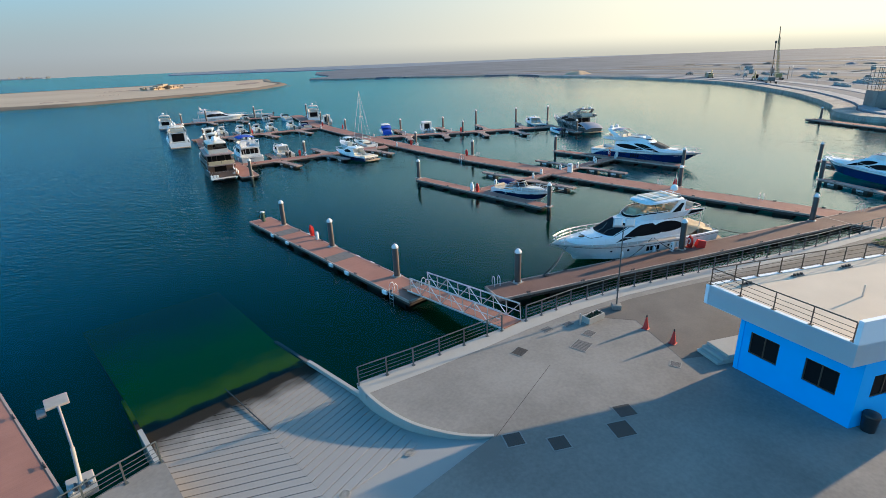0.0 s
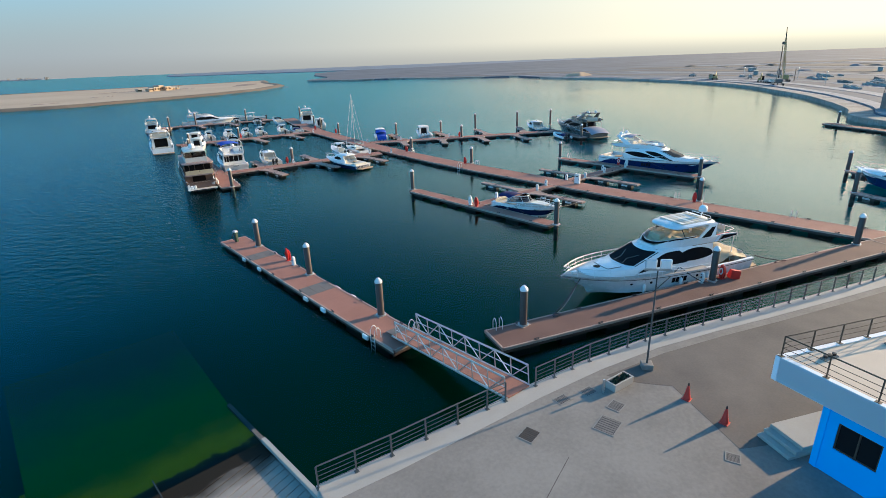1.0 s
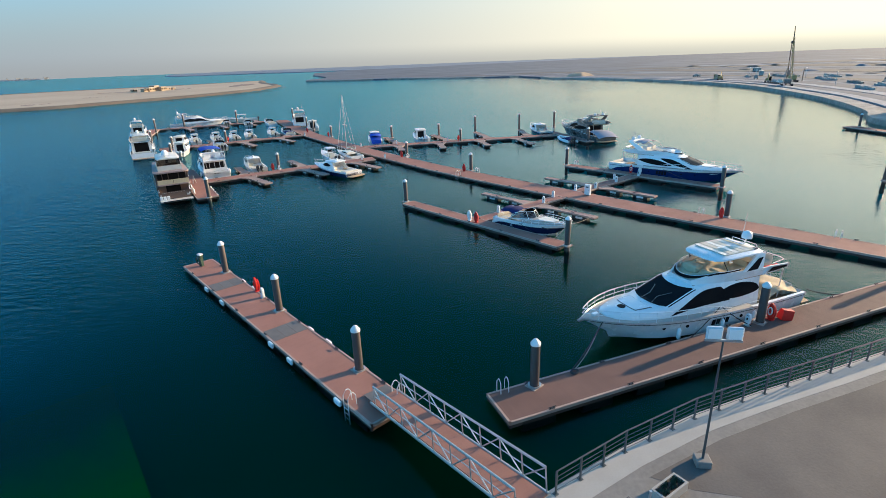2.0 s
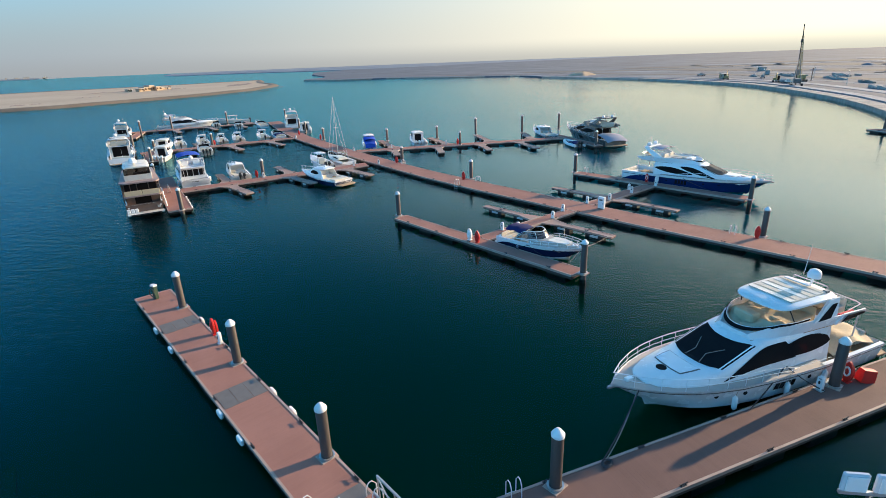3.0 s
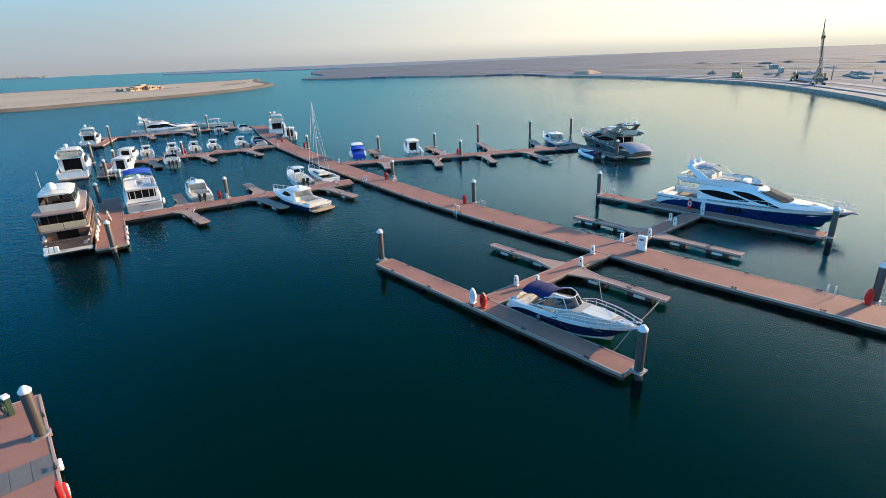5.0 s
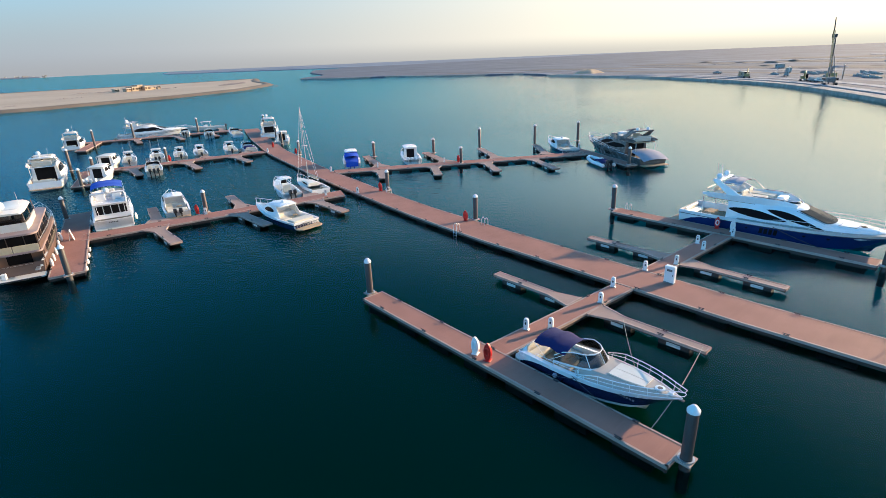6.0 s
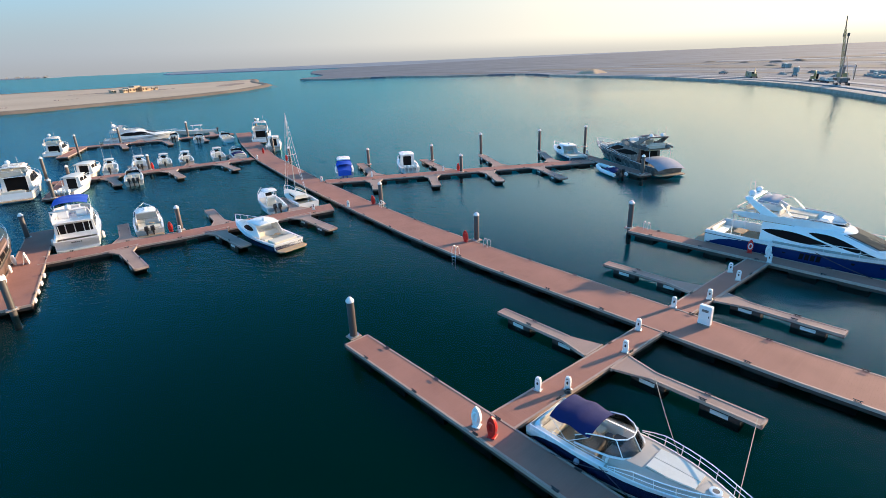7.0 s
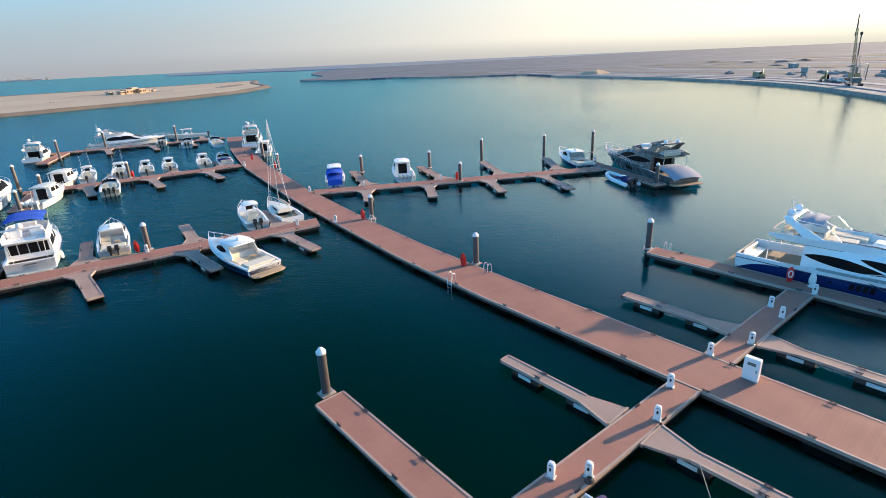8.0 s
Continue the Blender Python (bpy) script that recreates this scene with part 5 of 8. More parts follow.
def site_cabin(x, y, rz, w, mat):
    ob = thing("site_cabin", pose(x, y, LANDZ, 0, 0, rz), "portable site cabin on building land", "cabin", "site cabins")
    part("wall", box(B(), -w / 2, w / 2, -1.2, 1.2, 0.25, 2.7), mat, ob)
    part("roof", box(B(), -w / 2 - 0.1, w / 2 + 0.1, -1.3, 1.3, 2.7, 2.85), "coping", ob)
    part("plinth", box(B(), -w / 2 + 0.2, w / 2 - 0.2, -1.0, 1.0, 0, 0.25), "black", ob)
    for s in (-1, 1):
        part("door", box(B(), -0.5, 0.4, s * 1.2 - 0.02, s * 1.2 + 0.02, 0.3, 2.3), "rust", ob)
        part("window", box(B(), 0.26 * w, 0.26 * w + 0.9, s * 1.2 - 0.02, s * 1.2 + 0.02, 1.2, 2.1), "glass", ob)


def block_row(x, y, rz, n, mat):
    """A row of precast kerb blocks laid out on the ground."""
    ob = thing("precast_blocks", pose(x, y, LANDZ, 0, 0, rz), "row of pale precast concrete blocks on building land", "concrete blocks", "block rows")
    for k in range(n):
        part("block", box(B(), 2.6 * k, 2.6 * k + 2.3, -0.6, 0.6, 0, 0.7 + 0.25 * ((k * 7) % 3), 0.06), mat, ob)


def spoil(x, y, rx, ry, h, mat, seed, label):
    ob = thing("spoil_heap", pose(x, y, LANDZ, 0, 0, 30), label, "earth heap", "spoil heaps")
    rnd = random.Random(seed)
    ph = [rnd.uniform(0, 6.28) for _ in range(3)]
    rows = []
    for k in range(6):
        g = k / 5
        rows.append([((1 - g) * rx * (1 + 0.16 * math.sin(3 * a + ph[0])) * math.cos(a), (1 - g) * ry * (1 + 0.2 * math.sin(4 * a + ph[1])) * math.sin(a), h * (1 - (1 - g) ** 2) * (1 + 0.2 * math.sin(2 * a + ph[2]) * (1 - g)) - 0.1) for a in (2 * math.pi * j / 22 for j in range(22))])
    bm = B()
    bm.faces.new(skin(bm, rows[:-1], close=True)[-1])
    part("mound", bm, mat, ob, smooth=True)


excavator(286, 98, 20)
excavator(262, 66, 200)
for x, y, rz, mat in ((252, 58, 30, "cream"), (256, 61.5, 210, "paleframe"), (300, 84, 20, "paleframe"), (330, 130, 70, "paleframe")):
    pickup(x, y, rz, mat)
for x, y, rz, w, mat in ((292, 101, 35, 6.0, "sand"), (297, 104, 35, 6.0, "yellow"), (345, 96, 20, 9.0, "paleframe"), (410, 120, 40, 9.0, "coping"), (392, 40, 10, 9.0, "paleframe")):
    site_cabin(x, y, rz, w, mat)
rnd = random.Random(12)
for j in range(26):
    x = rnd.uniform(175, 330)
    y = (x - 188) * 0.74 + 2 - rnd.uniform(4, 60)
    if math.hypot(x - 234, y - 50) < 9 or math.hypot(x - 268, y - 57) < 8:
        continue
    block_row(x, y, 37 + rnd.uniform(-8, 8), rnd.randint(2, 7), rnd.choice(["coping", "paleframe", "coping", "concrete"]))
for j in range(34):
    x = rnd.uniform(200, 620)
    y = (x - 188) * 0.74 - rnd.uniform(45, 300)
    if math.hypot(x - 234, y - 50) < 16 or math.hypot(x - 268, y - 57) < 16:
        continue
    dark = rnd.random() < 0.7
    spoil(x, y, rnd.uniform(5, 14), rnd.uniform(3, 7), rnd.uniform(0.7, 2.0), "earthdark" if dark else "earthpale", j, "low dark heap of dug earth on building land" if dark else "low pale heap of dug earth on building land")
for x, y in ((283, 62), (243, 34), (322, 95), (300, 60), (275, 76)):
    ob = thing("lamp_post", pose(x, y, LANDZ), "slim pale lamp post on building land", "lamp post", "site lamp posts")
    part("shaft", tube(B(), [(0, 0, 0), (0, 0, 5.4)], 0.11, 6), "steel", ob)
    part("head", box(B(), -0.6, 0.6, -0.25, 0.25, 5.4, 5.6, 0.05), "white", ob)


def scrub(x, y, rx, ry, rz, count, seed):
    """A patch of low dry bushes."""
    ob = thing("scrub_patch", pose(x, y, 1.2, 0, 0, rz), "patch of low dry brown scrub on sand", "scrub", "island scrub", "stuff")
    rnd, bm = random.Random(seed), B()
    for _ in range(count):
        a, r = rnd.uniform(0, 6.28), rnd.random() ** 0.5
        cx, cy, h, w = rx * r * math.cos(a), ry * r * math.sin(a), rnd.uniform(0.25, 0.7), rnd.uniform(0.5, 1.3)
        ring = [bm.verts.new((cx + w * rnd.uniform(0.7, 1.2) * math.cos(b), cy + w * rnd.uniform(0.7, 1.2) * math.sin(b), 0.0)) for b in (0, 1.05, 2.1, 3.14, 4.2, 5.24)]
        top = bm.verts.new((cx + rnd.uniform(-0.2, 0.2), cy + rnd.uniform(-0.2, 0.2), h))
        for i in range(6):
            bm.faces.new((ring[i], ring[(i + 1) % 6], top))
    part("bushes", bm, "rust", ob)


scrub(172, 512, 34, 9, 55, 260, 31)
scrub(108, 500, 14, 5, 30, 60, 32)
scrub(60, 505, 20, 5, 10, 50, 33)
for x, y, z in ((-58, 372, 0), (-10, 360, 0), (30, 420, 0)):
    scrub(x, y, 8, 3, 20, 14, int(x) + 90)
heap = thing("spoil_heap", pose(352, 236, LANDZ), "orange-brown heap of dug earth on building land", "earth heap")
bm = B()
rows = []
for k in range(6):
    g = k / 5
    rows.append([((1 - g) * (16 + 2.5 * math.sin(3 * a)) * math.cos(a), (1 - g) * (9 + 1.5 * math.sin(5 * a)) * math.sin(a), 3.2 * (1 - (1 - g) ** 2) - 0.1) for a in (2 * math.pi * j / 22 for j in range(22))])
skin(bm, rows[:-1], close=True)
part("mound", bm, "sand", heap, smooth=True)
tower = thing("tower_under_construction", pose(131.5, -8.6, LANDZ, 0, 0, 30), "grey building shell with scaffold under construction", "building")
part("shell", box(B(), -3.6, 3.6, -3.6, 3.6, 0, 4.2), "concrete", tower)
for j in range(4):
    for k in range(4):
        part("scaffold_post", tube(B(), [(-3.5 + 2.33 * j, -3.5 + 2.33 * k, 4.2), (-3.5 + 2.33 * j, -3.5 + 2.33 * k, 10)], 0.07, 5), "rust", tower)
for z in (5.8, 7.2, 8.6, 9.9):
    part("scaffold_deck", box(B(), -3.7, 3.7, -3.7, 3.7, z, z + 0.12), "paleframe", tower)
# villas on the island
for j, (x, y, w, d, h) in enumerate(((81, 486, 6, 6, 3.0), (86, 491, 5, 6, 4.2), (91, 490, 5, 6, 3.0), (97, 497, 7, 4, 1.8), (76, 482, 4, 4, 2.2), (104, 503, 3, 3, 1.4), (70, 492, 4, 3, 1.8))):
    ob = thing("villa", pose(x, y, 1.3, 0, 0, 30), "sand-coloured low villa on a sandy island", "house", "island houses")
    part("wall", box(B(), -w / 2, w / 2, -d / 2, d / 2, 0, h), "sand", ob)
    part("roof", box(B(), -w / 2 - 0.4, w / 2 + 0.4, -d / 2 - 0.4, d / 2 + 0.4, h, h + 0.4), "coping", ob)
    for s in (-0.28, 0.28):
        part("window", box(B(), s * w - 0.7, s * w + 0.7, -d / 2 - 0.05, -d / 2 + 0.05, 1.0, 2.4), "glass", ob)
rnd = random.Random(21)
for j in range(38):
    x = -1500 + j * 50 + rnd.uniform(-18, 18)
    h = rnd.uniform(2, 7)
    w = rnd.uniform(10, 30)
    ob = thing("far_house", pose(x, 3950 + rnd.uniform(-40, 40), 5), "pale far-off building on a low coast", "house", "far coast houses")
    part("wall", box(B(), -w / 2, w / 2, -8, 8, 0, h), "paleframe", ob)
    part("roof", box(B(), -w / 2 - 0.5, w / 2 + 0.5, -8.5, 8.5, h, h + 1), "coping", ob)


# ---- boats: x runs forward from the stern, y to port, z up from the waterline ----
class Hull:
    """The lines of a planing hull, from which its shell, deck, rails and fenders take their places."""

    def __init__(self, length, beam, stern, bow, rake=0.13, full=2.3, draft=0.5):
        self.l, self.b, self.s, self.f, self.rake, self.full, self.draft = length, beam, stern, bow, rake, full, draft

    def half(self, u):
        return self.b / 2 * (0.92 + 0.08 * min(u / 0.3, 1)) * max(0.012, 1 - max(0, (u - 0.38) / 0.62) ** self.full)

    def height(self, u):
        return self.s + (self.f - self.s) * u ** 1.7

    def at(self, u, v):
        """A point of the port side: v = 0 at the chine, 1 at the sheer."""
        chine = self.half(u) * (0.9 - 0.45 * u ** 3)
        zc = 0.04 + 0.30 * self.f * u ** 4
        y = lerp(chine, self.half(u), v ** (1 + 0.8 * u))
        x = self.l * u * (1 - self.rake * u ** 5 * (1 - v))
        return Vector((x, y, lerp(zc, self.height(u), v)))

    def keel(self, u):
        return Vector((self.l * u * (1 - self.rake * u ** 5 * 1.1), 0, lerp(-self.draft, 0.10 * self.f, u ** 3)))

    def sheer(self, u, side=1, inset=0.0, up=0.0):
        p = self.at(u, 1.0)
        return Vector((p.x - (inset if u > 0.97 else 0), side * max(p.y - inset, 0.0), p.z + up))


STATIONS = [0, 0.08, 0.18, 0.3, 0.42, 0.54, 0.64, 0.73, 0.8, 0.86, 0.91, 0.95, 0.98, 1.0]


def hull_shell(base, h, v0, v1, mat, name, keel=False, label="", rub=0.0):
    """The band of the hull between two heights, both sides and the transom; with the bottom if keel."""
    rows = []
    vs = [v0, (v0 + v1) / 2, v1]
    for u in STATIONS:
        row = [h.at(u, v) for v in reversed(vs)]
        if keel:
            row.append(h.keel(u))
        mirror = [Vector((p.x, -p.y, p.z)) for p in reversed(row) if p.y > 0]
        rows.append((row + mirror) if keel else (row, mirror))
    bm = B()
    if keel:
        vv = skin(bm, rows)
        bm.faces.new(vv[0][::-1])
    else:
        a = skin(bm, [r[0] for r in rows])
        b = skin(bm, [r[1] for r in rows])
        bm.faces.new(a[0] + b[0])
        bmesh.ops.remove_doubles(bm, verts=bm.verts, dist=0.004)
    return part(name, bm, mat, base, label, smooth=True, angle=38)


def deck_sheet(base, h, u0, mat="gel", drop=0.03, name="deck", crown=0.06, u1=1.0):
    bm = B()
    us = [u for u in STATIONS if u0 < u < u1]
    rows = []
    for u in [u0] + us + [u1]:
        p = h.at(u, 1.0)
        rows.append([(p.x, p.y * k, p.z - drop + crown * (1 - k * k)) for k in (-1, -0.5, 0, 0.5, 1)])
    skin(bm, rows)
    return part(name, bm, mat, base, smooth=True)


def cockpit(base, h, u0, u1, z, mat="teak"):
    """A sunken floor with its inner linings."""
    bm = B()
    rows = []
    for k in range(6):
        u = lerp(u0, u1, k / 5)
        p = h.at(u, 1.0)
        rows.append([(p.x, s * (p.y - 0.22), z) for s in (-1, 1)])
    skin(bm, rows)
    part("cockpit_floor", bm, mat, base)
    for s in (-1, 1):
        bm = B()
        rows = []
        for k in range(6):
            u = lerp(u0, u1, k / 5)
            p = h.at(u, 1.0)
            rows.append([(p.x, s * p.y, p.z - 0.01), (p.x, s * (p.y - 0.2), p.z + 0.015), (p.x, s * (p.y - 0.22), z)])
        skin(bm, rows)
        part("coaming", bm, "gel", base, smooth=True)


def shell(secs, bm=None):
    """A moulded house from sections (x, half width at foot, half width at top, foot, top)."""
    bm = bm or B()
    rows = []
    for x, wb, wt, zb, zt in secs:
        r = min(0.12, 0.4 * (zt - zb))
        rows.append([(x, wb, zb), (x, lerp(wb, wt, 0.5) + 0.01, lerp(zb, zt, 0.5)), (x, wt, zt - r), (x, wt * 0.88, zt), (x, 0, zt + 0.05 * wt), (x, -wt * 0.88, zt), (x, -wt, zt - r), (x, -lerp(wb, wt, 0.5) - 0.01, lerp(zb, zt, 0.5)), (x, -wb, zb)])
    vs = skin(bm, rows)
    bm.faces.new(vs[0][::-1])
    bm.faces.new(vs[-1])
    return bm


def sec_at(secs, x):
    for a, b in zip(secs, secs[1:]):
        if a[0] <= x <= b[0]:
            t = (x - a[0]) / (b[0] - a[0])
            return [lerp(p, q, t) for p, q in zip(a, b)]
    return list(secs[0] if x < secs[0][0] else secs[-1])


def side_glass(secs, x0, x1, f0, f1, side, shape="arch", off=0.025, n=12):
    """A pane on the house's side between two heights, with tapering ends."""
    bm = B()
    rows = []
    for k in range(n + 1):
        t = k / n
        x, wb, wt, zb, zt = sec_at(secs, lerp(x0, x1, t))
        if shape == "arch":
            s = max(0.0, math.sin(math.pi * t)) ** 0.55
            g0, g1 = lerp(lerp(f0, f1, 0.35), f0, s), lerp(lerp(f0, f1, 0.35), f1, s)
        elif shape in ("lens", "lens_fore"):
            s = max(0.0, math.sin(math.pi * t ** 0.9)) ** 0.8
            mid = lerp(lerp(f0, f1, 0.72), lerp(f0, f1, 0.12), t ** 1.3) if shape == "lens" else lerp(lerp(f0, f1, 0.98), f0 + 0.02, t ** 1.2)
            g0, g1 = mid - s * (f1 - f0) * (0.46 if shape == "lens" else 0.52), mid + s * (f1 - f0) * (0.42 if shape == "lens" else 0.36)
        elif shape == "fore":
            g0, g1 = f0, lerp(f0, lerp(f1, f0, max(0, (t - 0.45) / 0.55) ** 1.5), min(1.0, 0.15 + (t / 0.22) ** 0.7))
        else:
            s = min(1, t / 0.12 + 0.3, (1 - t) / 0.12 + 0.3)
            g0, g1 = f0, lerp(f0, f1, s)
        row = []
        for g in (g0, (g0 + g1) / 2, g1):
            y = lerp(wb, wt, g) + 0.01 * (1 - abs(2 * g - 1)) + off
            row.append((x, side * y, lerp(zb, zt, g)))
        rows.append(row)
    skin(bm, rows)
    bmesh.ops.remove_doubles(bm, verts=bm.verts, dist=0.002)
    return thick(bm, 0.015)


def top_glass(secs, x0, x1, s0, s1, off=0.03, n=6, bow=0.0):
    """A pane on the sloping front of a house."""
    bm = B()
    rows = []
    for k in range(n + 1):
        row = []
        for j in range(13):
            s = lerp(s0, s1, j / 12)
            x, wb, wt, zb, zt = sec_at(secs, lerp(x0, x1, k / n) - bow * s * s)
            y = s * wt * 0.97
            drop = max(0, (abs(s) - 0.88) / 0.12) * min(0.1, 0.3 * (zt - zb))
            row.append((x, y, zt + 0.05 * wt * (1 - abs(s)) - drop + off))
        rows.append(row)
    skin(bm, rows)
    return thick(bm, 0.015)


def rail_line(base, pts, r=0.018, mat="chrome", name="rail"):
    part(name, tube(B(), pts, r, 6), mat, base, smooth=True)


def bow_rail(base, h, u0, height, inset=0.12, posts=7, mid=True, u1=1.0, out=0.0):
    """A pulpit rail round the bow with its stanchions."""
    us = [lerp(u0, u1, k / 9) for k in range(10)]
    for frac in ((1.0, 0.5) if mid else (1.0,)):
        pts = []
        for s in (1, -1):
            line = [h.sheer(u, s, inset - out * u, height * frac * min(1, 0.35 + 6 * (u - u0))) for u in us]
            pts += line if s == 1 else line[::-1]
        rail_line(base, pts, 0.022 if frac == 1 else 0.014, name="bow_rail")
    for s in (1, -1):
        for k in range(posts):
            u = lerp(u0, 0.985, (k + 0.4) / posts)
            rail_line(base, [h.sheer(u, s, inset, -0.02), h.sheer(u, s, inset - out * u, height * min(1, 0.35 + 6 * (u - u0)))], 0.014, name="stanchion")


def fender(base, x, y, z):
    bm = B()
    lathe(bm, [(0.03, 0.42), (0.06, 0.36), (0.13, 0.26), (0.13, -0.26), (0.06, -0.36), (0.0, -0.4)], 10)
    ob = part("fender", bm, "white", base, "pale grey rubber fender", smooth=True)
    ob.location = (x, y, z)
    return ob


def outboard(base, x, y, z, mat="black", tall=1.0):
    bm = B()
    shell([(x - 0.52, 0.16, 0.13, z + 0.28, z + 0.62 * tall), (x - 0.3, 0.22, 0.2, z + 0.25, z + 0.78 * tall), (x + 0.02, 0.2, 0.17, z + 0.25, z + 0.7 * tall)], bm)
    bmesh.ops.translate(bm, verts=bm.verts, vec=(0, y, 0))
    cowl = part("outboard_motor", bm, mat, base, "outboard motor", smooth=True)
    part("leg", box(B(), x - 0.36, x - 0.12, y - 0.07, y + 0.07, -0.5, z + 0.27, 0.02), mat, cowl)
    part("clamp", box(B(), x - 0.14, x + 0.06, y - 0.1, y + 0.1, z - 0.05, z + 0.25), "black", cowl)


def dome(base, x, y, z, r=0.26):
    part("radar_dome", lathe(B(), [(r * 0.5, z), (r, z + 0.2 * r), (r, z + 0.9 * r), (r * 0.8, z + 1.4 * r), (r * 0.4, z + 1.65 * r), (0, z + 1.72 * r)], 14, (x, y)), "gel", base, smooth=True)


def aerial(base, x, y, z, h, lean=0.1):
    part("aerial", tube(B(), [(x, y, z), (x - lean * h, y, z + h)], 0.018, 5, r1=0.008), "white", base)


def seat(base, x0, x1, y0, y1, z0, z1, mat="cushion", back=None):
    part("seat", box(B(), x0, x1, y0, y1, z0, z1, 0.05), mat, base)
    if back == "aft":
        part("backrest", box(B(), x0 - 0.12, x0, y0, y1, z0, z1 + 0.4, 0.05), mat, base)
    if back == "fore":
        part("backrest", box(B(), x1, x1 + 0.12, y0, y1, z0, z1 + 0.4, 0.05), mat, base)


def canopy(base, x0, x1, w, z, mat, sag=0.12, name="canopy", frame_to=None, label=""):
    """A stretched cloth roof on bows."""
    bm = B()
    rows = []
    for k in range(9):
        t = k / 8
        x = lerp(x0, x1, t)
        bow_z = 0.05 * math.cos(4 * math.pi * t) - sag * (2 * t - 1) ** 2
        rows.append([(x, w * s, z + bow_z - 0.28 * abs(s) ** 3) for s in (-1, -0.85, -0.5, 0, 0.5, 0.85, 1)])
    skin(bm, rows)
    ob = part(name, thick(bm, 0.02), mat, base, label, smooth=True)
    if frame_to is not None:
        for x in (x0 + 0.05, x1 - 0.05):
            for s in (-1, 1):
                part("canopy_pole", tube(B(), [(x, s * w, z - 0.33), ((x0 + x1) / 2, s * (w + 0.12), frame_to)], 0.016, 6), "chrome", base)
    return ob


def swim_platform(base, h, depth=0.9, z=0.28, mat="teak"):
    w = h.half(0) - 0.1
    bm = B()
    prism(bm, [(-depth, -w * 0.75), (-depth + 0.25, -w), (0.05, -w), (0.05, w), (-depth + 0.25, w), (-depth, w * 0.75)], z - 0.12, z, 0.02)
    part("swim_platform", bm, mat, base)


def portholes(base, h, us, v, side, mat="glass", r=0.13, wide=1.6):
    for u in us:
        p, q = h.at(u, v), h.at(u + 0.01, v)
        t = (q - p).normalized()
        up = Vector((0, 0, 1))
        c = p + Vector((0, 0.012, 0))
        bm = B()
        ring = [c + t * (r * wide * math.cos(a)) + up * (r * math.sin(a)) for a in (2 * math.pi * k / 12 for k in range(12))]
        ring = [Vector((w.x, side * w.y, w.z)) for w in ring]
        bm.faces.new([bm.verts.new(w) for w in ring])
        part("porthole", thick(bm, 0.02), mat, base)


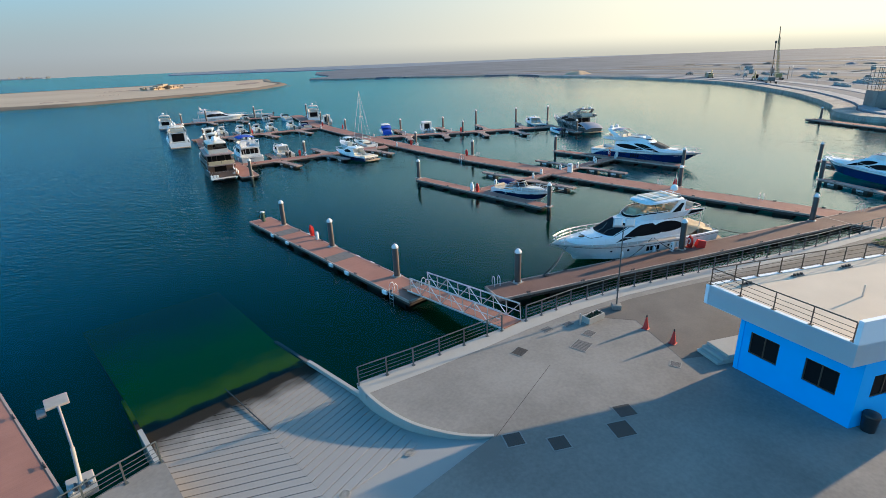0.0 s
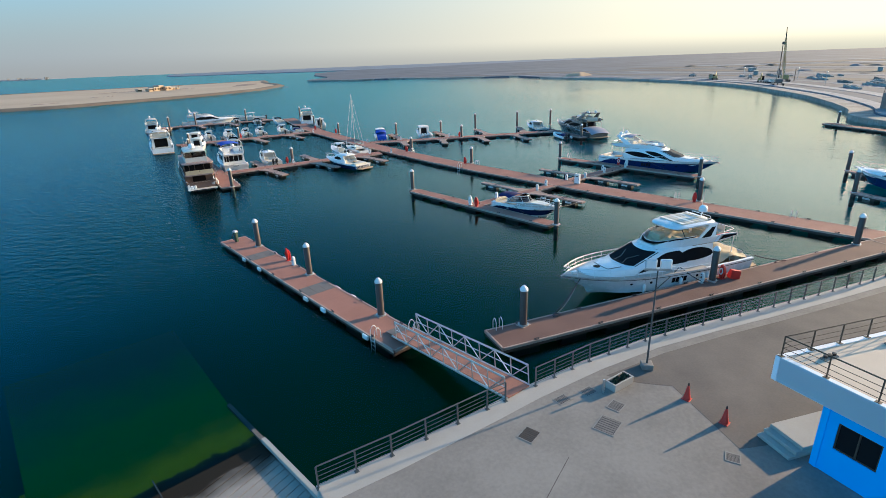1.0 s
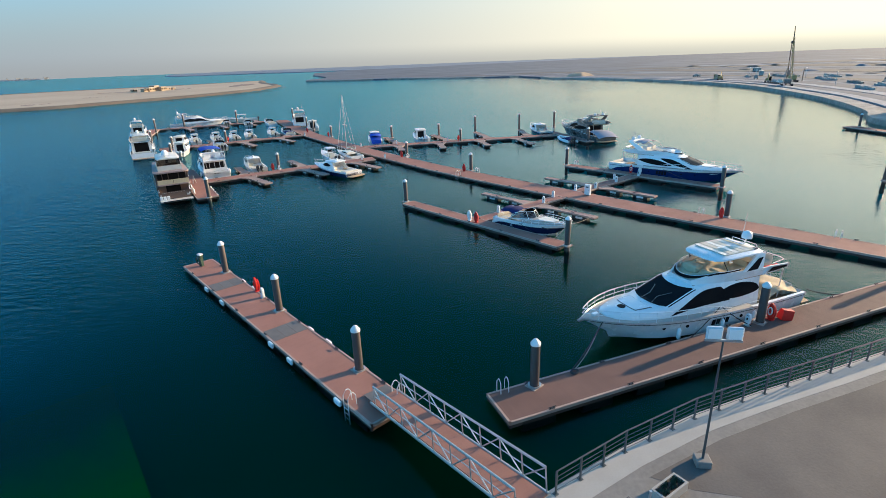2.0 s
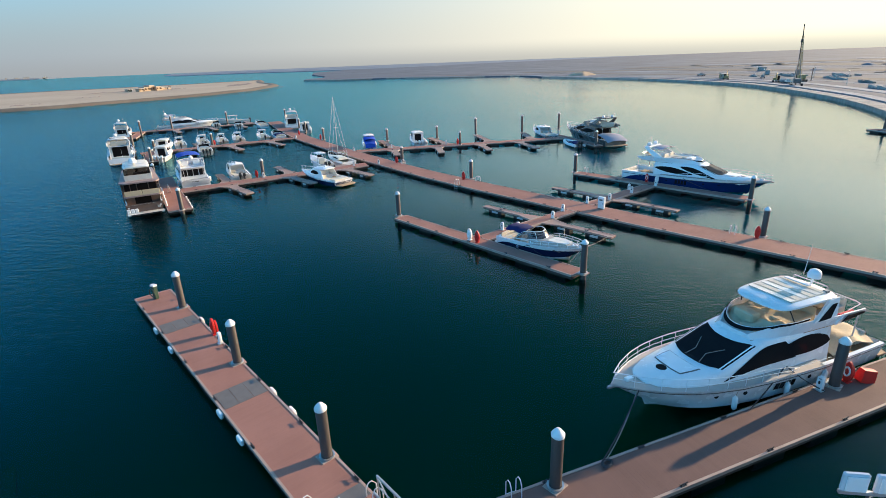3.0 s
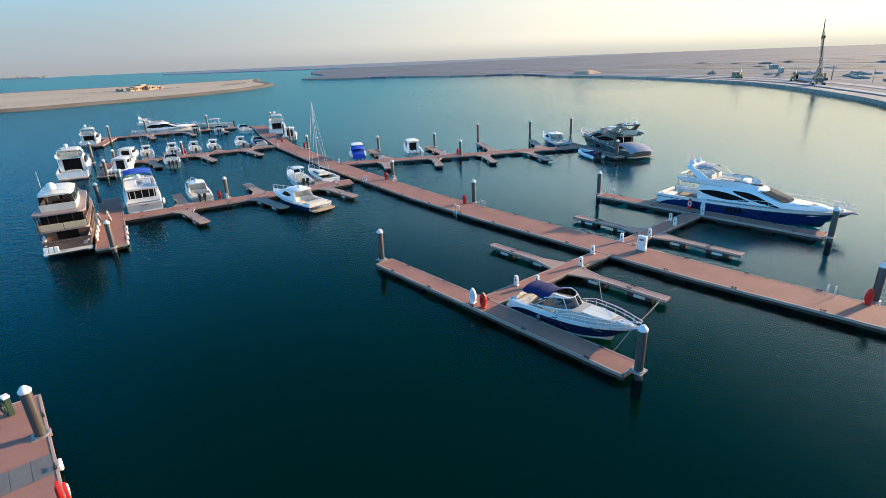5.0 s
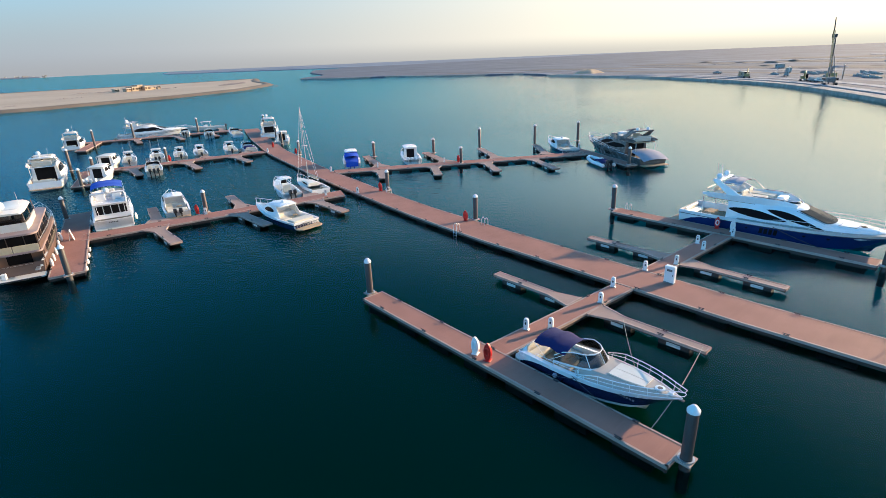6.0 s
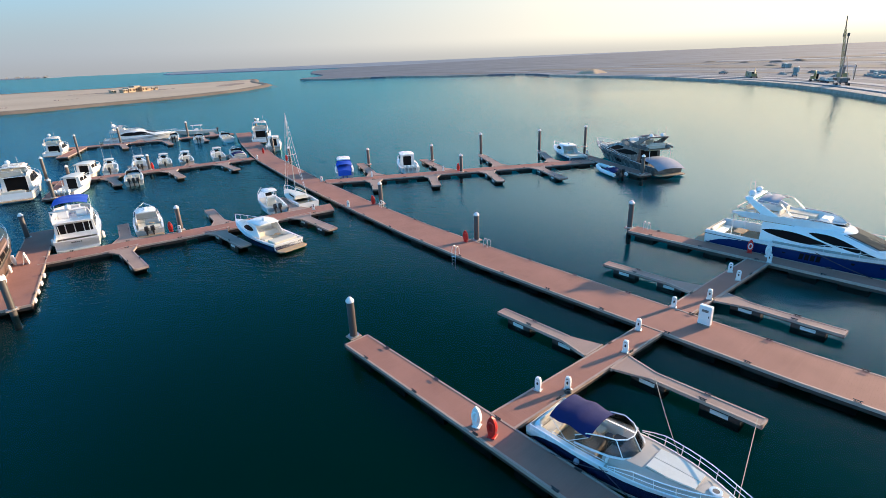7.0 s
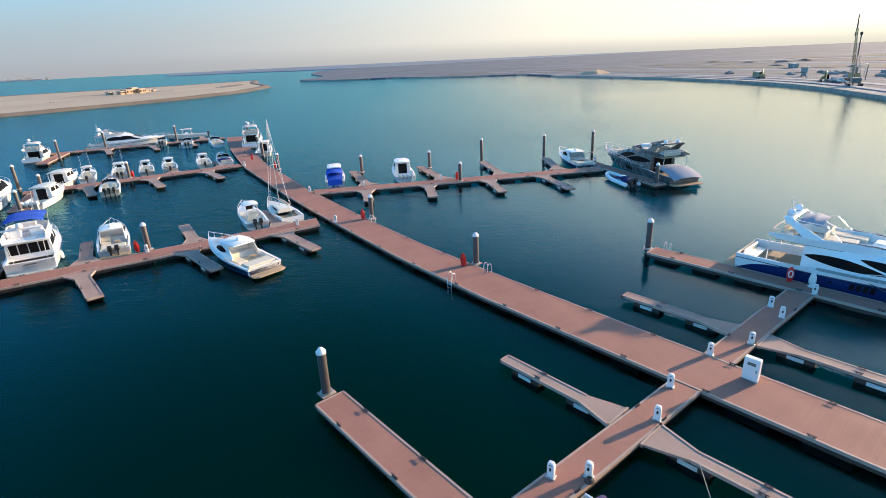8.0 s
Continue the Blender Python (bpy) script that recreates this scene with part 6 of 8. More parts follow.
def motor_yacht(m, label, length, beam, hull_mat="gel", house_mat="gel", band=None, sz=1.0, hardtop=True, arch=True, fly_cover=None, group="motor yachts", rails=True, detail=True, cover=None, split=0.62, slim=1.0, top_h=1.55):
    """A flybridge motor yacht. sz scales the heights."""
    L, W = length, beam * slim
    base = thing("motor_yacht", m, label, "yacht", group)
    h = Hull(L, beam, (1.45 if band and split > 0.7 else 1.15) * sz, 1.97 * sz, 0.12, 3.7)
    hull_shell(base, h, 0, split, band or hull_mat, "hull", keel=True)
    hull_shell(base, h, split, 1.0, hull_mat, "topside")
    for s in (1, -1):
        pts = [h.at(u, split) + Vector((0, 0.012, 0)) for u in STATIONS]
        part("rubbing_strake", tube(B(), [(p.x, s * p.y, p.z) for p in pts], 0.03, 5), "greygel" if hull_mat != "greygel" else "black", base)
    deck_sheet(base, h, 0.30, "tan" if detail and hull_mat != "greygel" else house_mat)
    cockpit(base, h, 0.0, 0.31, 0.75 * sz)
    swim_platform(base, h, 0.055 * L, 0.32)
    zd, zr = 1.05 * sz, 3.05 * sz
    secs = [(0.24 * L, 0.40 * W, 0.355 * W, zd - 0.3, zr), (0.40 * L, 0.42 * W, 0.365 * W, zd - 0.2, zr + 0.1 * sz), (0.52 * L, 0.415 * W, 0.345 * W, zd - 0.1, zr + 0.02 * sz), (0.57 * L, 0.41 * W, 0.35 * W, zd, zr - 0.16 * sz), (0.70 * L, 0.39 * W, 0.355 * W, zd + 0.2, 2.10 * sz), (0.76 * L, 0.37 * W, 0.33 * W, zd + 0.25, 2.08 * sz), (0.83 * L, 0.31 * W, 0.265 * W, zd + 0.3, 2.04 * sz), (0.88 * L, 0.22 * W, 0.175 * W, zd + 0.45, 2.0 * sz), (0.905 * L, 0.12 * W, 0.08 * W, zd + 0.5, 1.95 * sz)]
    house = part("deckhouse", shell(secs), house_mat, base, smooth=True, angle=50)
    for s in (1, -1):
        if band:
            part("window", side_glass(secs, 0.245 * L, 0.53 * L, 0.40, 0.74, s, "lens", n=20), "glass", house)
            part("window", side_glass(secs, 0.43 * L, 0.70 * L, 0.46, 0.80, s, "lens_fore", n=20), "glass", house)
        else:
            part("window", side_glass(secs, 0.235 * L, 0.47 * L, 0.44, 0.86, s), "glass", house)
            part("window", side_glass(secs, 0.40 * L, 0.685 * L, 0.42, 0.88, s, "fore"), "glass", house)
    part("windscreen", top_glass(secs, 0.59 * L, 0.715 * L, -0.97, 0.97, 0.03, 8, 0.035 * L), "glass", house)
    part("saloon_door", box(B(), 0.235 * L, 0.24 * L, -0.27 * W, 0.27 * W, zd - 0.25, zr - 0.35), "glass", house)
    # flybridge
    fz = zr + 0.04
    fsecs = [(0.13 * L, 0.36 * W, 0.40 * W, fz - 0.12, fz + 0.28 * sz), (0.21 * L, 0.38 * W, 0.42 * W, fz - 0.12, fz + 0.42 * sz), (0.42 * L, 0.36 * W, 0.37 * W, fz - 0.1, fz + 0.55 * sz), (0.50 * L, 0.31 * W, 0.28 * W, fz - 0.1, fz + 0.45 * sz), (0.55 * L, 0.24 * W, 0.18 * W, fz - 0.15, fz + 0.12 * sz)]
    bm = B()
    outer = [[(x, wt, zt), (x, wb, zb)] for x, wb, wt, zb, zt in fsecs]
    left = outer + [[(fsecs[-1][0] + 0.1, 0, fsecs[-1][4]), (fsecs[-1][0] + 0.1, 0, fsecs[-1][3])]]
    for s in (1, -1):
        skin(bm, [[(p[0], s * p[1], p[2]) for p in row] for row in left])
    part("flybridge_coaming", thick(bm, 0.06), house_mat, base, smooth=True)
    bm = B()
    rows = [[(x, -wb, zb + 0.06), (x, wb, zb + 0.06)] for x, wb, wt, zb, zt in fsecs]
    skin(bm, rows)
    part("flybridge_floor", thick(bm, 0.1), "teak" if detail else house_mat, base)
    seat(base, 0.30 * L, 0.40 * L, -0.28 * W, 0.0, fz, fz + 0.42 * sz, fly_cover or "cushion", "aft")
    seat(base, 0.30 * L, 0.42 * L, 0.06 * W, 0.28 * W, fz, fz + 0.42 * sz, fly_cover or "cushion", "aft")
    seat(base, 0.155 * L, 0.19 * L, -0.27 * W, 0.27 * W, fz, fz + 0.4 * sz, "cushion", "aft")
    part("helm_console", box(B(), 0.45 * L, 0.49 * L, -0.2 * W, 0.05 * W, fz, fz + 0.65 * sz, 0.08), fly_cover or "gel", base)
    if fly_cover:
        bm = B()
        rows = []
        for k in range(15):
            x = lerp(0.34 * L, 0.53 * L, k / 14)
            wide = 0.33 * W * (1 - 0.75 * max(0, (k - 7) / 7) ** 2)
            rows.append([(x, y * wide, fz + (0.50 + 0.10 * math.sin(5 * y + 0.5 * k) + 0.05 * math.sin(11 * y - 0.9 * k) - 0.14 * abs(y) - 0.02 * k * (k > 9)) * sz) for y in (j / 8 - 1 for j in range(17))])
        skin(bm, rows)
        part("flybridge_cover", thick(bm, 0.03), fly_cover, base, "crumpled beige canvas cover", smooth=True)
    wind = [(0.36 * L, 0.37 * W), (0.44 * L, 0.36 * W), (0.50 * L, 0.28 * W), (0.54 * L, 0.15 * W), (0.552 * L, 0.0)]
    bm = B()
    row = smooth_line(wind + [(x, -y) for x, y in wind[-2::-1]], 4)
    skin(bm, [[(x, y, fz + 0.54 * sz - 0.38 * sz * max(0, x / L - 0.47) / 0.085), (x - 0.16, y * 0.97, fz + (0.61 * sz - 0.30 * sz * max(0, x / L - 0.47) / 0.085))] for x, y in row])
    part("flybridge_windscreen", thick(bm, 0.02), "screen" if band else "glass", base, smooth=True)
    rail_line(base, [(x - 0.16, y * 0.97, fz + 0.62 * sz - 0.30 * sz * max(0, x / L - 0.47) / 0.085) for x, y in row], 0.018)
    if arch:
        top = fz + top_h * sz
        for s in (1, -1):
            bm = B()
            pts = [(0.25 * L, fz + 0.3 * sz), (0.35 * L, fz + 0.45 * sz), (0.275 * L, top), (0.23 * L, top)]
            if not hardtop:
                pts = [(0.24 * L, fz + 0.3 * sz), (0.31 * L, fz + 0.4 * sz), (0.185 * L, fz + 1.5 * sz), (0.145 * L, fz + 1.5 * sz)]
            skin(bm, [[(x, s * 0.385 * W, z) for x, z in pts[:2]], [(x, s * 0.33 * W, z) for x, z in (pts[3], pts[2])]])
            leg = part("arch_leg", thick(bm, 0.12), house_mat, base)
            lo, hi = [lerp(pts[0][0], pts[1][0], k) for k in (0.3, 0.85)], [lerp(pts[3][0], pts[2][0], k) for k in (0.35, 0.8)]
            z0, z1 = pts[0][1] + 0.16 * sz, pts[2][1] - 0.2 * sz
            bm = B()
            skin(bm, [[(x, s * (0.375 * W + 0.15), z0) for x in lo], [(x, s * (0.34 * W + 0.14), z1) for x in hi]])
            if hardtop:
                part("arch_pane", thick(bm, 0.03), "glass", leg)
            else:
                bm.free()
        if hardtop:
            ht = [(0.222 * L, 0.27 * W, 0.26 * W, top - 0.02, top + 0.1), (0.24 * L, 0.335 * W, 0.33 * W, top, top + 0.15), (0.30 * L, 0.35 * W, 0.34 * W, top, top + 0.19), (0.40 * L, 0.34 * W, 0.33 * W, top - 0.02, top + 0.17), (0.435 * L, 0.325 * W, 0.31 * W, top - 0.04, top + 0.13), (0.455 * L, 0.29 * W, 0.275 * W, top - 0.06, top + 0.09), (0.468 * L, 0.23 * W, 0.21 * W, top - 0.06, top + 0.05), (0.475 * L, 0.12 * W, 0.10 * W, top - 0.06, top + 0.02)]
            roof = part("hardtop", shell(ht), house_mat, base, smooth=True)
            part("sunroof", box(B(), 0.265 * L, 0.415 * L, -0.27 * W, 0.27 * W, top + 0.17, top + 0.245, 0.02), "cushion", roof)
            for k in range(6):
                x = lerp(0.27 * L, 0.41 * L, k / 5)
                part("sunroof_slat", box(B(), x - 0.16, x + 0.16, -0.265 * W, 0.265 * W, top + 0.244, top + 0.262, 0.008), "cream" if k % 2 else "cushion", roof)
            part("roof_rail", tube(B(), [(0.232 * L, -0.2 * W, top + 0.18), (0.232 * L, -0.2 * W, top + 0.36), (0.232 * L, 0.2 * W, top + 0.36), (0.232 * L, 0.2 * W, top + 0.18)], 0.022, 6), "chrome", roof)
            part("horn", box(B(), 0.245 * L, 0.262 * L, 0.22 * W, 0.27 * W, top + 0.17, top + 0.30, 0.02), "greygel", roof)
            for s in (1, -1):
                part("hardtop_strut", tube(B(), [(0.43 * L, s * 0.29 * W, top), (0.41 * L, s * 0.34 * W, fz + 0.5 * sz)], 0.03, 6), "black", base)
            ztop = top + 0.2
            dome(base, 0.24 * L, 0.05 * W, ztop + 0.38, 0.32)
            part("mast", tube(B(), [(0.255 * L, 0.05 * W, ztop - 0.1), (0.24 * L, 0.05 * W, ztop + 0.4)], 0.05, 6), "gel", base)
            part("radar_bar", box(B(), 0.265 * L, 0.28 * L, -0.2 * W, 0.1 * W, ztop + 0.12, ztop + 0.2, 0.02), "gel", base)
        else:
            ztop = fz + 1.5 * sz
            part("arch_top", box(B(), 0.145 * L, 0.185 * L, -0.335 * W, 0.335 * W, ztop - 0.06, ztop + 0.12, 0.05), house_mat, base)
            dome(base, 0.16 * L, 0.2 * W, ztop + 0.12, 0.27)
            dome(base, 0.16 * L, -0.16 * W, ztop + 0.12, 0.27)
            part("mast", tube(B(), [(0.16 * L, 0, ztop), (0.15 * L, 0, ztop + 1.2)], 0.03, 6), "gel", base)
            for s in (1, -1):
                part("bimini_pole", tube(B(), [(0.19 * L, s * 0.33 * W, ztop), (0.30 * L, s * 0.33 * W, ztop - 0.1), (0.36 * L, s * 0.35 * W, fz + 0.5)], 0.02, 6), "chrome", base)
            canopy(base, 0.20 * L, 0.285 * L, 0.32 * W, ztop + 0.15, cover or "canvas_grey")
        aerial(base, 0.16 * L, -0.25 * W, ztop, 1.6)
    # aft wing and fly rail
    for s in (1, -1):
        bm = B()
        skin(bm, [[(0.105 * L, s * 0.40 * W, fz + 0.34 * sz), (0.105 * L, s * 0.40 * W, fz + 0.14 * sz)], [(0.22 * L, s * 0.43 * W, fz + 0.5 * sz), (0.24 * L, s * 0.40 * W, fz - 0.1)]])
        wing = part("wing", thick(bm, 0.07), house_mat, base)
        if detail and hardtop:
            bm = B()
            skin(bm, [[(0.118 * L, s * (0.405 * W + 0.06), fz + 0.30 * sz), (0.118 * L, s * (0.405 * W + 0.06), fz + 0.17 * sz)], [(0.205 * L, s * (0.425 * W + 0.07), fz + 0.40 * sz), (0.225 * L, s * (0.41 * W + 0.07), fz + 0.06 * sz)]])
            part("wing_pane", thick(bm, 0.03), "glass", wing)
        part("roof_post", tube(B(), [(0.11 * L, s * 0.34 * W, 0.9 * sz), (0.11 * L, s * 0.35 * W, fz - 0.1)], 0.04, 6), "chrome", base)
    rail_line(base, [(0.2 * L, 0.41 * W, fz + 0.62 * sz), (0.125 * L, 0.37 * W, fz + 0.62 * sz), (0.115 * L, 0.3 * W, fz + 0.62 * sz), (0.115 * L, -0.3 * W, fz + 0.62 * sz), (0.125 * L, -0.37 * W, fz + 0.62 * sz), (0.2 * L, -0.41 * W, fz + 0.62 * sz)])
    # cockpit furniture
    seat(base, 0.02 * L, 0.06 * L, -0.3 * W, 0.3 * W, 0.75 * sz, 1.08 * sz, "cream", "aft")
    part("cockpit_table", box(B(), 0.10 * L, 0.15 * L, -0.15 * W, 0.15 * W, 1.2 * sz, 1.26 * sz), "teak", base)
    part("table_leg", tube(B(), [(0.125 * L, 0, 0.75 * sz), (0.125 * L, 0, 1.2 * sz)], 0.05, 8), "chrome", base)
    if band:
        # white quarter sweeping down to the transom
        for s in (1, -1):
            bm = B()
            rows = []
            for u, v in ((-0.001, 0.10), (0.03, 0.34), (0.07, 0.56), (0.12, 0.70), (0.18, 0.76)):
                lo, hi = h.at(max(u, 0), v), h.at(max(u, 0), 0.765)
                rows.append([(p.x, s * (p.y + 0.012), p.z) for p in (lo, hi)])
            skin(bm, rows)
            bmesh.ops.remove_doubles(bm, verts=bm.verts, dist=0.02)
            part("quarter_panel", thick(bm, 0.015), house_mat, base, smooth=True)
    if rails:
        bow_rail(base, h, 0.42, 0.62, 0.10, 9 if detail else 5, detail)
    # foredeck: hatch, sunpad line, windlass, cleats
    part("hatch", lathe(B(), [(0.26, 1.98 * sz), (0.26, 2.10 * sz), (0.22, 2.12 * sz), (0, 2.12 * sz)], 16, (0.82 * L, 0)), "glass", base)
    if detail:
        part("sunpad_groove", top_glass(secs, 0.738 * L, 0.806 * L, -0.66, 0.66, 0.012, 8, 0.016 * L), "deckgrey", house)
        part("sunpad", top_glass(secs, 0.741 * L, 0.803 * L, -0.62, 0.62, 0.04, 8, 0.016 * L), house_mat, house, smooth=True)
    part("windlass", box(B(), 0.925 * L, 0.95 * L, -0.12, 0.12, 1.85 * sz, 2.08 * sz, 0.03), "chrome", base)
    part("anchor", box(B(), 0.965 * L, 1.01 * L, -0.07, 0.07, 1.78 * sz, 1.92 * sz, 0.02), "steel", base)
    if detail:
        for s in (1, -1):
            portholes(base, h, (0.36, 0.62, 0.72), 0.58, s, "glass", 0.11, 1.1)
            for k in range(4):
                bm = B()
                q = [h.at(0.42 + 0.022 * k + d, v) + Vector((0, 0.014, 0)) for d, v in ((0, 0.36), (0.016, 0.36), (0.02, 0.70), (0.004, 0.70))]
                bm.faces.new([bm.verts.new((w.x, s * w.y, w.z)) for w in q])
                part("hull_window", thick(bm, 0.02), "glass", base)
        for y in (-0.08 * W, 0.12 * W):
            part("wiper", tube(B(), [(0.712 * L, y, 2.16 * sz), (0.675 * L, y * 0.7, 2.42 * sz), (0.635 * L, y * 1.6, 2.72 * sz)], 0.02, 5), "greygel", base)
        for s in (1, -1):
            rail_line(base, [h.sheer(u, s, 0.08, 0.32) for u in (0.28, 0.33, 0.38, 0.42)], 0.016, name="side_rail")
            rail_line(base, [(0.72 * L, s * 0.16 * W, 2.06 * sz), (0.78 * L, s * 0.13 * W, 2.10 * sz), (0.82 * L, s * 0.09 * W, 2.04 * sz)], 0.016, name="grab_rail")
    return base, h


def outboards(base, n, w, x=0.0, z=0.55, mat="black"):
    for k in range(n):
        outboard(base, x, (k - (n - 1) / 2) * w, z, mat)


def cabin_boat(m, label, length, beam, hull_mat="gel", lower=None, style="cabin", motors=2, motor_mat="black", roof="gel", group="cabin boats", cover=None, aerials=0, fly=False, category="boat", split=0.5):
    """A small motor boat: style cabin (house forward), console (T-top), cuddy (screen and open cockpit), hardtop (open aft)."""
    L, W = length, beam
    base = thing("motor_boat", m, label, category, group)
    h = Hull(L, W, 0.85, 1.35, 0.16, 2.2, 0.4)
    hull_shell(base, h, 0, split, lower or hull_mat, "hull", keel=True)
    hull_shell(base, h, split, 1.0, hull_mat, "topside")
    uc = {"cabin": 0.36, "console": 0.62, "cuddy": 0.52, "hardtop": 0.42}[style]
    deck_sheet(base, h, uc)
    cockpit(base, h, 0.02, uc + 0.01, 0.42, "cream" if style != "hardtop" else "cushion")
    part("transom", box(B(), 0.0, 0.16, -h.half(0) + 0.05, h.half(0) - 0.05, 0.3, 0.84, 0.03), hull_mat, base)
    part("bulkhead", box(B(), uc * L, uc * L + 0.06, -0.42 * W, 0.42 * W, 0.42, 1.02), "gel", base)
    if style == "cabin":
        secs = [(0.36 * L, 0.36 * W, 0.32 * W, 0.9, 2.35), (0.55 * L, 0.36 * W, 0.31 * W, 0.95, 2.4), (0.62 * L, 0.34 * W, 0.27 * W, 1.0, 2.25), (0.72 * L, 0.28 * W, 0.20 * W, 1.05, 1.5), (0.88 * L, 0.12 * W, 0.08 * W, 1.2, 1.42)]
        house = part("cabin", shell(secs), "gel", base, smooth=True, angle=50)
        for s in (1, -1):
            part("window", side_glass(secs, 0.38 * L, 0.50 * L, 0.45, 0.84, s, "box"), "glass", house)
            part("window", side_glass(secs, 0.51 * L, 0.66 * L, 0.45, 0.84, s, "fore"), "glass", house)
        part("windscreen", top_glass(secs, 0.62 * L, 0.71 * L, -0.9, 0.9), "glass", house)
        part("door", box(B(), 0.352 * L, 0.36 * L, -0.2 * W, 0.2 * W, 0.6, 2.1), "glass", house)
        rsec = [(0.26 * L, 0.33 * W, 0.33 * W, 2.42, 2.5), (0.45 * L, 0.36 * W, 0.35 * W, 2.42, 2.54), (0.62 * L, 0.32 * W, 0.30 * W, 2.42, 2.5)]
        part("roof", shell(rsec), roof, base, smooth=True)
        for s in (1, -1):
            part("roof_post", tube(B(), [(0.27 * L, s * 0.31 * W, 0.85), (0.28 * L, s * 0.31 * W, 2.42)], 0.03, 6), "chrome", base)
        top = 2.54
        if fly:
            part("flybridge", shell([(0.36 * L, 0.30 * W, 0.32 * W, 2.5, 2.95), (0.52 * L, 0.30 * W, 0.30 * W, 2.5, 3.05), (0.60 * L, 0.24 * W, 0.18 * W, 2.5, 2.7)]), "gel", base, smooth=True)
            canopy(base, 0.33 * L, 0.52 * L, 0.30 * W, 3.95, roof if roof != "gel" else "canvas_beige", frame_to=2.9)
            top = 3.0
        for k in range(aerials):
            aerial(base, 0.42 * L, (k - (aerials - 1) / 2) * 0.5 * W, top, 3.2, 0.04)
    elif style == "console":
        part("console", shell([(0.40 * L, 0.17 * W, 0.15 * W, 0.42, 1.4), (0.46 * L, 0.17 * W, 0.15 * W, 0.42, 1.5), (0.53 * L, 0.15 * W, 0.11 * W, 0.42, 0.95)]), "gel", base, smooth=True)
        part("screen", box(B(), 0.465 * L, 0.475 * L, -0.14 * W, 0.14 * W, 1.45, 1.9), "glass", base)
        part("hardtop", shell([(0.30 * L, 0.29 * W, 0.29 * W, 2.25, 2.33), (0.42 * L, 0.33 * W, 0.32 * W, 2.27, 2.38), (0.56 * L, 0.28 * W, 0.26 * W, 2.25, 2.33)]), roof, base, smooth=True)
        for s in (1, -1):
            for x in (0.34, 0.52):
                part("top_pole", tube(B(), [(x * L, s * 0.22 * W, 0.42), (x * L, s * 0.27 * W, 2.25)], 0.025, 6), "chrome", base)
        seat(base, 0.33 * L, 0.38 * L, -0.18 * W, 0.18 * W, 0.42, 1.05, "cushion", "aft")
        for k in range(aerials):
            aerial(base, 0.40 * L, (k - (aerials - 1) / 2) * 0.5 * W, 2.35, 3.2, 0.04)
    elif style == "cuddy":
        secs = [(0.50 * L, 0.38 * W, 0.34 * W, 1.0, 1.28), (0.62 * L, 0.33 * W, 0.27 * W, 1.05, 1.42), (0.80 * L, 0.2 * W, 0.14 * W, 1.15, 1.42), (0.9 * L, 0.1 * W, 0.06 * W, 1.2, 1.36)]
        part("foredeck_trunk", shell(secs), "gel", base, smooth=True)
        rim = [(0.44 * L, 0.38 * W), (0.53 * L, 0.34 * W), (0.58 * L, 0.18 * W), (0.59 * L, 0.0)]
        row = rim + [(x, -y) for x, y in rim[-2::-1]]
        part("windscreen", thick(skin_bm([[(x, y, 1.2), (x - 0.28, y * 0.9, 1.75)] for x, y in row]), 0.02), "glass", base, smooth=True)
        seat(base, 0.34 * L, 0.42 * L, -0.30 * W, -0.08 * W, 0.42, 0.9, "cushion", "aft")
        seat(base, 0.34 * L, 0.42 * L, 0.08 * W, 0.30 * W, 0.42, 0.9, "cushion", "aft")
        seat(base, 0.08 * L, 0.14 * L, -0.32 * W, 0.32 * W, 0.42, 0.8, "cushion", "aft")
    else:
        secs = [(0.32 * L, 0.36 * W, 0.33 * W, 0.8, 2.1), (0.50 * L, 0.40 * W, 0.34 * W, 0.95, 2.2), (0.58 * L, 0.38 * W, 0.30 * W, 1.0, 2.05), (0.72 * L, 0.30 * W, 0.2 * W, 1.05, 1.5), (0.9 * L, 0.12 * W, 0.08 * W, 1.2, 1.38)]
        front = [s for s in secs if s[0] > 0.45 * L]
        house = part("deckhouse", shell(front), "gel", base, smooth=True, angle=50)
        part("windscreen", top_glass(secs, 0.585 * L, 0.70 * L, -0.92, 0.92), "glass", house)
        for s in (1, -1):
            bm = B()
            skin(bm, [[(0.30 * L, s * 0.39 * W, 0.86), (0.30 * L, s * 0.37 * W, 1.05)], [(0.40 * L, s * 0.40 * W, 0.9), (0.37 * L, s * 0.345 * W, 2.05)], [(0.52 * L, s * 0.40 * W, 0.95), (0.52 * L, s * 0.34 * W, 2.15)]])
            side = part("side_wing", thick(bm, 0.06), "gel", base)
            part("window", side_glass(secs, 0.40 * L, 0.60 * L, 0.36, 0.78, s, "arch", 0.06), "glass", side)
        part("hardtop", shell([(0.30 * L, 0.30 * W, 0.30 * W, 2.06, 2.16), (0.42 * L, 0.35 * W, 0.34 * W, 2.1, 2.24), (0.56 * L, 0.32 * W, 0.30 * W, 2.06, 2.18)]), roof, base, smooth=True)
        seat(base, 0.04 * L, 0.17 * L, -0.36 * W, 0.36 * W, 0.42, 0.95, "cushion")
        seat(base, 0.22 * L, 0.36 * L, 0.1 * W, 0.36 * W, 0.42, 0.85, "cushion", "fore")
        part("cockpit_table", lathe(B(), [(0.30, 0.95), (0.32, 0.98), (0, 0.98)], 14, (0.26 * L, -0.12 * W)), "teak", base)
        swim_platform(base, h, 0.09 * L, 0.3, "teak")
        dome(base, 0.40 * L, 0, 2.22, 0.2)
        bow_rail(base, h, 0.5, 0.55, 0.1, 6, False)
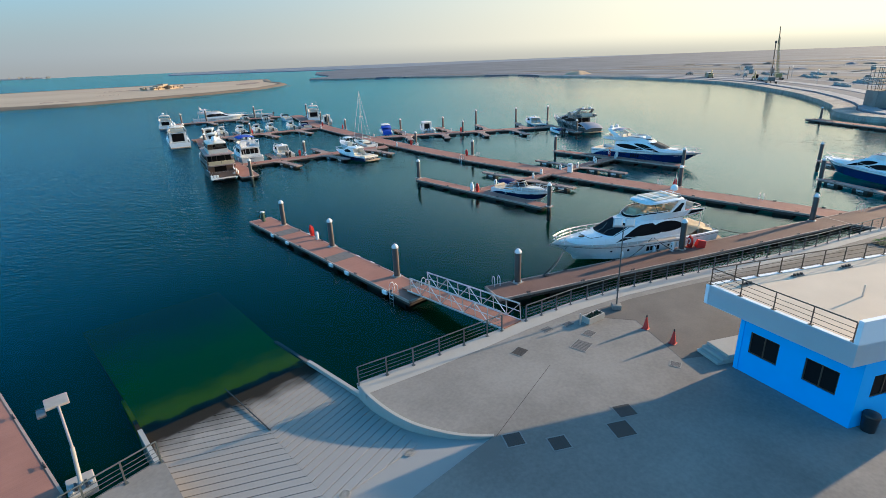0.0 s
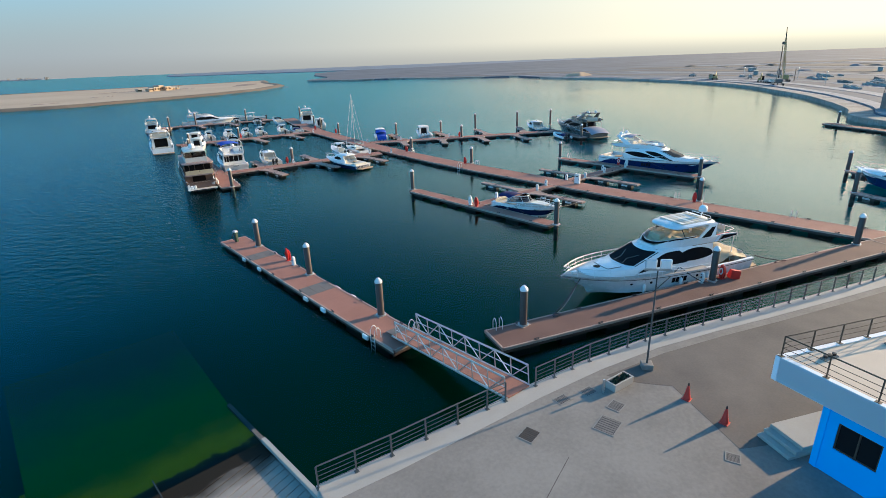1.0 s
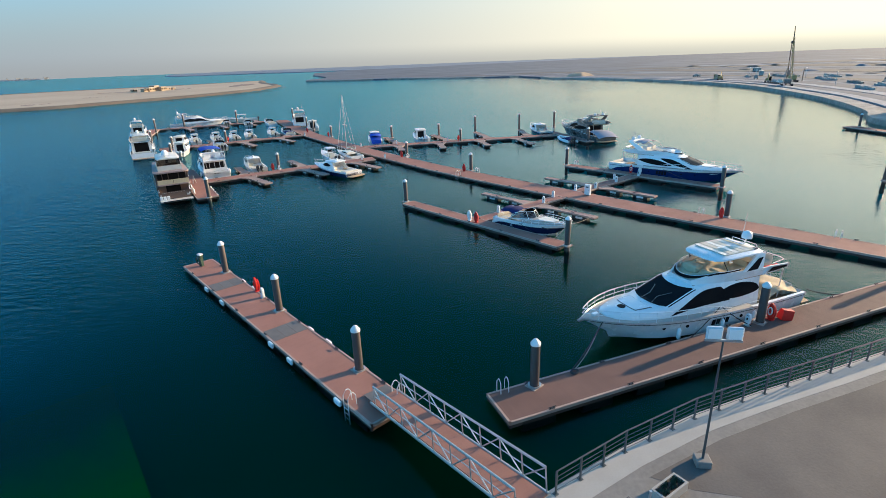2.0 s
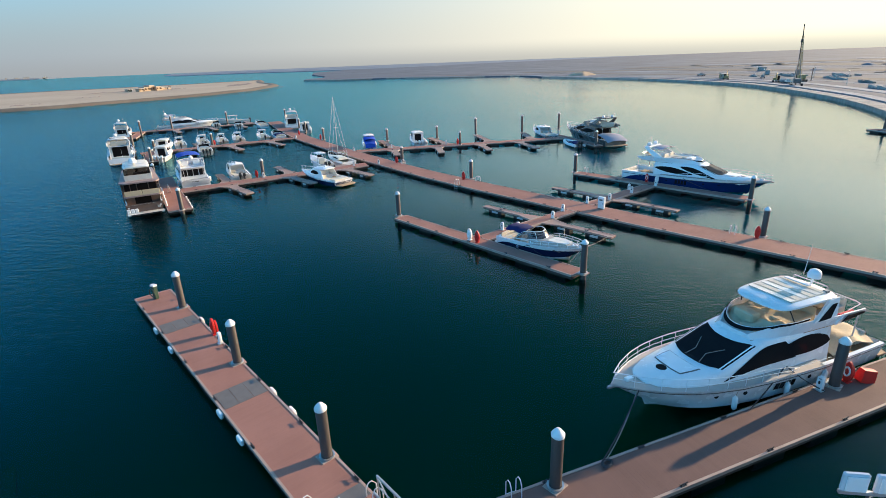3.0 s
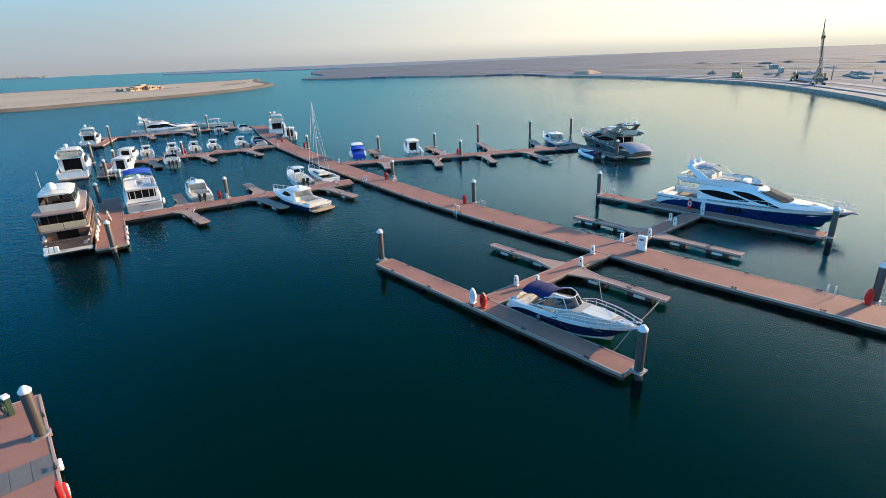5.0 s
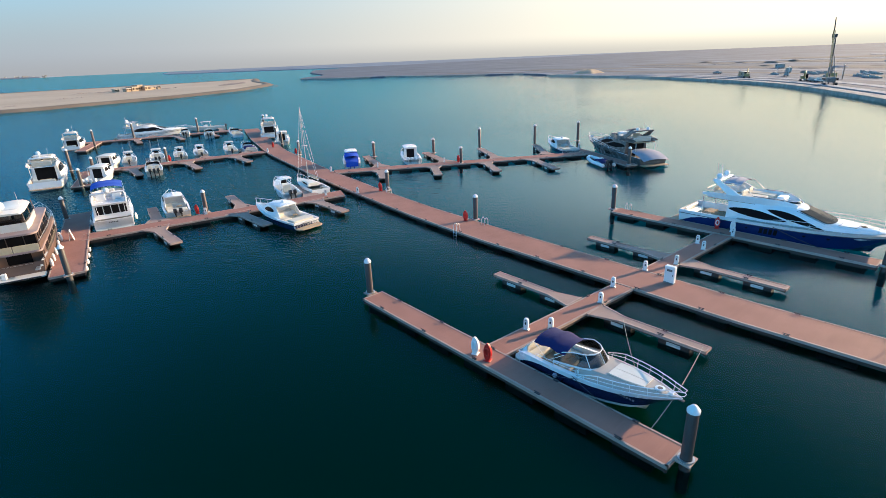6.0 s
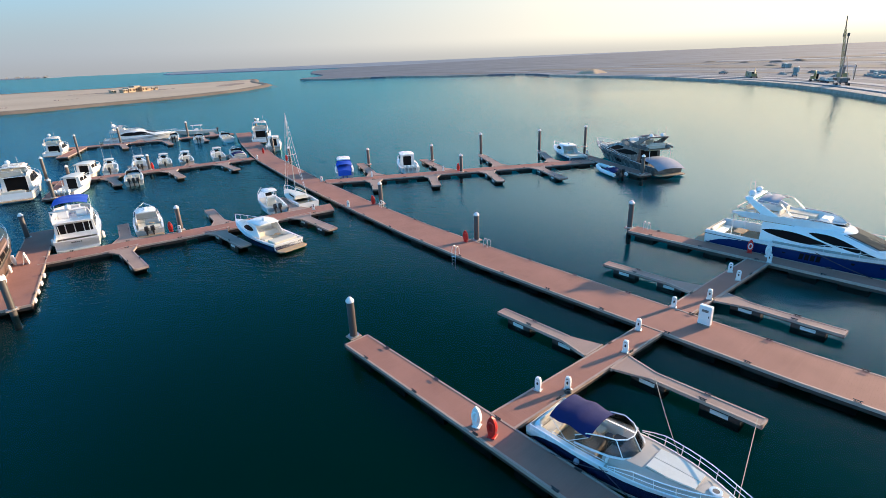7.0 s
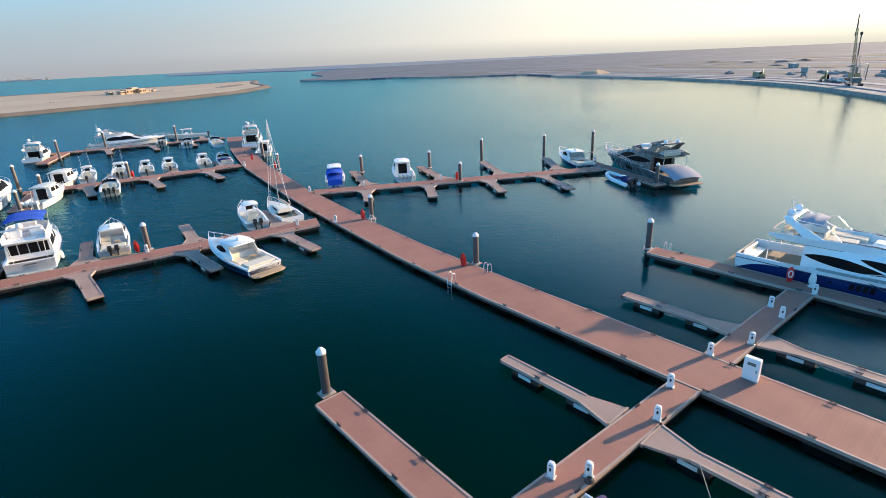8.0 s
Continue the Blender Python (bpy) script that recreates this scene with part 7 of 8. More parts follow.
    if style != "hardtop":
        bow_rail(base, h, 0.58, 0.42, 0.08, 4, False)
    if cover:
        canopy(base, 0.06 * L, uc * L, 0.40 * W, 1.35 if style != "cabin" else 2.3, cover, 0.3, "cockpit_cover")
        if style == "cabin":
            bm = B()
            skin(bm, [[(0.27 * L, s * 0.36 * W, 2.35) for s in (-1, -0.5, 0, 0.5, 1)], [(0.12 * L, s * 0.38 * W, 1.7) for s in (-1, -0.5, 0, 0.5, 1)], [(-0.06 * L, s * 0.34 * W, 1.25 + 0.1 * math.cos(9 * s)) for s in (-1, -0.5, 0, 0.5, 1)], [(-0.09 * L, s * 0.33 * W, 0.5) for s in (-1, -0.5, 0, 0.5, 1)]])
            part("stern_cover", thick(bm, 0.02), cover, base, smooth=True)
    if motors:
        outboards(base, motors, min(0.62, 0.8 * W / motors), -0.02, 0.55, motor_mat)
    return base


def skin_bm(rows):
    bm = B()
    skin(bm, rows)
    return bm


# ---- the fleet ----
# white flybridge yacht along the quay pontoon
yacht, yh = motor_yacht(pose(2.3, -15.95, 0, 0, 0, 160.0), "white flybridge motor yacht with dark windows and a beige covered bridge", 16.6, 4.75, sz=1.0, fly_cover="canvas_beige", split=0.84, slim=0.93, top_h=1.32)
for u in (0.30, 0.46, 0.66):
    p = yh.at(u, 0.5)
    fender(yacht, p.x, p.y + 0.15, 0.55)
    part("fender_line", tube(B(), [(p.x, p.y + 0.15, 0.95), (p.x, yh.half(u) - 0.05, yh.height(u) + 0.02)], 0.012, 4), "rope", yacht)
bm = B()
rows = []
for k in range(11):
    x = lerp(0.25, 3.7, k / 10)
    rows.append([(x, y * 1.85, 0.95 + 0.85 * math.sin(math.pi * (0.18 + 0.6 * k / 10)) + 0.09 * math.sin(4.1 * y + 0.8 * k) + 0.05 * math.sin(9 * y - 1.3 * k) - 0.34 * abs(y) ** 3) for y in (j / 6 - 1 for j in range(13))])
skin(bm, rows)
part("cockpit_cover", thick(bm, 0.03), "canvas_beige", yacht, "crumpled beige canvas over the cockpit seats", smooth=True)
part("ensign_bundle", box(B(), 2.6, 3.8, 1.55, 1.75, 3.35, 3.52, 0.06), "red", yacht, "rolled red cloth")

# blue yacht on the far pontoon
motor_yacht(pose(34.55, 15.4, 0, 0, 0, -90), "white flybridge yacht with a royal blue hull beside a pontoon", 17.7, 5.0, band="blue", split=0.80, sz=1.03, hardtop=False, slim=0.92, cover="canvas_grey")
# grey yacht
motor_yacht(pose(56.9, 30.8, 0, 0, 0, 61), "warm grey flybridge yacht with a covered cockpit", 20.5, 4.9, hull_mat="greygel", house_mat="greygel", band="greygel", sz=1.08, hardtop=False, cover="black")
grey_cover = thing("cockpit_cover", pose(56.9, 30.8, 0, 0, 0, 61), "taut grey canvas cover over a yacht's stern", "cover")
bm = B()
rows = []
for k in range(6):
    x = lerp(-0.9, 3.6, k / 5)
    rows.append([(x, y * 2.15, 1.0 + 1.15 * math.sin(math.pi * min(1, (k + 0.6) / 5) * 0.55) - 0.3 * abs(y) ** 3) for y in (-1, -0.6, -0.2, 0.2, 0.6, 1)])
skin(bm, rows)
part("cloth", thick(bm, 0.03), "canvas_grey", grey_cover, smooth=True)
# blue yachts beyond the far berths
motor_yacht(pose(35.7, -29.6, 0, 0, 0, 62.3), "white flybridge yacht with a bright blue hull at an outer berth", 15.0, 4.3, band="blue", split=0.76, sz=0.95, hardtop=False, detail=False)
# white yacht beside the end pontoon
motor_yacht(pose(-13.6, 92.6, 0, 0, 0, 78), "tall white flybridge yacht seen from its stern", 15.0, 4.8, sz=1.1, hardtop=True, detail=False, top_h=0.95)
motor_yacht(pose(7.6, 152.9, 0, 0, 0, -17), "long white express yacht lying along a far pontoon", 17.0, 4.4, sz=0.9, hardtop=False, detail=False)
motor_yacht(pose(33.2, 116.4, 0, 0, 0, 64), "white flybridge yacht berthed by the far walkway", 13.0, 4.3, sz=0.95, hardtop=True, detail=False)
motor_yacht(pose(-4.6, 139.2, 0, 0, 0, 72), "white flybridge boat with blue-tinted windows at a far berth", 11.0, 4.0, sz=0.8, hardtop=True, detail=False)


def sport_cruiser(m):
    """The open cruiser with a navy lower hull, curved screen, sunpad and navy bimini."""
    L, W = 8.7, 2.9
    base = thing("sport_cruiser", m, "white sport cruiser with navy hull and navy bimini beside a pontoon", "boat")
    h = Hull(L, W, 1.02, 1.5, 0.17, 2.5, 0.4)
    hull_shell(base, h, 0, 0.12, "cream", "bottom", keel=True, label="pale boot stripe and bottom")
    hull_shell(base, h, 0.12, 0.70, "navy", "hull", label="glossy navy hull side")
    hull_shell(base, h, 0.70, 1.0, "gel", "topside", label="white topside")
    for s in (1, -1):
        part("rubbing_strake", tube(B(), [(p.x, s * (p.y + 0.01), p.z) for p in (h.at(u, 0.98) for u in STATIONS)], 0.028, 5), "chrome", base)
    deck_sheet(base, h, 0.43, "tan", crown=0.05)
    cockpit(base, h, 0.03, 0.44, 0.5, "teak")
    part("bulkhead", box(B(), 0.43 * L, 0.44 * L, -0.40 * W, 0.40 * W, 0.5, 1.3), "gel", base)
    secs = [(0.41 * L, 0.40 * W, 0.36 * W, 0.95, 1.42), (0.54 * L, 0.37 * W, 0.32 * W, 1.0, 1.50), (0.66 * L, 0.31 * W, 0.25 * W, 1.1, 1.50), (0.84 * L, 0.19 * W, 0.14 * W, 1.2, 1.50), (0.92 * L, 0.1 * W, 0.06 * W, 1.28, 1.44)]
    trunk = part("foredeck_trunk", shell(secs), "tan", base, smooth=True)
    for s in (-1, 1):
        bm = B()
        skin(bm, [[(x, s * 0.02, z), (x, s * w, z)] for x, z, w in ((0.60 * L, 1.60, 0.22 * W), (0.70 * L, 1.62, 0.23 * W), (0.81 * L, 1.60, 0.16 * W))])
        part("sunpad", thick(bm, 0.07), "cream", base, "cream padded sunpad half", smooth=True)
    part("hatch", lathe(B(), [(0.22, 1.48), (0.24, 1.55), (0.19, 1.56)], 18, (0.875 * L, 0)), "chrome", base)
    part("hatch_lid", lathe(B(), [(0.19, 1.555), (0, 1.57)], 18, (0.875 * L, 0)), "deckgrey", base)
    # wrap-round screen
    rim = [(0.26 * L, 0.40 * W), (0.35 * L, 0.395 * W), (0.44 * L, 0.37 * W), (0.50 * L, 0.29 * W), (0.535 * L, 0.16 * W), (0.545 * L, 0.0)]
    row = rim + [(x, -y) for x, y in rim[-2::-1]]

    def lift(x):
        return 0.15 + 0.62 * min(1, max(0, (x / L - 0.26) / 0.14))

    bm = B()
    skin(bm, [[(x, y, 1.22 + 0.22 * min(1, max(0, (x / L - 0.26) / 0.2))), (x - 0.55 * lift(x), y * 0.86, 1.32 + lift(x))] for x, y in row])
    part("windscreen", thick(bm, 0.02), "screen", base, "smoked clear curved windscreen", smooth=True)
    part("screen_frame", tube(B(), [(x - 0.55 * lift(x), y * 0.86, 1.33 + lift(x)) for x, y in row], 0.028, 6), "gel", base, smooth=True)
    part("screen_foot", tube(B(), [(x, y * 1.01, 1.24 + 0.22 * min(1, max(0, (x / L - 0.26) / 0.2))) for x, y in row], 0.05, 6), "gel", base, smooth=True)
    for i in (3, 5, 7):
        x, y = row[i]
        part("screen_bar", tube(B(), [(x + 0.01, y * 1.005, 1.42), (x - 0.55 * lift(x), y * 0.86, 1.33 + lift(x))], 0.022, 5), "gel", base)
    # helm, seats
    part("helm_console", shell([(0.39 * L, 0.15 * W, 0.14 * W, 0.5, 1.45), (0.45 * L, 0.16 * W, 0.14 * W, 0.5, 1.52)]), "black", base)
    part("steering_wheel", lathe(B(), [(0.17, 1.50), (0.20, 1.52), (0.17, 1.54)], 14, (0.375 * L, -0.02 * W)), "black", base)
    seat(base, 0.29 * L, 0.35 * L, -0.28 * W, 0.05 * W, 0.5, 1.05, "cushion", "aft")
    seat(base, 0.14 * L, 0.30 * L, 0.16 * W, 0.36 * W, 0.5, 0.9, "cushion")
    seat(base, 0.05 * L, 0.12 * L, -0.36 * W, 0.36 * W, 0.5, 0.92, "cushion", "aft")
    part("folded_table", box(B(), 0.2 * L, 0.31 * L, -0.12 * W, 0.08 * W, 0.95, 1.0), "teak", base)
    swim_platform(base, h, 0.55, 0.35, "cream")
    part("stern_locker", shell([(0.01 * L, 0.42 * W, 0.40 * W, 0.5, 1.0), (0.05 * L, 0.42 * W, 0.38 * W, 0.5, 1.08)]), "gel", base, smooth=True)
    canopy(base, 0.10 * L, 0.335 * L, 0.37 * W, 2.12, "canvas_navy", 0.10, "bimini", 1.1, "navy cloth bimini")
    bow_rail(base, h, 0.46, 0.46, 0.04, 6, True, out=0.14)
    for s in (1, -1):
        rail_line(base, [h.sheer(u, s, 0.05, 0.26) for u in (0.14, 0.2, 0.28, 0.36, 0.44)], 0.016, name="side_rail")
        for u in (0.14, 0.28, 0.44):
            rail_line(base, [h.sheer(u, s, 0.05, 0.0), h.sheer(u, s, 0.05, 0.26)], 0.014, name="stanchion")
    for j in range(5):
        part("marking_bar", box(B(), 6.2 + 0.16 * j, 6.3 + 0.16 * j, -h.half(0.7) - 0.012, -h.half(0.7) + 0.03, 1.02, 1.10), "greygel", base)
    part("anchor_roller", box(B(), 0.96 * L, 1.01 * L, -0.07, 0.07, 1.36, 1.44, 0.02), "deckgrey", base)
    part("windlass", box(B(), 0.925 * L, 0.95 * L, -0.1, 0.1, 1.42, 1.6, 0.02), "chrome", base)
    p = h.at(0.3, 0.5)
    part("ball_fender", lathe(B(), [(0.03, 0.14), (0.11, 0.08), (0.13, 0.0), (0.09, -0.1), (0.0, -0.13)], 12), "canvas_grey", base, "grey ball fender", smooth=True).location = (p.x, -p.y - 0.12, 0.62)
    # white quarters sweeping down to the transom
    for s in (1, -1):
        bm = B()
        rows = []
        for u, v in ((0.0, 0.25), (0.04, 0.45), (0.09, 0.60), (0.16, 0.69)):
            rows.append([(q.x, s * (q.y + 0.012), q.z) for q in (h.at(u, v), h.at(u, 0.71))])
        skin(bm, rows)
        part("quarter_panel", thick(bm, 0.015), "gel", base, smooth=True)
    return base


sport_cruiser(pose(2.35, 10.1, 0, 0, 0, -89))


def sailboat(m):
    L, W = 8.6, 2.9
    base = thing("sailboat", m, "white sailing yacht with bare mast beside a walkway", "sailboat")
    h = Hull(L, W, 0.85, 1.05, 0.10, 1.9, 0.6)
    hull_shell(base, h, 0, 0.25, "cream", "bottom", keel=True)
    hull_shell(base, h, 0.25, 1.0, "gel", "hull")
    deck_sheet(base, h, 0.30, "cream")
    cockpit(base, h, 0.02, 0.31, 0.45)
    secs = [(0.30 * L, 0.28 * W, 0.24 * W, 0.8, 1.25), (0.50 * L, 0.28 * W, 0.23 * W, 0.85, 1.32), (0.70 * L, 0.18 * W, 0.13 * W, 0.9, 1.12)]
    house = part("coachroof", shell(secs), "cream", base, smooth=True)
    for s in (1, -1):
        part("window", side_glass(secs, 0.34 * L, 0.62 * L, 0.35, 0.75, s, "box"), "glass", house)
    part("mast", tube(B(), [(0.50 * L, 0, 1.2), (0.49 * L, 0, 11.4)], 0.05, 8, r1=0.03), "steel", base)
    part("boom", tube(B(), [(0.49 * L, 0, 1.95), (0.08 * L, 0, 2.0)], 0.06, 8), "white", base)
    part("sail_cover", tube(B(), [(0.46 * L, 0, 2.1), (0.3 * L, 0, 2.14), (0.1 * L, 0, 2.08)], 0.12, 8), "canvas_beige", base)
    part("forestay", tube(B(), [(0.985 * L, 0, 1.05), (0.49 * L, 0, 11.2)], 0.02, 5), "white", base, "furled white headsail")
    part("backstay", tube(B(), [(0.0, 0, 0.9), (0.49 * L, 0, 11.3)], 0.014, 4), "chrome", base)
    for s in (1, -1):
        part("shroud", tube(B(), [(0.48 * L, s * 0.46 * W, 0.95), (0.49 * L, s * 0.3, 6.2), (0.49 * L, 0, 11.1)], 0.012, 4), "chrome", base)
        part("spreader", tube(B(), [(0.49 * L, 0, 6.2), (0.49 * L, s * 0.5, 6.2)], 0.025, 5), "white", base)
    bow_rail(base, h, 0.75, 0.55, 0.08, 3, False)
    return base


sailboat(pose(13.6, 55.6, 0, 0, 0, 84))


def bridge_boat(m):
    """The flybridge cruiser with the bright blue bimini, moored stern to."""
    L, W = 12.0, 4.25
    base = thing("flybridge_cruiser", m, "white flybridge cruiser with a bright blue bimini moored stern-to", "boat")
    h = Hull(L, W, 1.15, 1.75, 0.13, 2.4)
    hull_shell(base, h, 0, 0.45, "gel", "hull", keel=True)
    hull_shell(base, h, 0.45, 1.0, "gel", "topside")
    deck_sheet(base, h, 0.24)
    cockpit(base, h, 0.02, 0.25, 0.75, "cream")
    part("transom", box(B(), 0.0, 0.12, -h.half(0) + 0.03, h.half(0) - 0.03, 0.2, 1.2, 0.04), "gel", base)
    for j in range(6):
        part("marking_bar", box(B(), -0.01, 0.002, -0.42 + 0.16 * j, -0.31 + 0.16 * j, 0.85, 0.97), "greygel", base)
    secs = [(0.13 * L, 0.43 * W, 0.40 * W, 1.0, 2.75), (0.45 * L, 0.43 * W, 0.38 * W, 1.1, 2.8), (0.55 * L, 0.40 * W, 0.32 * W, 1.2, 2.6), (0.66 * L, 0.33 * W, 0.24 * W, 1.3, 1.85), (0.86 * L, 0.15 * W, 0.1 * W, 1.5, 1.8)]
    house = part("deckhouse", shell(secs), "gel", base, smooth=True, angle=50)
    for s in (1, -1):
        part("window", side_glass(secs, 0.16 * L, 0.36 * L, 0.45, 0.85, s, "box"), "glass", house)
        part("window", side_glass(secs, 0.38 * L, 0.60 * L, 0.45, 0.85, s, "fore"), "glass", house)
    for j in range(4):
        y0 = -0.36 * W + j * 0.185 * W
        part("stern_window", box(B(), 0.128 * L - 0.02, 0.13 * L, y0, y0 + 0.165 * W, 1.55, 2.5), "glass", house, "dark stern window")
    part("windscreen", top_glass(secs, 0.555 * L, 0.65 * L, -0.92, 0.92), "glass", house)
    part("flybridge_floor", box(B(), 0.06 * L, 0.50 * L, -0.40 * W, 0.40 * W, 2.8, 2.92, 0.03), "gel", base)
    for s in (1, -1):
        part("flybridge_side", thick(skin_bm([[(0.06 * L, s * 0.39 * W, 2.92), (0.07 * L, s * 0.40 * W, 3.35)], [(0.44 * L, s * 0.38 * W, 2.92), (0.42 * L, s * 0.39 * W, 3.6)], [(0.53 * L, s * 0.2 * W, 2.92), (0.50 * L, s * 0.2 * W, 3.55)], [(0.545 * L, 0, 2.92), (0.515 * L, 0, 3.55)]]), 0.06), "gel", base, smooth=True)
        part("stern_ladder_rail", tube(B(), [(0.07 * L, s * 0.3 * W, 0.9), (0.07 * L, s * 0.32 * W, 2.8)], 0.03, 6), "chrome", base)
    seat(base, 0.22 * L, 0.27 * L, -0.3 * W, -0.08 * W, 2.92, 3.5, "white", "aft")
    seat(base, 0.22 * L, 0.27 * L, 0.08 * W, 0.3 * W, 2.92, 3.5, "white", "aft")
    part("helm_console", box(B(), 0.38 * L, 0.43 * L, -0.16 * W, 0.16 * W, 2.92, 3.75, 0.06), "gel", base)
    part("arch", tube(B(), [(0.10 * L, 0.40 * W, 3.2), (0.06 * L, 0.38 * W, 4.1), (0.06 * L, -0.38 * W, 4.1), (0.10 * L, -0.40 * W, 3.2)], 0.1, 8), "gel", base, smooth=True)
    dome(base, 0.06 * L, 0, 4.2, 0.28)
    canopy(base, 0.19 * L, 0.53 * L, 0.37 * W, 4.62, "canvas_blue", 0.08, "bimini", 3.5, "bright blue cloth bimini")
    bow_rail(base, h, 0.4, 0.65, 0.1, 6, True)
    swim_platform(base, h, 0.7, 0.3, "cream")
    for s in (1, -1):
        fender(base, 2.0, s * (W / 2 + 0.12), 0.7)
    return base


bridge_boat(pose(-10.2, 60.0, 0, 0, 0, 80))


def plate(bm, x0, x1, w0, w1, z0, z1, r=0.5):
    """A deck slab with rounded corners, w0 wide at its aft end and w1 forward."""
    pts = []
    for cx, cy, a0 in ((x0 + r, -w0 + r, 180), (x1 - r, -w1 + r, 270), (x1 - r, w1 - r, 0), (x0 + r, w0 - r, 90)):
        pts += [(cx + r * math.cos(radians(a0 + k * 22.5)), cy + r * math.sin(radians(a0 + k * 22.5))) for k in range(5)]
    return prism(bm, pts, z0, z1, 0.03)


def tri_deck(m):
    """The tall brown and cream motor yacht with a covered upper bridge."""
    L, W = 19.0, 4.35
    H = W / 2
    base = thing("three_deck_yacht", m, "brown and cream three-deck motor yacht moored by an end pontoon", "yacht")
    h = Hull(L, W, 1.45, 2.3, 0.12, 2.6)
    hull_shell(base, h, 0, 0.55, "brown", "hull", keel=True)
    hull_shell(base, h, 0.55, 1.0, "brown", "topside")
    deck_sheet(base, h, 0.12, "teak")
    cockpit(base, h, 0.0, 0.13, 0.72, "mauve")
    part("swim_platform", plate(B(), -1.1, 0.15, H * 0.94, H * 0.9, 0.28, 0.44, 0.3), "cream", base, "pale swim platform")
    part("platform_fender", tube(B(), [(0.1, -H * 0.95, 0.36), (-0.9, -H * 0.93, 0.36), (-1.1, -H * 0.7, 0.36), (-1.1, H * 0.7, 0.36), (-0.9, H * 0.93, 0.36), (0.1, H * 0.95, 0.36)], 0.07, 6), "black", base)
    part("stern_bulwark", box(B(), 0.05, 0.2, -H * 0.55, H * 0.88, 0.6, 1.3, 0.04), "brown", base)
    part("bulwark_cap", box(B(), 0.0, 0.26, -H * 0.56, H * 0.9, 1.3, 1.37, 0.02), "cream", base)
    lower = [(2.0, H * 0.88, H * 0.88, 0.7, 2.25), (11.5, H * 0.9, H * 0.86, 1.3, 2.25), (13.8, H * 0.7, H * 0.5, 1.6, 1.9)]
    house = part("lower_deckhouse", shell(lower), "brown", base, smooth=True, angle=45)
    part("saloon_door", box(B(), 1.95, 2.0, -0.9, 0.9, 0.8, 2.05), "glass", house, "dark saloon door")
    for s in (1, -1):
        for k in range(4):
            x = 3.0 + 2.1 * k
            part("window", side_glass(lower, x, x + 1.8, 0.45, 0.85, s, "box"), "glass", house)
        part("side_deck_post", tube(B(), [(0.6, s * H * 0.9, 0.8), (0.5, s * H * 0.93, 2.25)], 0.06, 6), "brown", base)
    # middle deck: pale parapet at the stern, dark panes set back under the roof
    part("middle_floor", plate(B(), 0.1, 12.6, H * 0.97, H * 0.86, 2.25, 2.42, 0.4), "mauve", base)
    for k in range(2):
        y0 = -H * 0.9 + k * H * 0.88
        part("stern_parapet", box(B(), 0.18, 0.28, y0, y0 + H * 0.86, 2.42, 3.02, 0.03), "canvas_beige", base, "pale canvas-covered rail")
    for s in (1, -1):
        bm = B()
        skin(bm, [[(0.2, s * H * 0.92, 2.42), (0.2, s * H * 0.93, 3.02)], [(6.0, s * H * 0.95, 2.42), (6.0, s * H * 0.95, 2.95)], [(11.8, s * H * 0.84, 2.42), (11.6, s * H * 0.82, 2.85)]])
        part("side_parapet", thick(bm, 0.06), "brown", base)
        rail_line(base, [(0.2, s * H * 0.94, 3.2), (6.0, s * H * 0.96, 3.15), (11.6, s * H * 0.83, 3.05)], 0.02)
        for k in range(3):
            part("roof_post", tube(B(), [(0.3 + 1.1 * k, s * H * 0.9, 3.0), (0.35 + 1.1 * k, s * H * 0.92, 3.95)], 0.045, 6), "brown", base)
    middle = [(1.3, H * 0.84, H * 0.82, 2.42, 3.95), (9.6, H * 0.84, H * 0.78, 2.42, 3.95), (11.4, H * 0.66, H * 0.42, 2.42, 2.95)]
    house = part("middle_deckhouse", shell(middle), "brown", base, smooth=True, angle=45)
    for k, (y0, y1) in enumerate(((-0.79, -0.42), (-0.38, 0.16), (0.2, 0.50), (0.54, 0.79))):
        part("stern_pane", box(B(), 1.26, 1.30, y0 * H, y1 * H, 2.6, 3.86), "glass", house, "dark stern pane")
    for s in (1, -1):
        for k in range(3):
            x = 1.7 + 2.3 * k
            part("window", side_glass(middle, x, x + 2.1, 0.34, 0.9, s, "box"), "glass", house)
        part("window", side_glass(middle, 8.6, 10.6, 0.4, 0.88, s, "fore"), "glass", house)
    part("windscreen", top_glass(middle, 9.8, 11.2, -0.85, 0.85), "glass", house)
    part("boat_deck", plate(B(), -0.3, 10.4, H * 1.0, H * 0.84, 3.95, 4.12, 0.7), "mauve", base, "mauve-brown overhanging roof")
    # upper bridge: pale coaming, dark well, pale canopy
    bm = B()
    ring = [(1.0, -0.66), (1.0, 0.66), (2.6, 0.70), (6.4, 0.64), (7.6, 0.38), (7.9, 0.0), (7.6, -0.38), (6.4, -0.64), (2.6, -0.70)]
    skin(bm, [[(x, y * H, 4.12), (x - 0.08, y * H * 1.03, 4.78)] for x, y in ring + ring[:1]])
    bmesh.ops.remove_doubles(bm, verts=bm.verts, dist=1e-4)
    part("bridge_coaming", thick(bm, 0.07), "cream", base, "cream bridge coaming", smooth=True)
    part("bridge_floor", plate(B(), 1.05, 7.3, H * 0.62, H * 0.4, 4.12, 4.15, 0.3), "deckgrey", base)
    seat(base, 4.6, 5.3, -0.5 * H, -0.05 * H, 4.15, 4.75, "cushion", "aft")
    seat(base, 4.6, 5.3, 0.1 * H, 0.5 * H, 4.15, 4.75, "cushion", "aft")
    part("helm_console", box(B(), 6.2, 6.9, -0.4 * H, 0.4 * H, 4.15, 5.0, 0.08), "black", base)
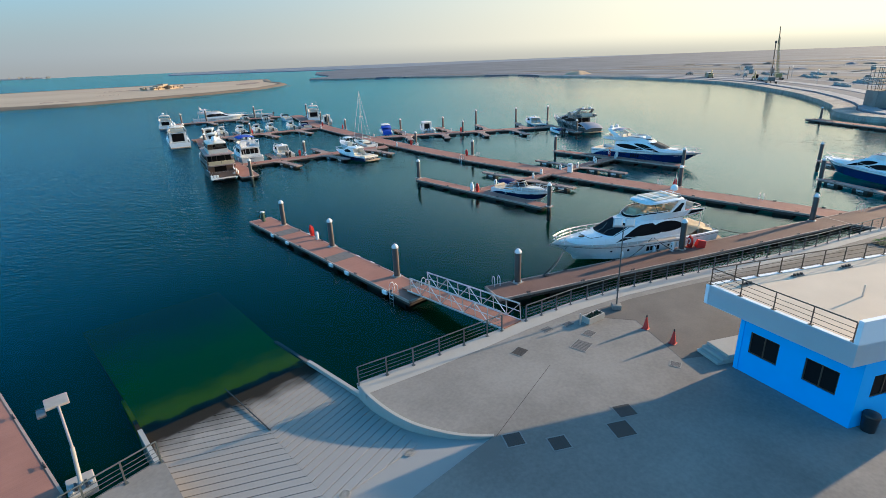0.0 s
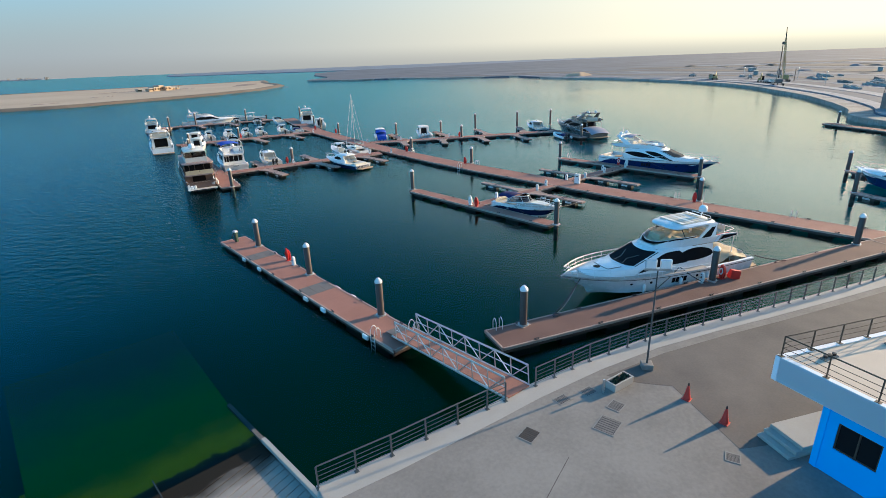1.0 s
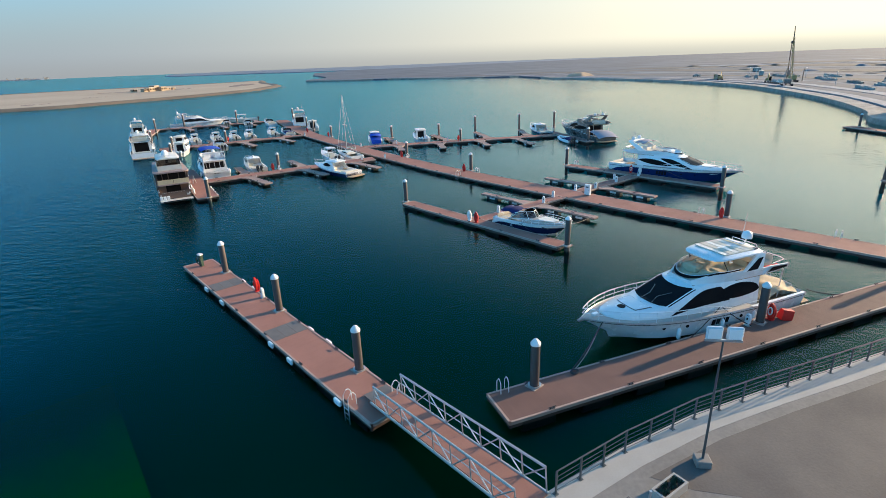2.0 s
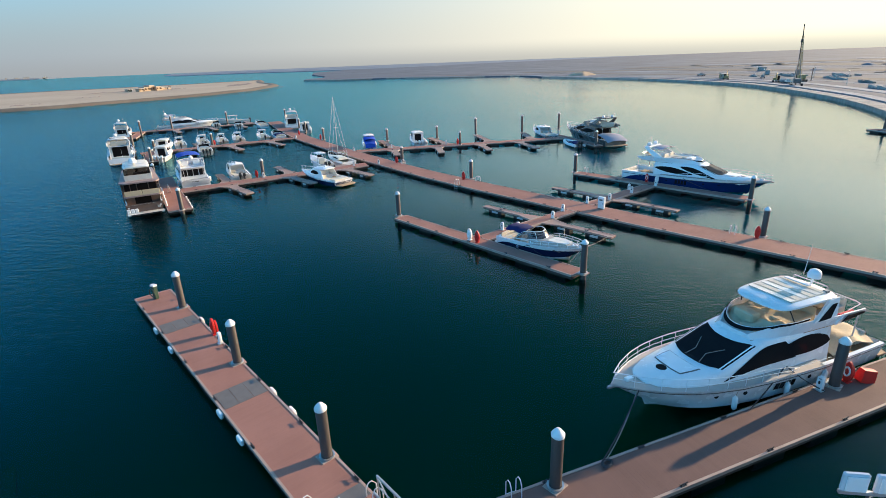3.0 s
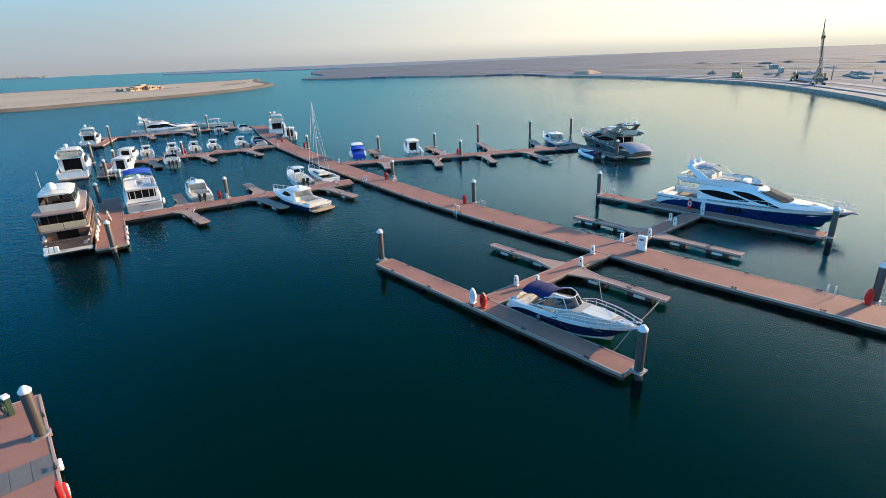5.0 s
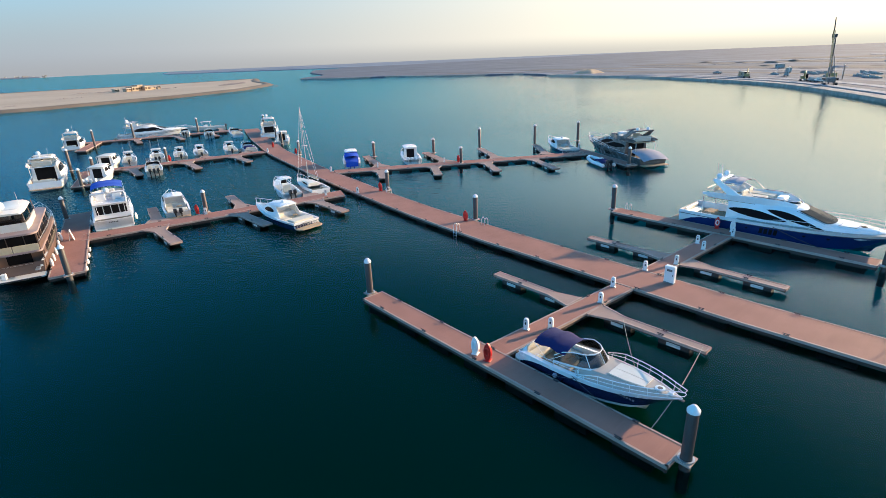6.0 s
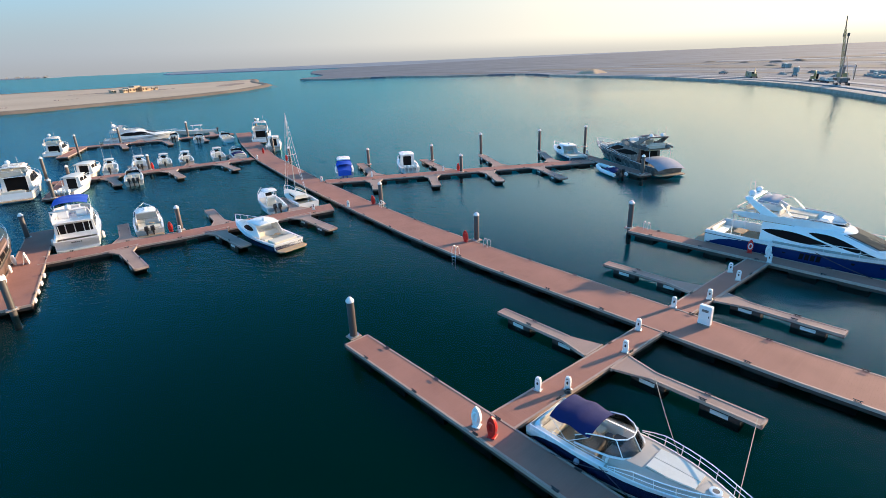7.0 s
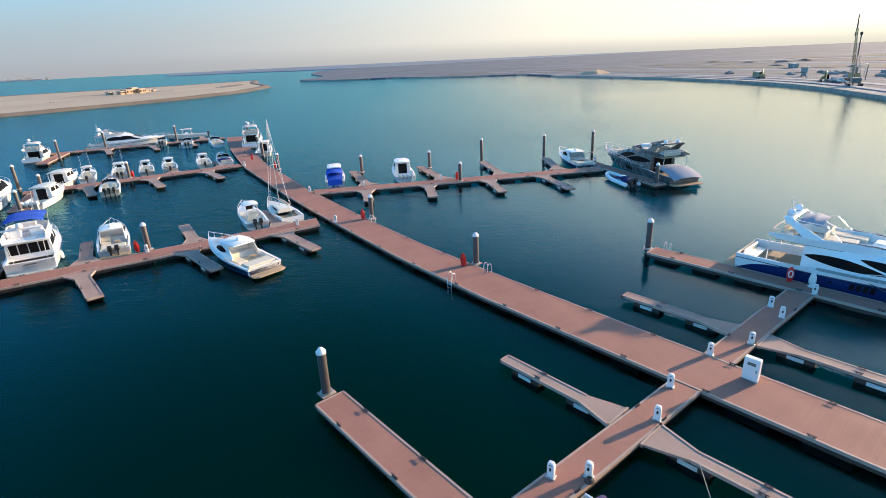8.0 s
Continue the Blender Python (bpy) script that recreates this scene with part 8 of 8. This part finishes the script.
    part("wet_bar", box(B(), 1.5, 2.3, -0.5 * H, 0.2 * H, 4.15, 4.95, 0.05), "brown", base)
    for x in (1.1, 4.2, 6.6):
        for s in (1, -1):
            part("canopy_pole", tube(B(), [(x, s * H * 0.64, 4.75), (x + 0.1, s * H * 0.6, 5.65)], 0.04, 6), "brown", base)
    for s in (1, -1):
        bm = B()
        skin(bm, [[(1.3, s * H * 0.66, 4.8), (1.4, s * H * 0.62, 5.6)], [(6.4, s * H * 0.62, 4.8), (6.2, s * H * 0.58, 5.6)]])
        part("clear_curtain", thick(bm, 0.015), "screen", base, "smoked clear side curtain")
    part("stern_curtain", box(B(), 1.06, 1.08, -0.62 * H, 0.62 * H, 4.8, 5.6), "screen", base, "smoked clear stern curtain")
    part("bridge_canopy", shell([(0.7, 0.60 * H, 0.58 * H, 5.62, 5.74), (2.0, 0.68 * H, 0.64 * H, 5.62, 5.86), (5.6, 0.64 * H, 0.60 * H, 5.62, 5.86), (7.0, 0.44 * H, 0.36 * H, 5.60, 5.72)]), "cream", base, "cream canopy", smooth=True)
    part("canopy_rail", tube(B(), [(1.2, -0.5 * H, 5.85), (1.2, -0.5 * H, 6.05), (1.2, 0.5 * H, 6.05), (1.2, 0.5 * H, 5.85)], 0.025, 6), "chrome", base)
    dome(base, 1.9, 0.1 * H, 6.02, 0.42)
    part("dome_foot", tube(B(), [(1.9, 0.1 * H, 5.84), (1.9, 0.1 * H, 6.04)], 0.12, 8), "cream", base)
    aerial(base, 2.6, 0.5 * H, 5.85, 2.0)
    aerial(base, 2.8, -0.5 * H, 5.85, 1.4)
    # stacked white chairs and a folded gangway on the stern
    for j in range(3):
        part("deck_chair", box(B(), -0.62, -0.2, 0.35 * H + 0.42 * j, 0.35 * H + 0.42 * j + 0.36, 0.44, 0.95, 0.04), "white", base, "white folded chair")
    part("passerelle", box(B(), -0.9, 0.3, -H * 0.78, -H * 0.62, 0.9, 1.0, 0.02), "steel", base)
    for s in (1, -1):
        part("stern_light", box(B(), -0.02, 0.04, s * H * 0.8 - 0.1, s * H * 0.8 + 0.1, 0.95, 1.1), "cap", base)
    bow_rail(base, h, 0.55, 0.75, 0.1, 6, True)
    for x in (0.8, 2.4, 4.4, 7.0, 9.4):
        fender(base, x, -H - 0.16, 0.85)
    return base


tri_deck(pose(-19.5, 49.2, 0, 0, 0, 79))


def tender(m):
    L = 6.6
    base = thing("inflatable_tender", m, "pale inflatable tender with a dark cover and twin outboards", "dinghy")
    for s in (1, -1):
        part("tube_side", tube(B(), [(0.0, s * 0.95, 0.36), (3.5, s * 0.98, 0.38), (5.2, s * 0.75, 0.48), (6.2, s * 0.35, 0.58), (6.5, 0, 0.62)], 0.27, 10), "white", base, smooth=True)
    part("floor", prism(B(), [(0, -0.9), (4.6, -0.9), (6.2, 0), (4.6, 0.9), (0, 0.9)], 0.0, 0.25), "greygel", base)
    part("console", box(B(), 2.2, 2.9, -0.4, 0.4, 0.25, 1.1, 0.06), "gel", base)
    canopy(base, 0.4, 3.6, 0.85, 1.05, "canvas_navy", 0.3, "cover")
    outboards(base, 2, 0.6, 0.0, 0.5)
    return base


tender(pose(51.9, 35.3, 0, 0, 0, 60))
cabin_boat(pose(57.9, 46.4, 0, 0, 0, 58), "white and navy cabin cruiser moored bow out", 11.0, 3.5, lower="navy", style="hardtop", motors=0, group="sport cruisers", split=0.74)
cabin_boat(pose(5.1, 43.5, 0, 0, 0, 97), "white and navy sport yacht with open cream cockpit, moored bow-in", 10.4, 3.5, lower="navy", style="hardtop", motors=0, group="sport cruisers", split=0.74)
cabin_boat(pose(26.1, 67.6, 0, 0, 0, 60), "white cabin boat under a bright blue stern cover", 8.6, 3.0, style="cabin", motors=2, motor_mat="canvas_blue", cover="canvas_blue")
cabin_boat(pose(34.9, 62.2, 0, 0, 0, 60), "white cabin boat with four white outboards", 9.4, 3.3, style="cabin", motors=4, motor_mat="white")
cabin_boat(pose(9.9, 56.6, 0, 0, 0, 80), "white open motor boat with a hard top and twin dark outboards", 8.0, 2.7, style="console", motors=2)
cabin_boat(pose(-3.7, 58.9, 0, 0, 0, 80), "white open motor boat with a cream cockpit and twin outboards", 9.2, 3.0, hull_mat="gel", style="hardtop", motors=2, group="open boats")
CREAM = "cream cabin fishing boat with outboards at a far pontoon"
for x, y, rz, l, w, style, motors, hm, roof, aer, lab in (
    (-8.2, 89.6, 62, 10.5, 3.2, "cabin", 4, "cream", "cream", 0, CREAM),
    (-5.0, 101.5, 62, 10.5, 3.4, "cabin", 0, "cream", "cream", 0, "cream cabin boat with a beige roof beside a pontoon"),
    (0.4, 104.4, 78, 7.6, 2.6, "console", 1, "gel", "cream", 2, "small white boat with a cream top and tall aerials"),
    (5.0, 103.2, 78, 8.0, 2.8, "console", 2, "gel", "cream", 2, "white boat with a cream top and tall aerials"),
    (1.2, 90.0, 78, 8.4, 2.8, "cuddy", 3, "cream", "cream", 0, "cream open boat with dark outboards seen from its stern"),
    (8.9, 102.0, 78, 6.8, 2.5, "console", 1, "cream", "cream", 0, "small cream boat with a hard top"),
    (12.5, 101.2, 78, 7.2, 2.6, "console", 1, "cream", "gel", 0, "small cream boat with a white hard top"),
    (18.2, 100.4, 78, 7.0, 2.6, "console", 1, "cream", "cream", 0, "small cream boat with a cream top"),
    (21.4, 98.6, 78, 7.6, 2.8, "cuddy", 0, "gel", "gel", 0, "white open boat under a navy cover"),
    (20.6, 140.2, 72, 6.6, 2.4, "cuddy", 2, "cream", "cream", 0, "small cream boat with two outboards"),
    (34.6, 150.2, 163, 11.5, 2.8, "console", 2, "cream", "cream", 0, "long slim cream boat lying along a far pontoon"),
    (24.0, 131.6, 72, 7.6, 2.6, "cuddy", 2, "gel", "gel", 0, "white open boat with two dark outboards"),
    (29.4, 126.6, 80, 8.6, 2.9, "cuddy", 0, "gel", "gel", 0, "white sport boat with a dark screen"),
    (30.4, 103.6, 62, 9.0, 3.3, "cabin", 1, "cream", "cream", 0, "cream cabin boat berthed by the far walkway"),
):
    cabin_boat(pose(x, y, 0, 0, 0, rz), lab, l, w, hull_mat=hm, motor_mat="white" if lab is CREAM else "black", style=style, motors=motors, roof=roof, aerials=aer, cover="canvas_navy" if "navy cover" in lab else None)


# ---- dock furniture ----
def oval(x0, x1, half_w, half_h, zc, k=18, power=1.0):
    """A flat-footed oval slab standing on edge, its faces along x."""
    bm = B()
    ring = [(half_w * math.copysign(abs(math.cos(a)) ** power, math.cos(a)), max(zc + half_h * math.copysign(abs(math.sin(a)) ** power, math.sin(a)), 0.03)) for a in (2 * math.pi * j / k for j in range(k))]
    rows = [[(lerp(x0, x1, t), y * g, zc + (z - zc) * g) for y, z in ring] for t, g in ((0, 0.9), (0.15, 1.0), (0.85, 1.0), (1, 0.9))]
    vs = skin(bm, rows, close=True)
    bm.faces.new(vs[0][::-1])
    bm.faces.new(vs[-1])
    return bm


def pedestal(x, y, rz, label="white service pedestal with a dark socket panel on a pontoon"):
    ob = thing("service_pedestal", pose(x, y, DECK, 0, 0, rz), label, "service pedestal", "service pedestals")
    part("foot", box(B(), -0.16, 0.16, -0.2, 0.2, 0, 0.05, 0.01), "steel", ob)
    part("body", oval(-0.10, 0.10, 0.16, 0.39, 0.40, 20, 0.55), "white", ob, smooth=True, angle=30)
    for s in (1, -1):
        part("socket_panel", oval(s * 0.115 - 0.008, s * 0.115 + 0.008, 0.05, 0.10, 0.46), "black", ob)
        part("marking_bar", box(B(), s * 0.115 - 0.006, s * 0.115 + 0.006, -0.06, 0.06, 0.66, 0.69), "black", ob)
    return ob


first_ped = pedestal(13.16, 11.35, 200)
for x, y, rz in ((10.3, 10.58, 15), (3.85, 11.86, 195), (4.98, 10.8, 15), (17.6, 11.2, 200), (20.4, 10.02, 15), (26.2, 10.85, 200), (25.05, 9.85, 15), (16.35, 50.8, 60), (12.9, 53.1, 75), (21.3, 66.3, 60), (-1.35, 56.4, 75), (-15.5, 58.6, 80), (28.0, 62.9, -30), (37.6, 57.3, -30), (22.9, 93.9, 60), (-4.6, -16.6, -22), (-24.45, 9.75, 0), (62.0, 47.6, 60), (30.2, 9.4, 0)):
    copy_thing(first_ped, pose(x, y, DECK, 0, 0, rz))

cab = thing("electric_cabinet", pose(16.6, 8.75, DECK, 0, 0, 180), "white electric cabinet with a dark display on a walkway", "cabinet")
part("plinth", box(B(), -0.16, 0.16, -0.38, 0.38, 0, 0.08), "concrete", cab)
part("body", box(B(), -0.16, 0.16, -0.38, 0.38, 0.08, 1.35, 0.02), "white", cab)
part("door", box(B(), 0.16, 0.175, -0.35, 0.35, 0.14, 1.3, 0.004), "white", cab)
part("display", box(B(), 0.175, 0.185, -0.2, 0.2, 0.95, 1.12), "deckgrey", cab)
part("handle", box(B(), 0.175, 0.20, 0.24, 0.28, 0.6, 0.75), "black", cab)


def locker(x, y, rz, mat, label, ring):
    """A rescue post: a slim back board with a life ring on it."""
    ob = thing("life_ring_post", pose(x, y, DECK, 0, 0, rz), label, "life ring", "life ring posts")
    part("board", oval(-0.09, 0.06, 0.23, 0.60, 0.56, 20, 1.15), mat, ob, smooth=True, angle=30)
    part("back_board", oval(-0.26, -0.14, 0.21, 0.50, 0.46, 20, 1.15), mat, ob, smooth=True, angle=30)
    part("foot", box(B(), -0.28, 0.12, -0.2, 0.2, 0.0, 0.05, 0.01), mat, ob)
    bm = B()
    rows = []
    for k in range(16):
        a = 2 * math.pi * k / 16
        c = Vector((0.08, 0.13 * math.cos(a), 0.62 + 0.24 * math.sin(a)))
        d = Vector((0, math.cos(a), math.sin(a)))
        rows.append([c + 0.045 * (math.cos(b) * d + math.sin(b) * Vector((1, 0, 0))) for b in (2 * math.pi * j / 8 for j in range(8))])
    skin(bm, rows + rows[:1], close=True)
    bmesh.ops.remove_doubles(bm, verts=bm.verts, dist=1e-4)
    part("ring", bm, ring, ob, smooth=True)
    return ob


RED = "red life ring post standing on a pontoon"
WHITE = "white life ring post standing on a pontoon"
for x, y, rz, mat, lab, ring in ((-0.5, 12.1, 200, "white", WHITE, "white"), (-0.5, 11.1, 200, "red", RED, "red"), (17.2, 31.2, 200, "red", RED, "red"), (19.0, 49.4, 200, "red", RED, "red"), (17.2, -6.6, 200, "red", RED, "red"), (-24.35, 11.2, 180, "red", RED, "red"),
                                 (31.45, 11.3, 200, "red", RED, "cap"), (31.4, 9.9, 200, "white", WHITE, "white"), (-2.9, -17.3, 160, "red", RED, "cap"), (23.7, -26.9, 160, "red", RED, "cap"), (39.2, 55.6, 240, "red", RED, "red"), (6.4, 100.6, 240, "red", RED, "red"), (26.4, 99.2, 240, "red", RED, "red"), (25.6, 87.0, 240, "red", RED, "red"), (-2.0, 57.4, 240, "red", RED, "red")):
    locker(x, y, rz, mat, lab, ring)
bx = thing("storage_box", pose(-2.2, -17.9, DECK, 0, 12, -40), "red plastic water barrier tipped against a pile", "barrier")
part("body", shell([(-0.36, 0.26, 0.18, 0.0, 0.66), (0.36, 0.26, 0.18, 0.0, 0.66)]), "red", bx, smooth=True)
part("lug", box(B(), 0.36, 0.44, -0.1, 0.1, 0.1, 0.5, 0.02), "red", bx)
post = thing("hose_reel", pose(-25.55, 20.0, DECK, 0, 0, 200), "dark green hose reel post with a pale head", "hose reel")
part("pillar", box(B(), -0.14, 0.14, -0.17, 0.17, 0, 1.0, 0.03), "green", post)
part("head", box(B(), -0.16, 0.16, -0.2, 0.2, 1.0, 1.14, 0.02), "white", post)
bm = B()
tube(bm, [(0.22, 0.3 * math.cos(a), 0.55 + 0.3 * math.sin(a)) for a in (2 * math.pi * k / 16 for k in range(17))], 0.05, 6)
part("hose", bm, "green", post, smooth=True)
board = thing("notice_board", pose(-14.6, 57.5, DECK, 0, 0, 170), "white folding notice board standing on a pontoon", "notice board")
for s in (-1, 1):
    panel = part("panel", box(B(), -0.015, 0.015, -0.32, 0.32, 0, 1.1, 0.005), "white", board)
    panel.matrix_basis = pose(s * 0.22, 0, 0, 0, -s * 11, 0)
    for k in range(3):
        part("marking_bar", box(B(), s * 0.016 - 0.004, s * 0.016 + 0.004, -0.2, 0.2, 0.35 + 0.2 * k, 0.42 + 0.2 * k), "greygel", panel)
# grey service panels let into the arrival pontoon
for y0, y1 in ((13.5, 15.1), (2.9, 4.6)):
    for k in range(3):
        part("service_panel", box(B(), y0 + 7.9, y1 + 7.9, 0.13 + 0.75 * k, 0.86 + 0.75 * k, DECK + 0.002, DECK + 0.016), "deckgrey", arrival, "dark grey service panel")


def dock_fender(x, y):
    ob = thing("dock_fender", pose(x, y, 0.3), "white rubber fender hung on a pontoon edge", "fender", "dock fenders")
    part("pad", box(B(), -0.09, 0.09, -0.3, 0.3, -0.13, 0.2, 0.05), "white", ob)
    return ob


fen = dock_fender(-26.9, 14.85)
for x, y in ((-26.9, 11.5), (-26.9, 3.0), (-26.9, 0.4), (-26.9, -5.0), (-24.18, 14.2), (-24.18, 2.9), (-24.18, 0.65), (-24.18, 12.2)):
    copy_thing(fen, pose(x, y, 0.3))
for k in range(4):
    t = (k + 0.6) / 5
    copy_thing(fen, pose(lerp(-15.05, -13.2, t) , lerp(45.8, 55.8, t), 0.3, 0, 0, -10))


def ladder(x, y, rz):
    ob = thing("dock_ladder", pose(x, y, DECK, 0, 0, rz), "galvanised steel swim ladder over a pontoon edge", "ladder", "dock ladders")
    for s in (-0.22, 0.22):
        part("stile", tube(B(), [(0.4, s, 0.0), (0.38, s, 0.55), (0.25, s, 0.75), (0.1, s, 0.75), (-0.08, s, 0.5), (-0.1, s, -1.0)], 0.024, 6), "chrome", ob, smooth=True)
    for z in (-0.15, -0.45, -0.75):
        part("rung", tube(B(), [(-0.1, -0.22, z), (-0.1, 0.22, z)], 0.02, 6), "chrome", ob)
    return ob


lad = ladder(14.2, 29.5, 0)
for x, y, rz in ((17.85, 28.8, 180), (19.3, 47.6, 170), (17.35, -4.6, 180), (17.75, -16.4, 180), (19.3, -25.0, -110), (-24.25, -6.9, 180), (-26.78, -5.8, 0), (-20.3, -10.3, -112), (31.8, 20.6, 180)):
    copy_thing(lad, pose(x, y, DECK, 0, 0, rz))


# ---- mooring lines ----
def rope(a, b, sag, mat="rope", r=0.017, label="slack pale mooring rope"):
    a, b = Vector(a), Vector(b)
    ob = thing("mooring_rope", Matrix.Identity(4), label, "rope", "mooring ropes")
    pts = [a.lerp(b, k / 10) - Vector((0, 0, sag * 4 * (k / 10) * (1 - k / 10))) for k in range(11)]
    part("strand", tube(B(), pts, r, 5), mat, ob, smooth=True)


rope((2.45, 1.75, 1.5), (9.2, 3.2, 0.6), 0.15)
rope((3.6, 4.4, 1.35), (9.0, 8.1, 0.6), 0.15)
rope((2.4, 1.75, 1.45), (0.6, 1.9, 0.55), 0.03, "rope")
rope((0.9, 6.4, 1.1), (0.6, 3.8, 0.55), 0.1, "darkrope")
rope((0.9, 6.0, 1.1), (0.6, 8.6, 0.55), 0.1, "darkrope")
rope((-12.2, -11.2, 1.85), (-16.5, -11.9, 0.55), 0.25, "darkrope", 0.03, "dark slack bow mooring rope")
rope((-12.3, -11.15, 1.85), (-16.35, -11.95, 0.55), 0.5, "rope", 0.02)
rope((-5.6, -15.2, 1.6), (-8.6, -14.85, 0.55), 0.1, "darkrope", 0.03, "dark spring mooring rope")
rope((-5.4, -15.25, 1.6), (-4.6, -16.85, 0.55), 0.1, "darkrope", 0.03, "dark spring mooring rope")
rope((1.9, -17.95, 1.2), (4.2, -19.6, 0.55), 0.1, "darkrope", 0.03, "dark stern mooring rope")
rope((32.15, 7.0, 1.5), (31.6, 3.0, 0.55), 0.1, "darkrope", 0.03, "dark spring mooring rope")
rope((66.2, 49.0, 2.0), (60.6, 52.0, 0.9), 0.3, "rope", 0.03)
coil = thing("rope_coil", pose(-16.4, -12.1, DECK + 0.03), "dark coiled mooring rope on a pontoon", "rope")
bm = B()
tube(bm, [((0.32 - 0.004 * k) * math.cos(0.5 * k), (0.22 - 0.003 * k) * math.sin(0.5 * k), 0.02 + 0.0012 * k) for k in range(40)], 0.025, 5)
part("coil", bm, "darkrope", coil, smooth=True)
coil = thing("hose_coil", pose(4.75, 10.6, DECK + 0.03), "dark coiled hose beside a service pedestal", "hose")
bm = B()
tube(bm, [((0.24 - 0.003 * k) * math.cos(0.6 * k), (0.2 - 0.002 * k) * math.sin(0.6 * k), 0.02 + 0.003 * k) for k in range(44)], 0.02, 5)
part("coil", bm, "black", coil, smooth=True)
